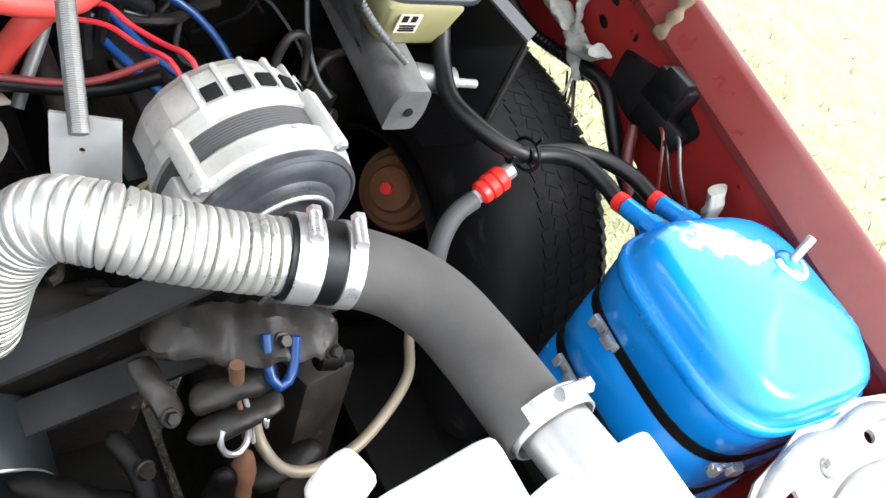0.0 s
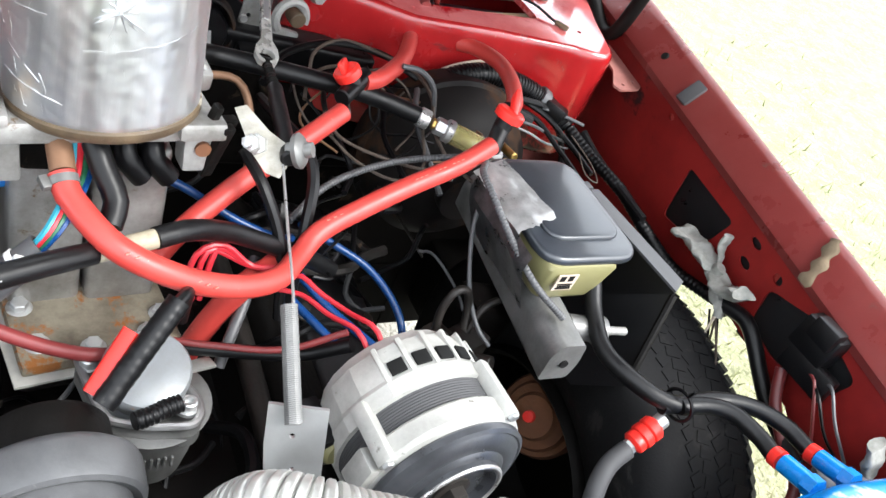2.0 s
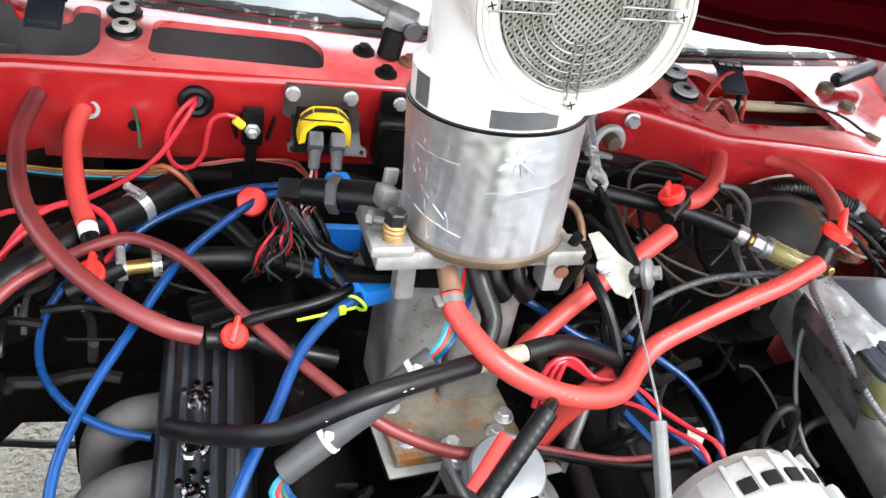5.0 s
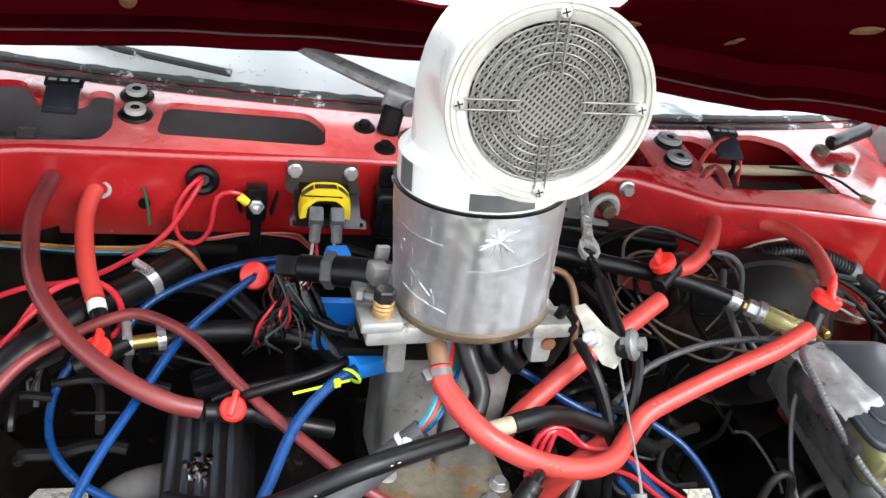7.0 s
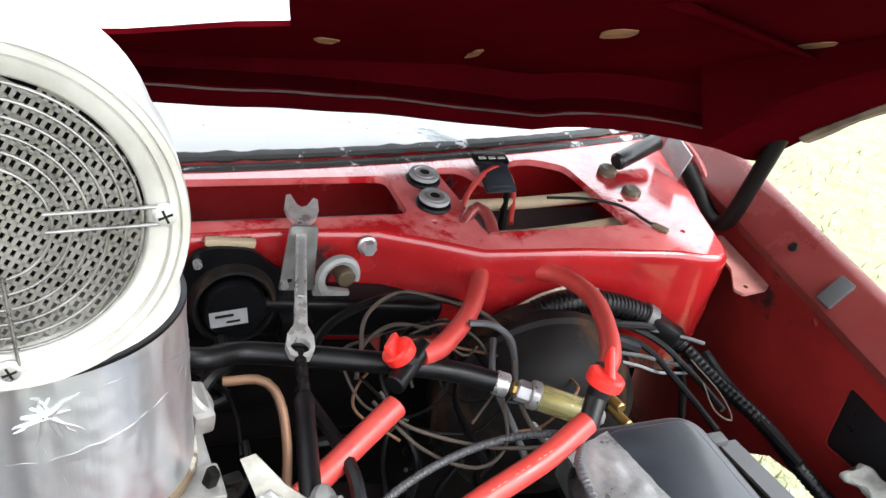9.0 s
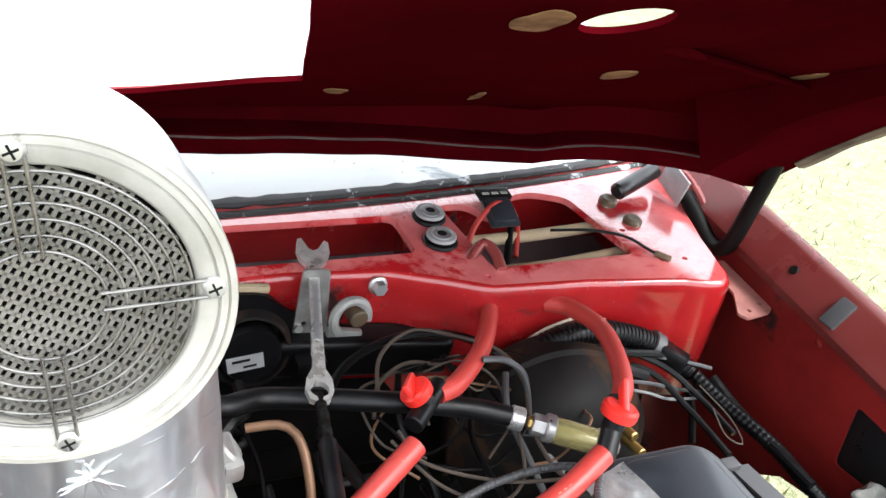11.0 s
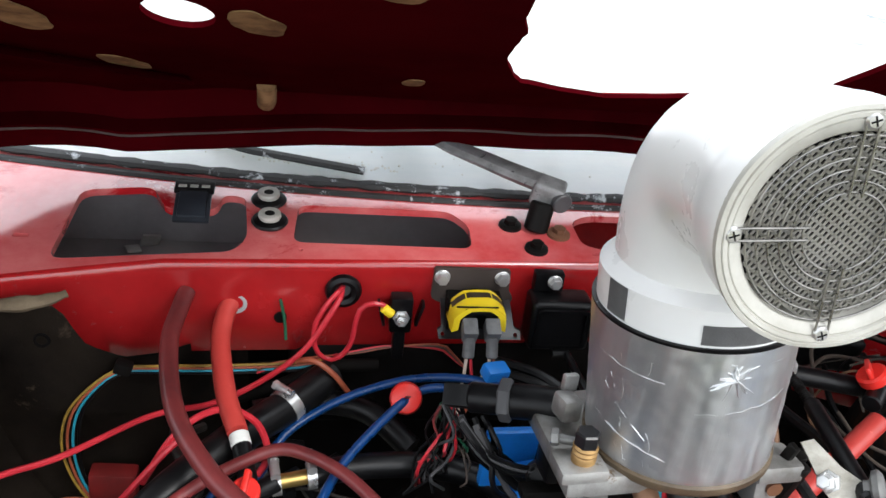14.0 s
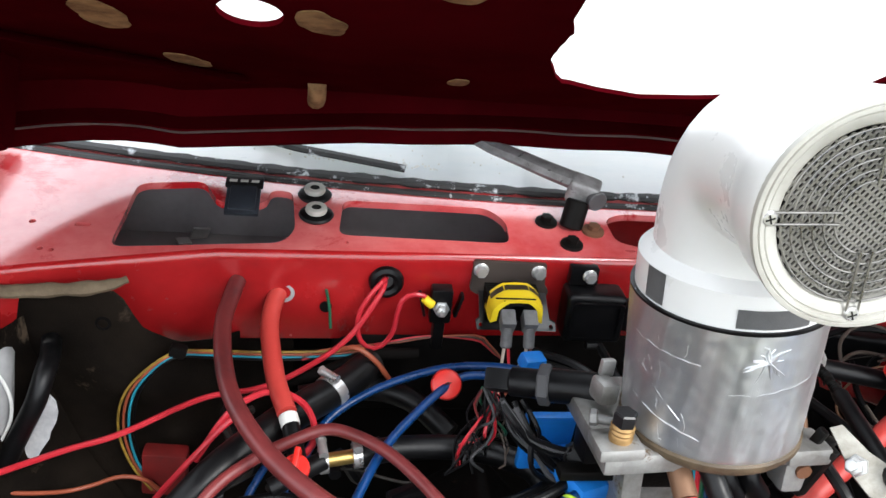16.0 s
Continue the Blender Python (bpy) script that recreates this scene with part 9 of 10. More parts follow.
box(bm, (-0.121, -0.377, 0.8815), (0.006, 0.005, 0.007), turn(0, 0, 20), 0.001)
solid("lime_cable_tie", bm, LIME, "lime green cable tie round a blue hose", "cable tie")
hose("black_cable", [(-0.100, -0.335, 0.884), (-0.112, -0.348, 0.880), (-0.136, -0.360, 0.876), (-0.164, -0.368, 0.872), (-0.19, -0.372, 0.866), (-0.21, -0.368, 0.85)], 0.0046, RUBBER, "black taped cable ending in the lime tie", "cable")
hose("hose_stub", [(-0.186, -0.371, 0.840), (-0.174, -0.375, 0.836), (-0.147, -0.378, 0.832), (-0.12, -0.378, 0.825)], 0.0085, RUBBER, "short black hose on the valve cover tee", "hose", "black hoses", 14)
hose("black_cable", [(-0.098, -0.302, 0.846), (-0.135, -0.326, 0.846), (-0.166, -0.337, 0.846), (-0.20, -0.344, 0.843), (-0.225, -0.35, 0.835)], 0.0040, RUBBER, "thin black cable along the valve cover's end", "cable")
bm = B()
box(bm, (-0.092, -0.345, 0.880), (0.034, 0.03, 0.018), turn(0, 5, 25), 0.005)
box(bm, (-0.112, -0.286, 0.872), (0.046, 0.010, 0.056), turn(-4, 4, 6), 0.003)
lathe(bm, (-0.124, -0.290, 0.862), (0, -1, 0), [(0, 0), (0.005, 0), (0.005, 0.003), (0.002, 0.004), (0, 0.003)], 16)
box(bm, (-0.100, -0.318, 0.874), (0.034, 0.045, 0.012), turn(-8, 5, 15), 0.003)
solid("blue_actuator", bm, BLUE_PLASTIC, "bright blue plastic actuator block below the throttle body", "actuator")

# ignition coil on the firewall
coil = base("ignition_coil", (-0.118, -0.14, 0.86), "ignition coil with yellow label on a dark bracket", "ignition coil")
FY = -0.0990
bm = B()
sheet(bm, rounded([(-0.160, 0.944), (-0.084, 0.943), (-0.083, 0.918), (-0.078, 0.912), (-0.079, 0.904), (-0.153, 0.904), (-0.161, 0.909), (-0.161, 0.918)], 0.003), [], lambda x, z, h: Vector((x, FY - h, z)), -0.004)
part("bracket", bm, surface("brown_bracket", (0.055, 0.042, 0.036), 0.5, scale=30, wear=(0.2, 0.09, 0.05), wear_at=0.62), coil)
bm = B()
sheet(bm, rounded([(-0.152, 0.0), (-0.081, 0.0), (-0.079, 0.7), (-0.073, 0.78), (-0.073, 1.0), (-0.155, 1.0), (-0.156, 0.78), (-0.152, 0.7)], 0.002), [oval(-0.078, 0.89, 0.0022, 0.07, 10), oval(-0.151, 0.89, 0.0022, 0.07, 10)], lambda x, q, h: Vector((x, FY - 0.004 - 0.033 * q - h, 0.909 - 0.024 * q)), -0.003)
part("wing_plate", bm, BLACK_PAINT, coil, "black base plate with drilled ears")
for x in (-0.152, -0.0915):
    bm = B()
    hex_bolt(bm, (x, FY - 0.004, 0.9335), (0, -1, 0.03), 0.0062, 0.007, 0.008)
    part("bolt", bm, STEEL, coil)
for k in range(7):
    bm = B()
    box(bm, (-0.1205, -0.108 - 0.0035 * k, 0.9005), (0.054, 0.0028, 0.042), None, 0.0006)
    part("core_plate", bm, DARK_IRON, coil)
CC = Vector((-0.1205, -0.133, 0.9165))
ARCH = [(0.0271, -0.0117), (0.0266, -0.0027), (0.0258, 0.0054), (0.0195, 0.0121), (0.0114, 0.0171), (-0.0114, 0.0166), (-0.0195, 0.0108), (-0.0258, 0.0036), (-0.0266, -0.0036), (-0.0271, -0.0126)]


def arch(f):
    """A point of the winding's eight-sided outline, f from one foot to the other."""
    k = min(int(f * 9), 8)
    g = f * 9 - k
    return [p + (q - p) * g for p, q in zip(ARCH[k], ARCH[k + 1])]


bm = B()
rows = []
for i in range(15):
    a = math.pi * (i / 14)
    x, z = (c * 0.97 for c in arch(i / 14))
    rows.append([bm.verts.new((CC.x + x * g, CC.y + dy, CC.z + z * g)) for dy, g in ((0.012, 1.0), (-0.012, 1.0), (-0.020, 0.93), (-0.020, 0.4))])
for a, b in zip(rows, rows[1:]):
    for k in range(3):
        bm.faces.new((a[k], b[k], b[k + 1], a[k + 1]))
part("winding", bm, BLACK, coil)
bm = B()
rows = []
for i in range(15):
    a = math.pi * (i / 14)
    x, z = arch(i / 14)
    rows.append([bm.verts.new((CC.x + x * g, CC.y + dy, CC.z + z * g)) for dy, g in ((0.009, 1.0), (0.002, 1.0), (-0.005, 1.0), (-0.0145, 1.0), (-0.0215, 0.96), (-0.0222, 0.74))])
for a, b in zip(rows, rows[1:]):
    for k in range(5):
        bm.faces.new((a[k], b[k], b[k + 1], a[k + 1]))
lb = part("label_band", bm, YELLOW, coil, "yellow warning label wrapped over the coil")
bm = B()
rows = []
for i in range(13):
    x, z = (c * 1.012 for c in arch(0.24 + 0.52 * i / 12))
    rows.append([bm.verts.new((CC.x + x, CC.y + dy, CC.z + z)) for dy in (0.004, -0.005)])
for a, b in zip(rows, rows[1:]):
    bm.faces.new((a[0], b[0], b[1], a[1]))
bmesh.ops.solidify(bm, geom=bm.faces, thickness=0.0006)
part("print_bar", bm, GUM, lb, "brown printed stripe")
for dx in (-0.010, 0.012):
    bm = B()
    box(bm, (CC.x + dx, CC.y - 0.026, CC.z - 0.006), (0.0145, 0.018, 0.016), turn(25), 0.002)
    rod(bm, (CC.x + dx, CC.y - 0.030, CC.z - 0.010), (CC.x + dx * 1.05, CC.y - 0.038, CC.z - 0.030), 0.0058, 10, 0.0015)
    part("connector", bm, CONNECTOR, coil, "grey wire connector")
    for s in (-0.0035, 0.0035):
        bm = B()
        sweep(bm, [(CC.x + dx + s * 0.5, CC.y - 0.037, CC.z - 0.028), (CC.x + dx + s * 0.8, CC.y - 0.042, CC.z - 0.038), (CC.x + dx * 0.7 + s * 1.2 - 0.004, CC.y - 0.050, CC.z - 0.048), (CC.x + dx * 0.4 + s - 0.012, CC.y - 0.060, CC.z - 0.056), (CC.x - 0.03 + s, CC.y - 0.10, CC.z - 0.058)], 0.0016, 6, 0.005)
        part("wire", bm, WHITE_WIRE if s < 0 else (RUST_WIRE if dx > 0 else RED_WIRE), coil)
for k in range(3):
    bm = B()
    box(bm, (CC.x - 0.004 + 0.004 * (k % 2), CC.y - 0.0212, CC.z + 0.0165 - 0.0034 * k), (0.040 - 0.010 * k, 0.0006, 0.0016), None, 0)
    part("print_bar", bm, INK_AND_HOLES, lb)
box_th = base("control_module", (-0.04, -0.12, 0.86), "square black module box on the firewall", "module")
bm = B()
box(bm, (-0.034, -0.122, 0.899), (0.062, 0.034, 0.054), turn(-4), 0.006, 3)
part("case", bm, BLACK, box_th)
bm = B()
sheet(bm, rounded([(-0.061, 0.923), (-0.007, 0.923), (-0.007, 0.876), (-0.061, 0.876)], 0.006), [rounded([(-0.057, 0.919), (-0.011, 0.919), (-0.011, 0.880), (-0.057, 0.880)], 0.004)], lambda x, z, h: Vector((x, -0.1392 - h + (z - 0.895) * -0.07, z)), -0.003)
part("rim", bm, BLACK, box_th)
bm = B()
box(bm, (-0.046, -0.108, 0.936), (0.03, 0.012, 0.02), None, 0.002)
part("tab", bm, BLACK, box_th)
bm = B()
hex_bolt(bm, (-0.041, -0.115, 0.938), (0, -1, 0.05), 0.006, 0.006, 0.0075)
part("bolt", bm, STEEL, box_th)
bm = B()
box(bm, (0.005, -0.125, 0.90), (0.02, 0.02, 0.03), None, 0.003)
part("socket", bm, BLACK, box_th)

# throttle position sensor pipe
tps = base("idle_air_valve", (-0.13, -0.295, 0.92), "black idle air valve screwed into the throttle body", "valve")
T0, T1 = Vector((-0.172, -0.283, 0.936)), Vector((-0.088, -0.318, 0.955))
td = (T1 - T0).normalized()
for s0, s1, r, seg in ((0.0, 0.022, 0.0120, 4), (0.02, 0.045, 0.0122, 18), (0.044, 0.054, 0.0172, 6), (0.053, 0.092, 0.0140, 18)):
    bm = B()
    rod(bm, T0 + td * s0, T0 + td * s1, r, seg, 0.0015)
    part("plug" if seg == 4 else ("hex_nut" if seg == 6 else "barrel"), bm, BLACK if seg != 6 else GREY_RUBBER, tps)
bm = B()
box(bm, (-0.108, -0.191, 0.886), (0.024, 0.016, 0.014), turn(10, 8, 20), 0.003)
solid("blue_wire_splice", bm, BLUE_PLASTIC, "blue plastic wire splice", "wire splice")
rr = random.Random(11)
tones = [BLACK, RED_WIRE, RUBBER, GREEN, BLACK, LOOM, RUBBER, BLACK, RED_HOSE_OLD, GREY_RUBBER, BLACK, GREEN, GREY_RUBBER, BLACK, RED_WIRE, LOOM, BLACK]
for k in range(20):
    ex, ey = -0.172 + rr.uniform(-0.022, 0.022), -0.285 + rr.uniform(-0.02, 0.02)
    pts = [(-0.168 + rr.uniform(-0.006, 0.006), -0.281, 0.925)]
    for f in (0.25, 0.5, 0.75, 1.0):
        pts.append((-0.167 + (ex + 0.167) * f + rr.uniform(-0.013, 0.013), -0.285 + (ey + 0.285) * f + rr.uniform(-0.012, 0.012), 0.920 - 0.075 * f + rr.uniform(-0.008, 0.008)))
    hose("harness_wire", pts, rr.uniform(0.0009, 0.0016), tones[k % len(tones)], "thin harness wire in the tangle below the valve plug", "wire", "harness wires", 6, 0.006)
for k in range(4):
    o = 0.0032 * k
    hose("sensor_wire", [(-0.166, -0.318 - o, 0.944), (-0.155, -0.330 - o, 0.934), (-0.144, -0.335, 0.922 - o * 0.6), (-0.129, -0.337, 0.915 - o), (-0.116, -0.338, 0.911 - o * 0.8), (-0.104, -0.336, 0.908 - o)], 0.0021, GREY_RUBBER if k == 1 else BLACK, "black sensor wire crossing the blue actuator", "wire", "sensor wires", 6, 0.005)
lr = random.Random(17)
for k in range(7):
    a = Vector((-0.150 + lr.uniform(-0.012, 0.012), -0.300 + lr.uniform(-0.012, 0.006), 0.925))
    hose("sensor_wire", [a, a + Vector((0.008, -0.014, -0.012)), (-0.128 + lr.uniform(-0.006, 0.006), -0.325 + lr.uniform(-0.006, 0.006), 0.905 - 0.004 * k), (-0.112 + lr.uniform(-0.006, 0.006), -0.33, 0.892 - 0.004 * k), (-0.095, -0.338, 0.886 - 0.003 * k)], lr.uniform(0.0016, 0.0030), [BLACK, RUBBER, GREY_RUBBER][k % 3], "black wire bundled under the adapter plate", "wire", "sensor wires", 6, 0.006)
sens = base("throttle_sensor", (-0.108, -0.345, 0.89), "black throttle sensor with a round socket under the adapter plate", "sensor")
bm = B()
box(bm, (-0.097, -0.345, 0.925), (0.018, 0.026, 0.026), turn(-6, 0, 6), 0.004, 2)
part("body", bm, BLACK, sens)
bm = B()
box(bm, (-0.092, -0.350, 0.8985), (0.056, 0.014, 0.009), turn(-4, 2, 3), 0.002)
part("lever_arm", bm, DARK_IRON, sens)
bm = B()
lathe(bm, (-0.102, -0.334, 0.903), (-0.3, -0.9, 0.35), [(0, 0), (0.0095, 0), (0.0105, 0.003), (0.0100, 0.009), (0.0080, 0.0105), (0.0072, 0.0075), (0, 0.0075)], 20)
part("socket", bm, RUBBER, sens)
rr = random.Random(5)
for k in range(10):
    pts = []
    cx, cy, r0 = 0.29 + rr.uniform(-0.05, 0.05), -0.235 + rr.uniform(-0.03, 0.03), rr.uniform(0.04, 0.085)
    a0, span = rr.uniform(0, 6.28), rr.uniform(1.6, 3.6)
    for q in range(6):
        a = a0 + span * q / 5
        pts.append((cx + r0 * math.cos(a) + rr.uniform(-0.006, 0.006), min(-0.13, cy + 0.75 * r0 * math.sin(a)), 0.872 + rr.uniform(-0.012, 0.014) + 0.015 * math.sin(a)))
    hose("wire", pts, rr.uniform(0.0010, 0.0015), [BLACK, LOOM, BLACK, COPPER][k % 4], "thin wire in the tangle beside the booster", "wire", "driver's side wiring", 6, 0.006)
for k in range(3):
    hose("harness_wire", [(-0.155, -0.272, 0.915), (-0.145, -0.288, 0.89 - 0.004 * k), (-0.12, -0.30, 0.872 - 0.004 * k), (-0.095, -0.315, 0.868), (-0.085, -0.325, 0.878)], 0.002, GREY_CABLE if k == 1 else BLACK, "grey sensor wire under the valve", "wire", "harness wires", 6, 0.008)
for k in range(4):
    hose("plug_lead", [(-0.10, -0.14 - 0.008 * k, 0.862 - 0.006 * k), (-0.06, -0.17 - 0.008 * k, 0.868 - 0.006 * k), (-0.03, -0.20 - 0.006 * k, 0.862 - 0.006 * k), (0.0, -0.24, 0.85 - 0.006 * k)], 0.0048, RUBBER, "black spark plug lead behind the intake can", "cable", "plug leads", 8)

# dark hoses, leads and brackets low between the engine and the walls
cr = random.Random(31)
for k, (x0, x1, y0, y1, z0, z1, n) in enumerate(((-0.20, 0.0, -0.56, -0.40, 0.70, 0.775, 16), (0.03, 0.14, -0.60, -0.46, 0.68, 0.76, 12), (0.16, 0.34, -0.42, -0.20, 0.74, 0.83, 18), (-0.40, -0.22, -0.33, -0.14, 0.72, 0.80, 14), (-0.08, 0.10, -0.30, -0.14, 0.80, 0.87, 10))):
    for i in range(n):
        p = [Vector((cr.uniform(x0, x1), cr.uniform(y0, y1), cr.uniform(z0, z1)))]
        d = Vector((cr.gauss(0, 1), cr.gauss(0, 1), cr.gauss(0, 0.3))).normalized()
        for j in range(4):
            d = (d + Vector((cr.gauss(0, 0.5), cr.gauss(0, 0.5), cr.gauss(0, 0.22)))).normalized()
            q = p[-1] + d * cr.uniform(0.022, 0.040)
            p.append(Vector((min(x1, max(x0, q.x)), min(y1, max(y0, q.y)), min(z1, max(z0 - 0.03, q.z)))))
        r = cr.choice((0.0016, 0.0022, 0.003, 0.0045, 0.006))
        hose("vacuum_line" if r < 0.004 else "rubber_line", p, r, cr.choice((RUBBER, RUBBER, BLACK, RUBBER, OILY, GREY_RUBBER)), "black line lost in the dark of the engine bay", "hose", "dark lines in the bay", 7, 0.007)

# wires on the passenger's firewall
gr = base("wire_grommet", (-0.248, -0.11, 0.905), "black rubber grommet in the red firewall", "grommet")
bm = B()
ring(bm, (-0.248, -0.106, 0.917), (0, -1, 0.05), 0.0125, 0.0055, 24, 8)
part("ring", bm, BLACK, gr)
bm = B()
lathe(bm, (-0.248, -0.103, 0.917), (0, -1, 0.05), [(0, 0.001), (0.0125, 0.001), (0.012, 0), (0, 0)], 16)
part("bore", bm, GREY_CABLE, gr)
hose("red_feed_wire", [(-0.249, -0.100, 0.917), (-0.254, -0.118, 0.910), (-0.285, -0.128, 0.86), (-0.33, -0.14, 0.828), (-0.372, -0.15, 0.812), (-0.425, -0.165, 0.810), (-0.494, -0.205, 0.799), (-0.540, -0.215, 0.788), (-0.582, -0.252, 0.797), (-0.605, -0.270, 0.800)], 0.0030, RED_WIRE, "long red wire along the firewall", "wire", "red wires", 8)
hose("red_feed_wire", [(-0.247, -0.100, 0.919), (-0.254, -0.116, 0.921), (-0.264, -0.121, 0.910), (-0.274, -0.122, 0.888), (-0.274, -0.123, 0.864), (-0.266, -0.124, 0.850), (-0.252, -0.124, 0.848), (-0.239, -0.123, 0.866), (-0.235, -0.122, 0.893), (-0.229, -0.121, 0.909), (-0.213, -0.120, 0.912), (-0.204, -0.120, 0.905)], 0.0026, RED_WIRE, "red wire loop to the yellow terminal", "wire", "red wires", 8)
hose("red_feed_wire", [(-0.42, -0.24, 0.80), (-0.39, -0.225, 0.845), (-0.355, -0.215, 0.862), (-0.325, -0.225, 0.858), (-0.312, -0.25, 0.848), (-0.318, -0.268, 0.838), (-0.335, -0.272, 0.838)], 0.0032, RED_WIRE, "red wire curling round the hose fitting", "wire", "red wires", 8)
hose("red_feed_wire", [(-0.47, -0.25, 0.74), (-0.44, -0.25, 0.785), (-0.40, -0.235, 0.83), (-0.38, -0.225, 0.845)], 0.003, RED_WIRE, "red wire in the hose tangle", "wire", "red wires", 8)
term = base("map_sensor", (-0.19, -0.11, 0.86), "black bracketed sensor with nut and yellow terminal", "sensor")
bm = B()
rod(bm, (-0.210, -0.120, 0.908), (-0.200, -0.121, 0.900), 0.0048, 12, 0.001)
part("yellow_terminal", bm, YELLOW, term)
bm = B()
box(bm, (-0.191, -0.112, 0.897), (0.022, 0.016, 0.04), None, 0.003)
box(bm, (-0.191, -0.112, 0.868), (0.012, 0.014, 0.05), None, 0.003)
for s in (-1, 1):
    box(bm, (-0.191 + s * 0.019, -0.110, 0.895), (0.003, 0.012, 0.026), turn(0, s * 14), 0.001)
part("bracket", bm, BLACK, term)
bm = B()
lathe(bm, (-0.191, -0.119, 0.896), (0, -1, 0.1), [(0, 0), (0.0085, 0), (0.0085, 0.003), (0.006, 0.0035), (0.006, 0.010), (0.003, 0.011), (0.003, 0.014), (0, 0.014)], 6)
part("nut", bm, ZINC, term)
for k, mt in enumerate((surface("dirty_yellow_wire", (0.34, 0.21, 0.03), 0.45, scale=60, bump=0.05, dark=(0.12, 0.08, 0.02), amount=1.0), RUST_WIRE, CYAN, BLACK)):
    o = 0.0032 * k
    hose("loom_wire", [(-0.25, -0.112, 0.840 - o), (-0.30, -0.114, 0.834 - o), (-0.37, -0.116, 0.832 - o), (-0.42, -0.148, 0.856 - o * 0.8), (-0.447, -0.165, 0.866 - o * 0.6), (-0.474 + o * 0.7, -0.167, 0.847 - o * 0.3), (-0.498 + o * 1.4, -0.168, 0.815), (-0.506 + o * 1.6, -0.170, 0.775), (-0.498 + o * 1.2, -0.172, 0.732), (-0.478 + o, -0.175, 0.695)], 0.0014, mt,
         "coloured loom wire along the lower firewall", "wire", "loom wires", 6, 0.01)
bm = B()
box(bm, (-0.445, -0.163, 0.866), (0.016, 0.012, 0.012), turn(0, 20, 0), 0.003)
solid("loom_clip", bm, GRIME, "dirty clip holding the coloured loom", "clip")
hose("orange_wire", [(-0.290, -0.135, 0.852), (-0.275, -0.145, 0.862), (-0.255, -0.15, 0.849), (-0.238, -0.15, 0.824), (-0.218, -0.15, 0.802), (-0.198, -0.15, 0.786)], 0.0028, RUST_WIRE, "taped orange wire hanging off the loom", "wire")
for k, mt in enumerate((RUST_WIRE, LOOM, RED_WIRE)):
    o = 0.003 * k
    hose("loom_wire", [(-0.330, -0.115, 0.828 - o), (-0.318, -0.113, 0.832 - o), (-0.284, -0.112, 0.839 - o * 0.6), (-0.234, -0.112, 0.846 + o * 0.4), (-0.199, -0.112, 0.854 + o * 0.3), (-0.148, -0.112, 0.858 - o), (-0.132, -0.113, 0.846 - o), (-0.12, -0.12, 0.835)], 0.0011, mt, "thin wire crossing the lower firewall", "wire", "loom wires", 6, 0.01)
hose("dark_conduit", [(-0.36, -0.13, 0.80), (-0.31, -0.13, 0.818), (-0.26, -0.125, 0.838), (-0.21, -0.12, 0.838)], 0.0065, GRIME, "dirty conduit across the firewall", "conduit")
hose("green_wire", [(-0.308, -0.106, 0.905), (-0.304, -0.108, 0.885), (-0.302, -0.112, 0.862)], 0.0016, GREEN, "short green wire stub on the firewall", "wire")
bm = B()
lathe(bm, (-0.308, -0.101, 0.882), (0, -1, 0.05), [(0, 0), (0.0065, 0), (0.006, 0.003), (0, 0.004)], 16)
solid("blanking_plug", bm, GRIME, "black blanking plug in the firewall", "plug")
for x, z in ((-0.395, 0.912), (-0.354, 0.899)):
    bm = B()
    ring(bm, (x + (0.006 if x < -0.37 else 0.003), -0.102, z - 0.001), (0, -1, 0.05), 0.0095, 0.003, 20, 6)
    solid("hose_grommet", bm, BLACK if x < -0.37 else LABEL_G, "grommet where a heater hose leaves the firewall", "grommet", "hose grommets")
bm = B()
box(bm, (-0.465, -0.165, 0.715), (0.045, 0.02, 0.055), turn(0, 4), 0.004)
solid("red_tab", bm, RED_DIRTY, "small red metal tab low on the firewall", "bracket")
hose("faded_wire", [(-0.47, -0.178, 0.70), (-0.482, -0.188, 0.724), (-0.504, -0.19, 0.729), (-0.53, -0.195, 0.722), (-0.552, -0.205, 0.724), (-0.580, -0.225, 0.742), (-0.61, -0.24, 0.760)], 0.0022, RUST_WIRE, "faded orange wire under the red one", "wire")
duct2 = base("washer_hose_bundle", (-0.6, -0.2, 0.7), "thick black hose with a torn pale wrapper", "hose bundle")
bm = B()
sweep(bm, [(-0.562, -0.155, 0.868), (-0.554, -0.185, 0.872), (-0.553, -0.208, 0.868), (-0.558, -0.22, 0.85), (-0.57, -0.22, 0.825), (-0.585, -0.22, 0.794), (-0.60, -0.22, 0.76), (-0.61, -0.22, 0.72)], 0.0092, 14, 0.005)
part("hose", bm, RUBBER, duct2)
bm = B()
sweep(bm, [(-0.605, -0.165, 0.872), (-0.598, -0.19, 0.868), (-0.596, -0.205, 0.848), (-0.602, -0.206, 0.815), (-0.612, -0.206, 0.785)], 0.014, 14, 0.005)
part("sleeve", bm, LABEL_G, duct2, "grey plastic sleeve")
bm = B()
sweep(bm, [(-0.592, -0.21, 0.874), (-0.584, -0.216, 0.866), (-0.580, -0.218, 0.848), (-0.584, -0.218, 0.824), (-0.598, -0.216, 0.795)], 0.0016, 6, 0.005)
part("drawstring", bm, LABEL_W, duct2)
bm = B()
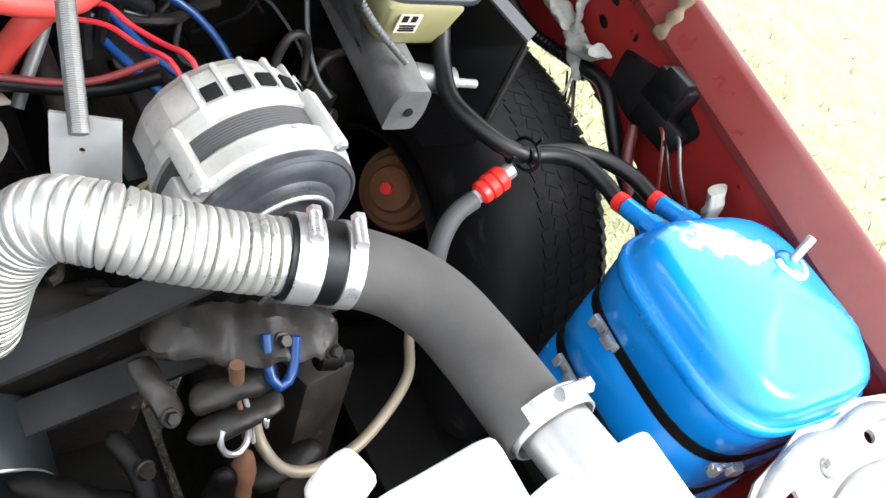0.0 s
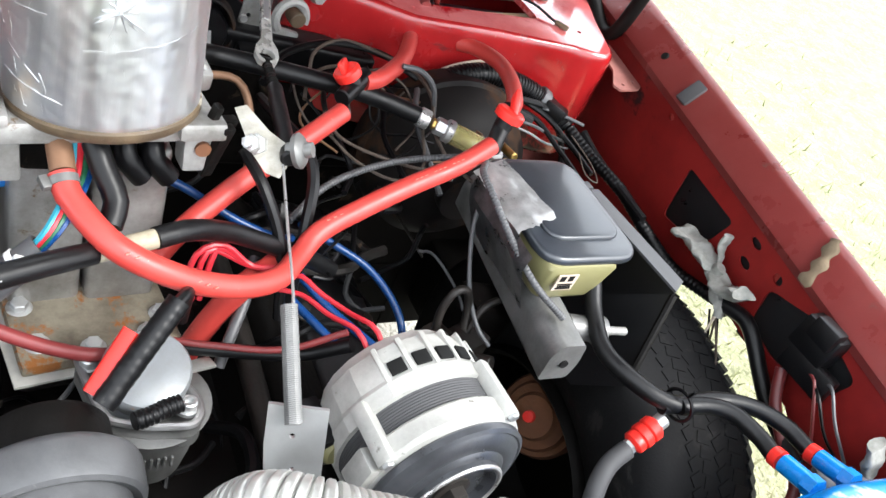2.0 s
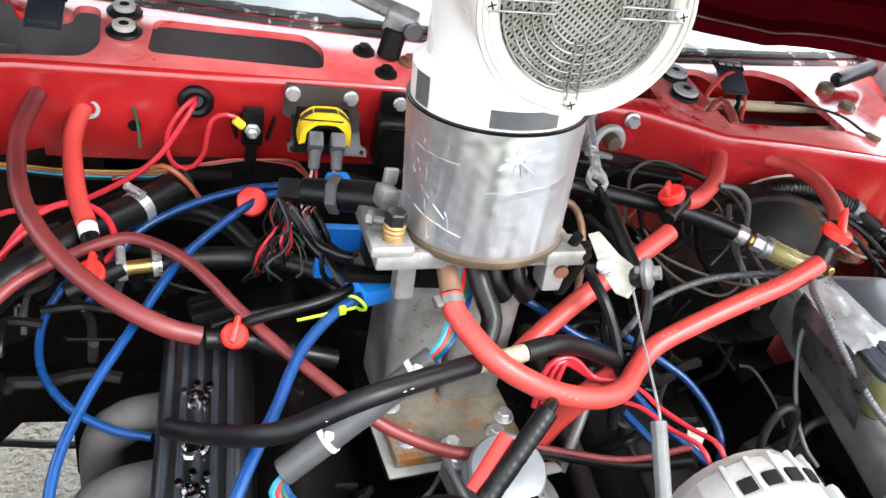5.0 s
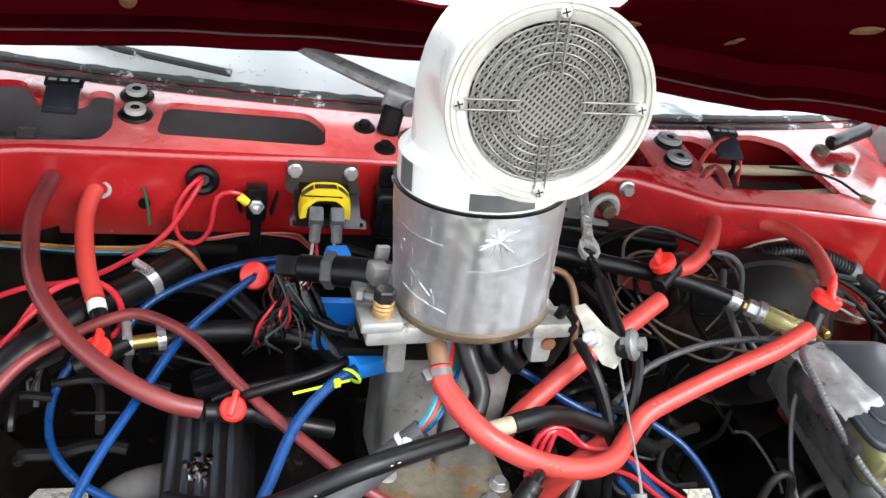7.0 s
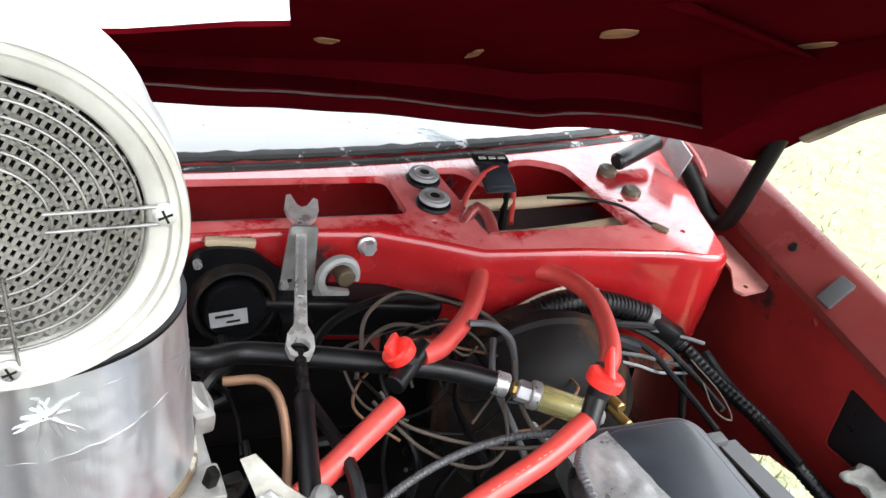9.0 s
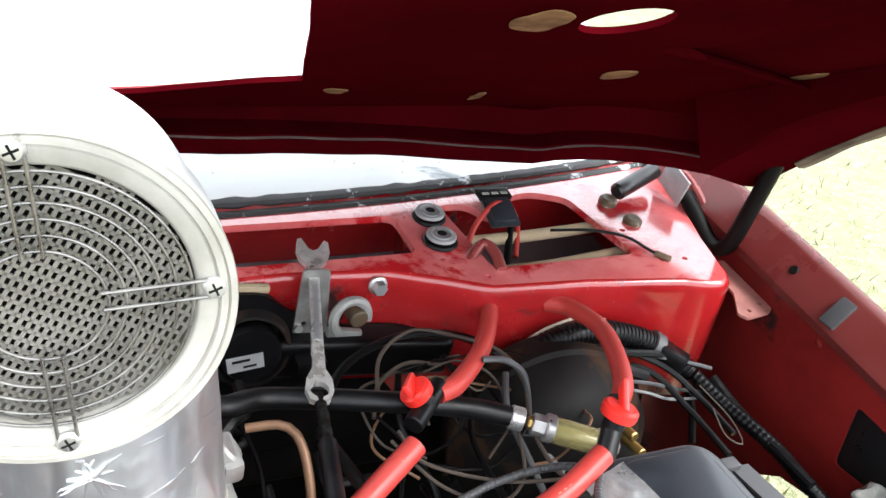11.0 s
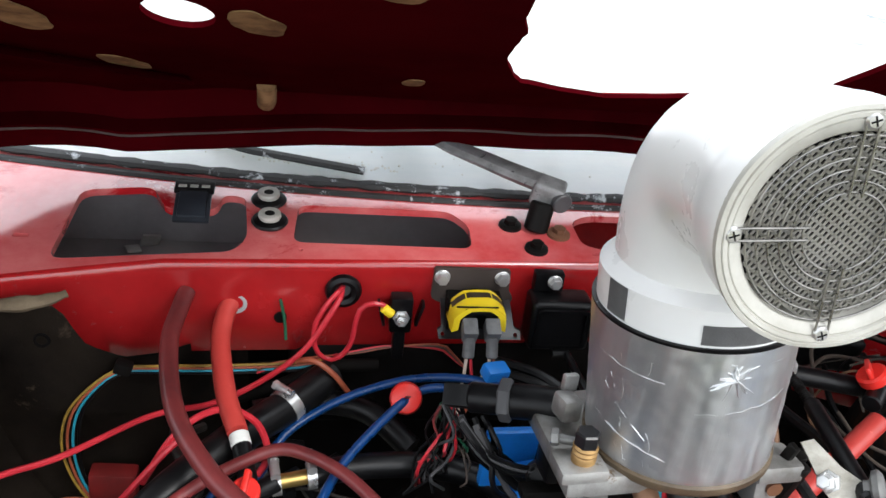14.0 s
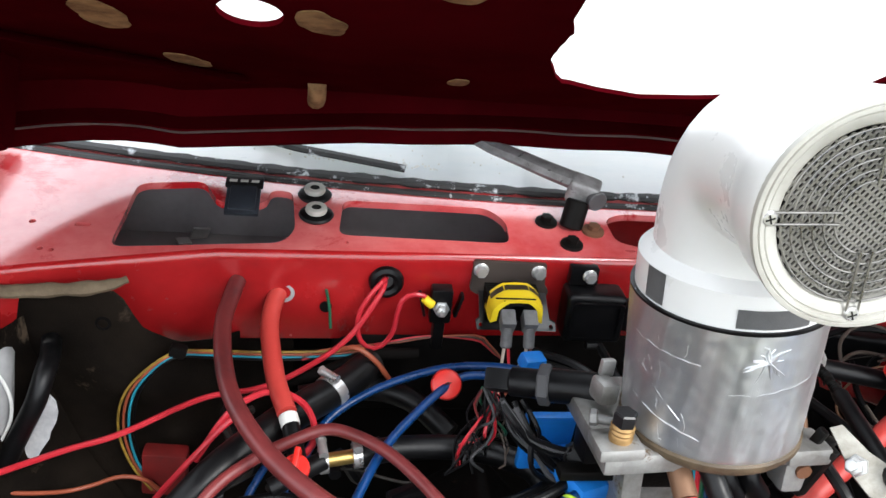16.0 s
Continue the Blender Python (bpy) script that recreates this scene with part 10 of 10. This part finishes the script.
torn = [(-0.552, 0.848), (-0.547, 0.838), (-0.546, 0.826), (-0.550, 0.812), (-0.556, 0.800), (-0.558, 0.792), (-0.566, 0.780), (-0.572, 0.767), (-0.585, 0.772), (-0.590, 0.776), (-0.584, 0.79), (-0.574, 0.81), (-0.566, 0.83)]
sheet(bm, torn, [], lambda x, z, h: Vector((x, -0.206 - h + 0.006 * noise.noise(Vector((x * 90, z * 90, 0))), z)), 0.002)
part("torn_wrapper", bm, WRAPPER, duct2, "torn pale wrapper")

# headlamp-side bracket near the radiator
hb = base("headlamp_bracket", (0.56, -0.99, 0.82), "pale grey stamped headlamp bracket beside the tank", "bracket")


def on_bracket(x, y, h=0.0):
    return Vector((x, y, 0.846 + 0.25 * (y + 0.93) + 0.05 * (x - 0.55) + 0.006 * noise.noise(Vector((x * 22, y * 22, 0))) + h))


HB = [(0.425, -0.955), (0.45, -0.938), (0.49, -0.930), (0.52, -0.920), (0.55, -0.924), (0.60, -0.918), (0.66, -0.930), (0.70, -0.99), (0.67, -1.07), (0.50, -1.07), (0.43, -1.02)]
fine = []
for (x, y), (x2, y2) in zip(HB, HB[1:] + HB[:1]):
    for k in range(4):
        fine.append((x + (x2 - x) * k / 4, y + (y2 - y) * k / 4))
bm = B()
sheet(bm, fine, [rounded([(0.468, -0.958), (0.488, -0.955), (0.490, -0.972), (0.470, -0.975)], 0.003), oval(0.60, -0.95, 0.006, 0.006, 14)], on_bracket, 0.004)
part("plate", bm, DULL, hb, angle=60)
for pts in ([(0.435, -0.965), (0.47, -0.945), (0.52, -0.935), (0.56, -0.94), (0.61, -0.935), (0.655, -0.945)], [(0.50, -0.99), (0.56, -0.975), (0.62, -0.98)]):
    bm = B()
    sweep(bm, [on_bracket(x, y, 0.003) for x, y in pts], 0.009, 10, 0.008, flat=0.6)
    part("pressed_rib", bm, DULL, hb)
bm = B()
hex_bolt(bm, on_bracket(0.535, -0.955, 0.002), (0, 0.2, 1), 0.006, 0.006, 0.009)
part("bolt", bm, ZINC, hb)
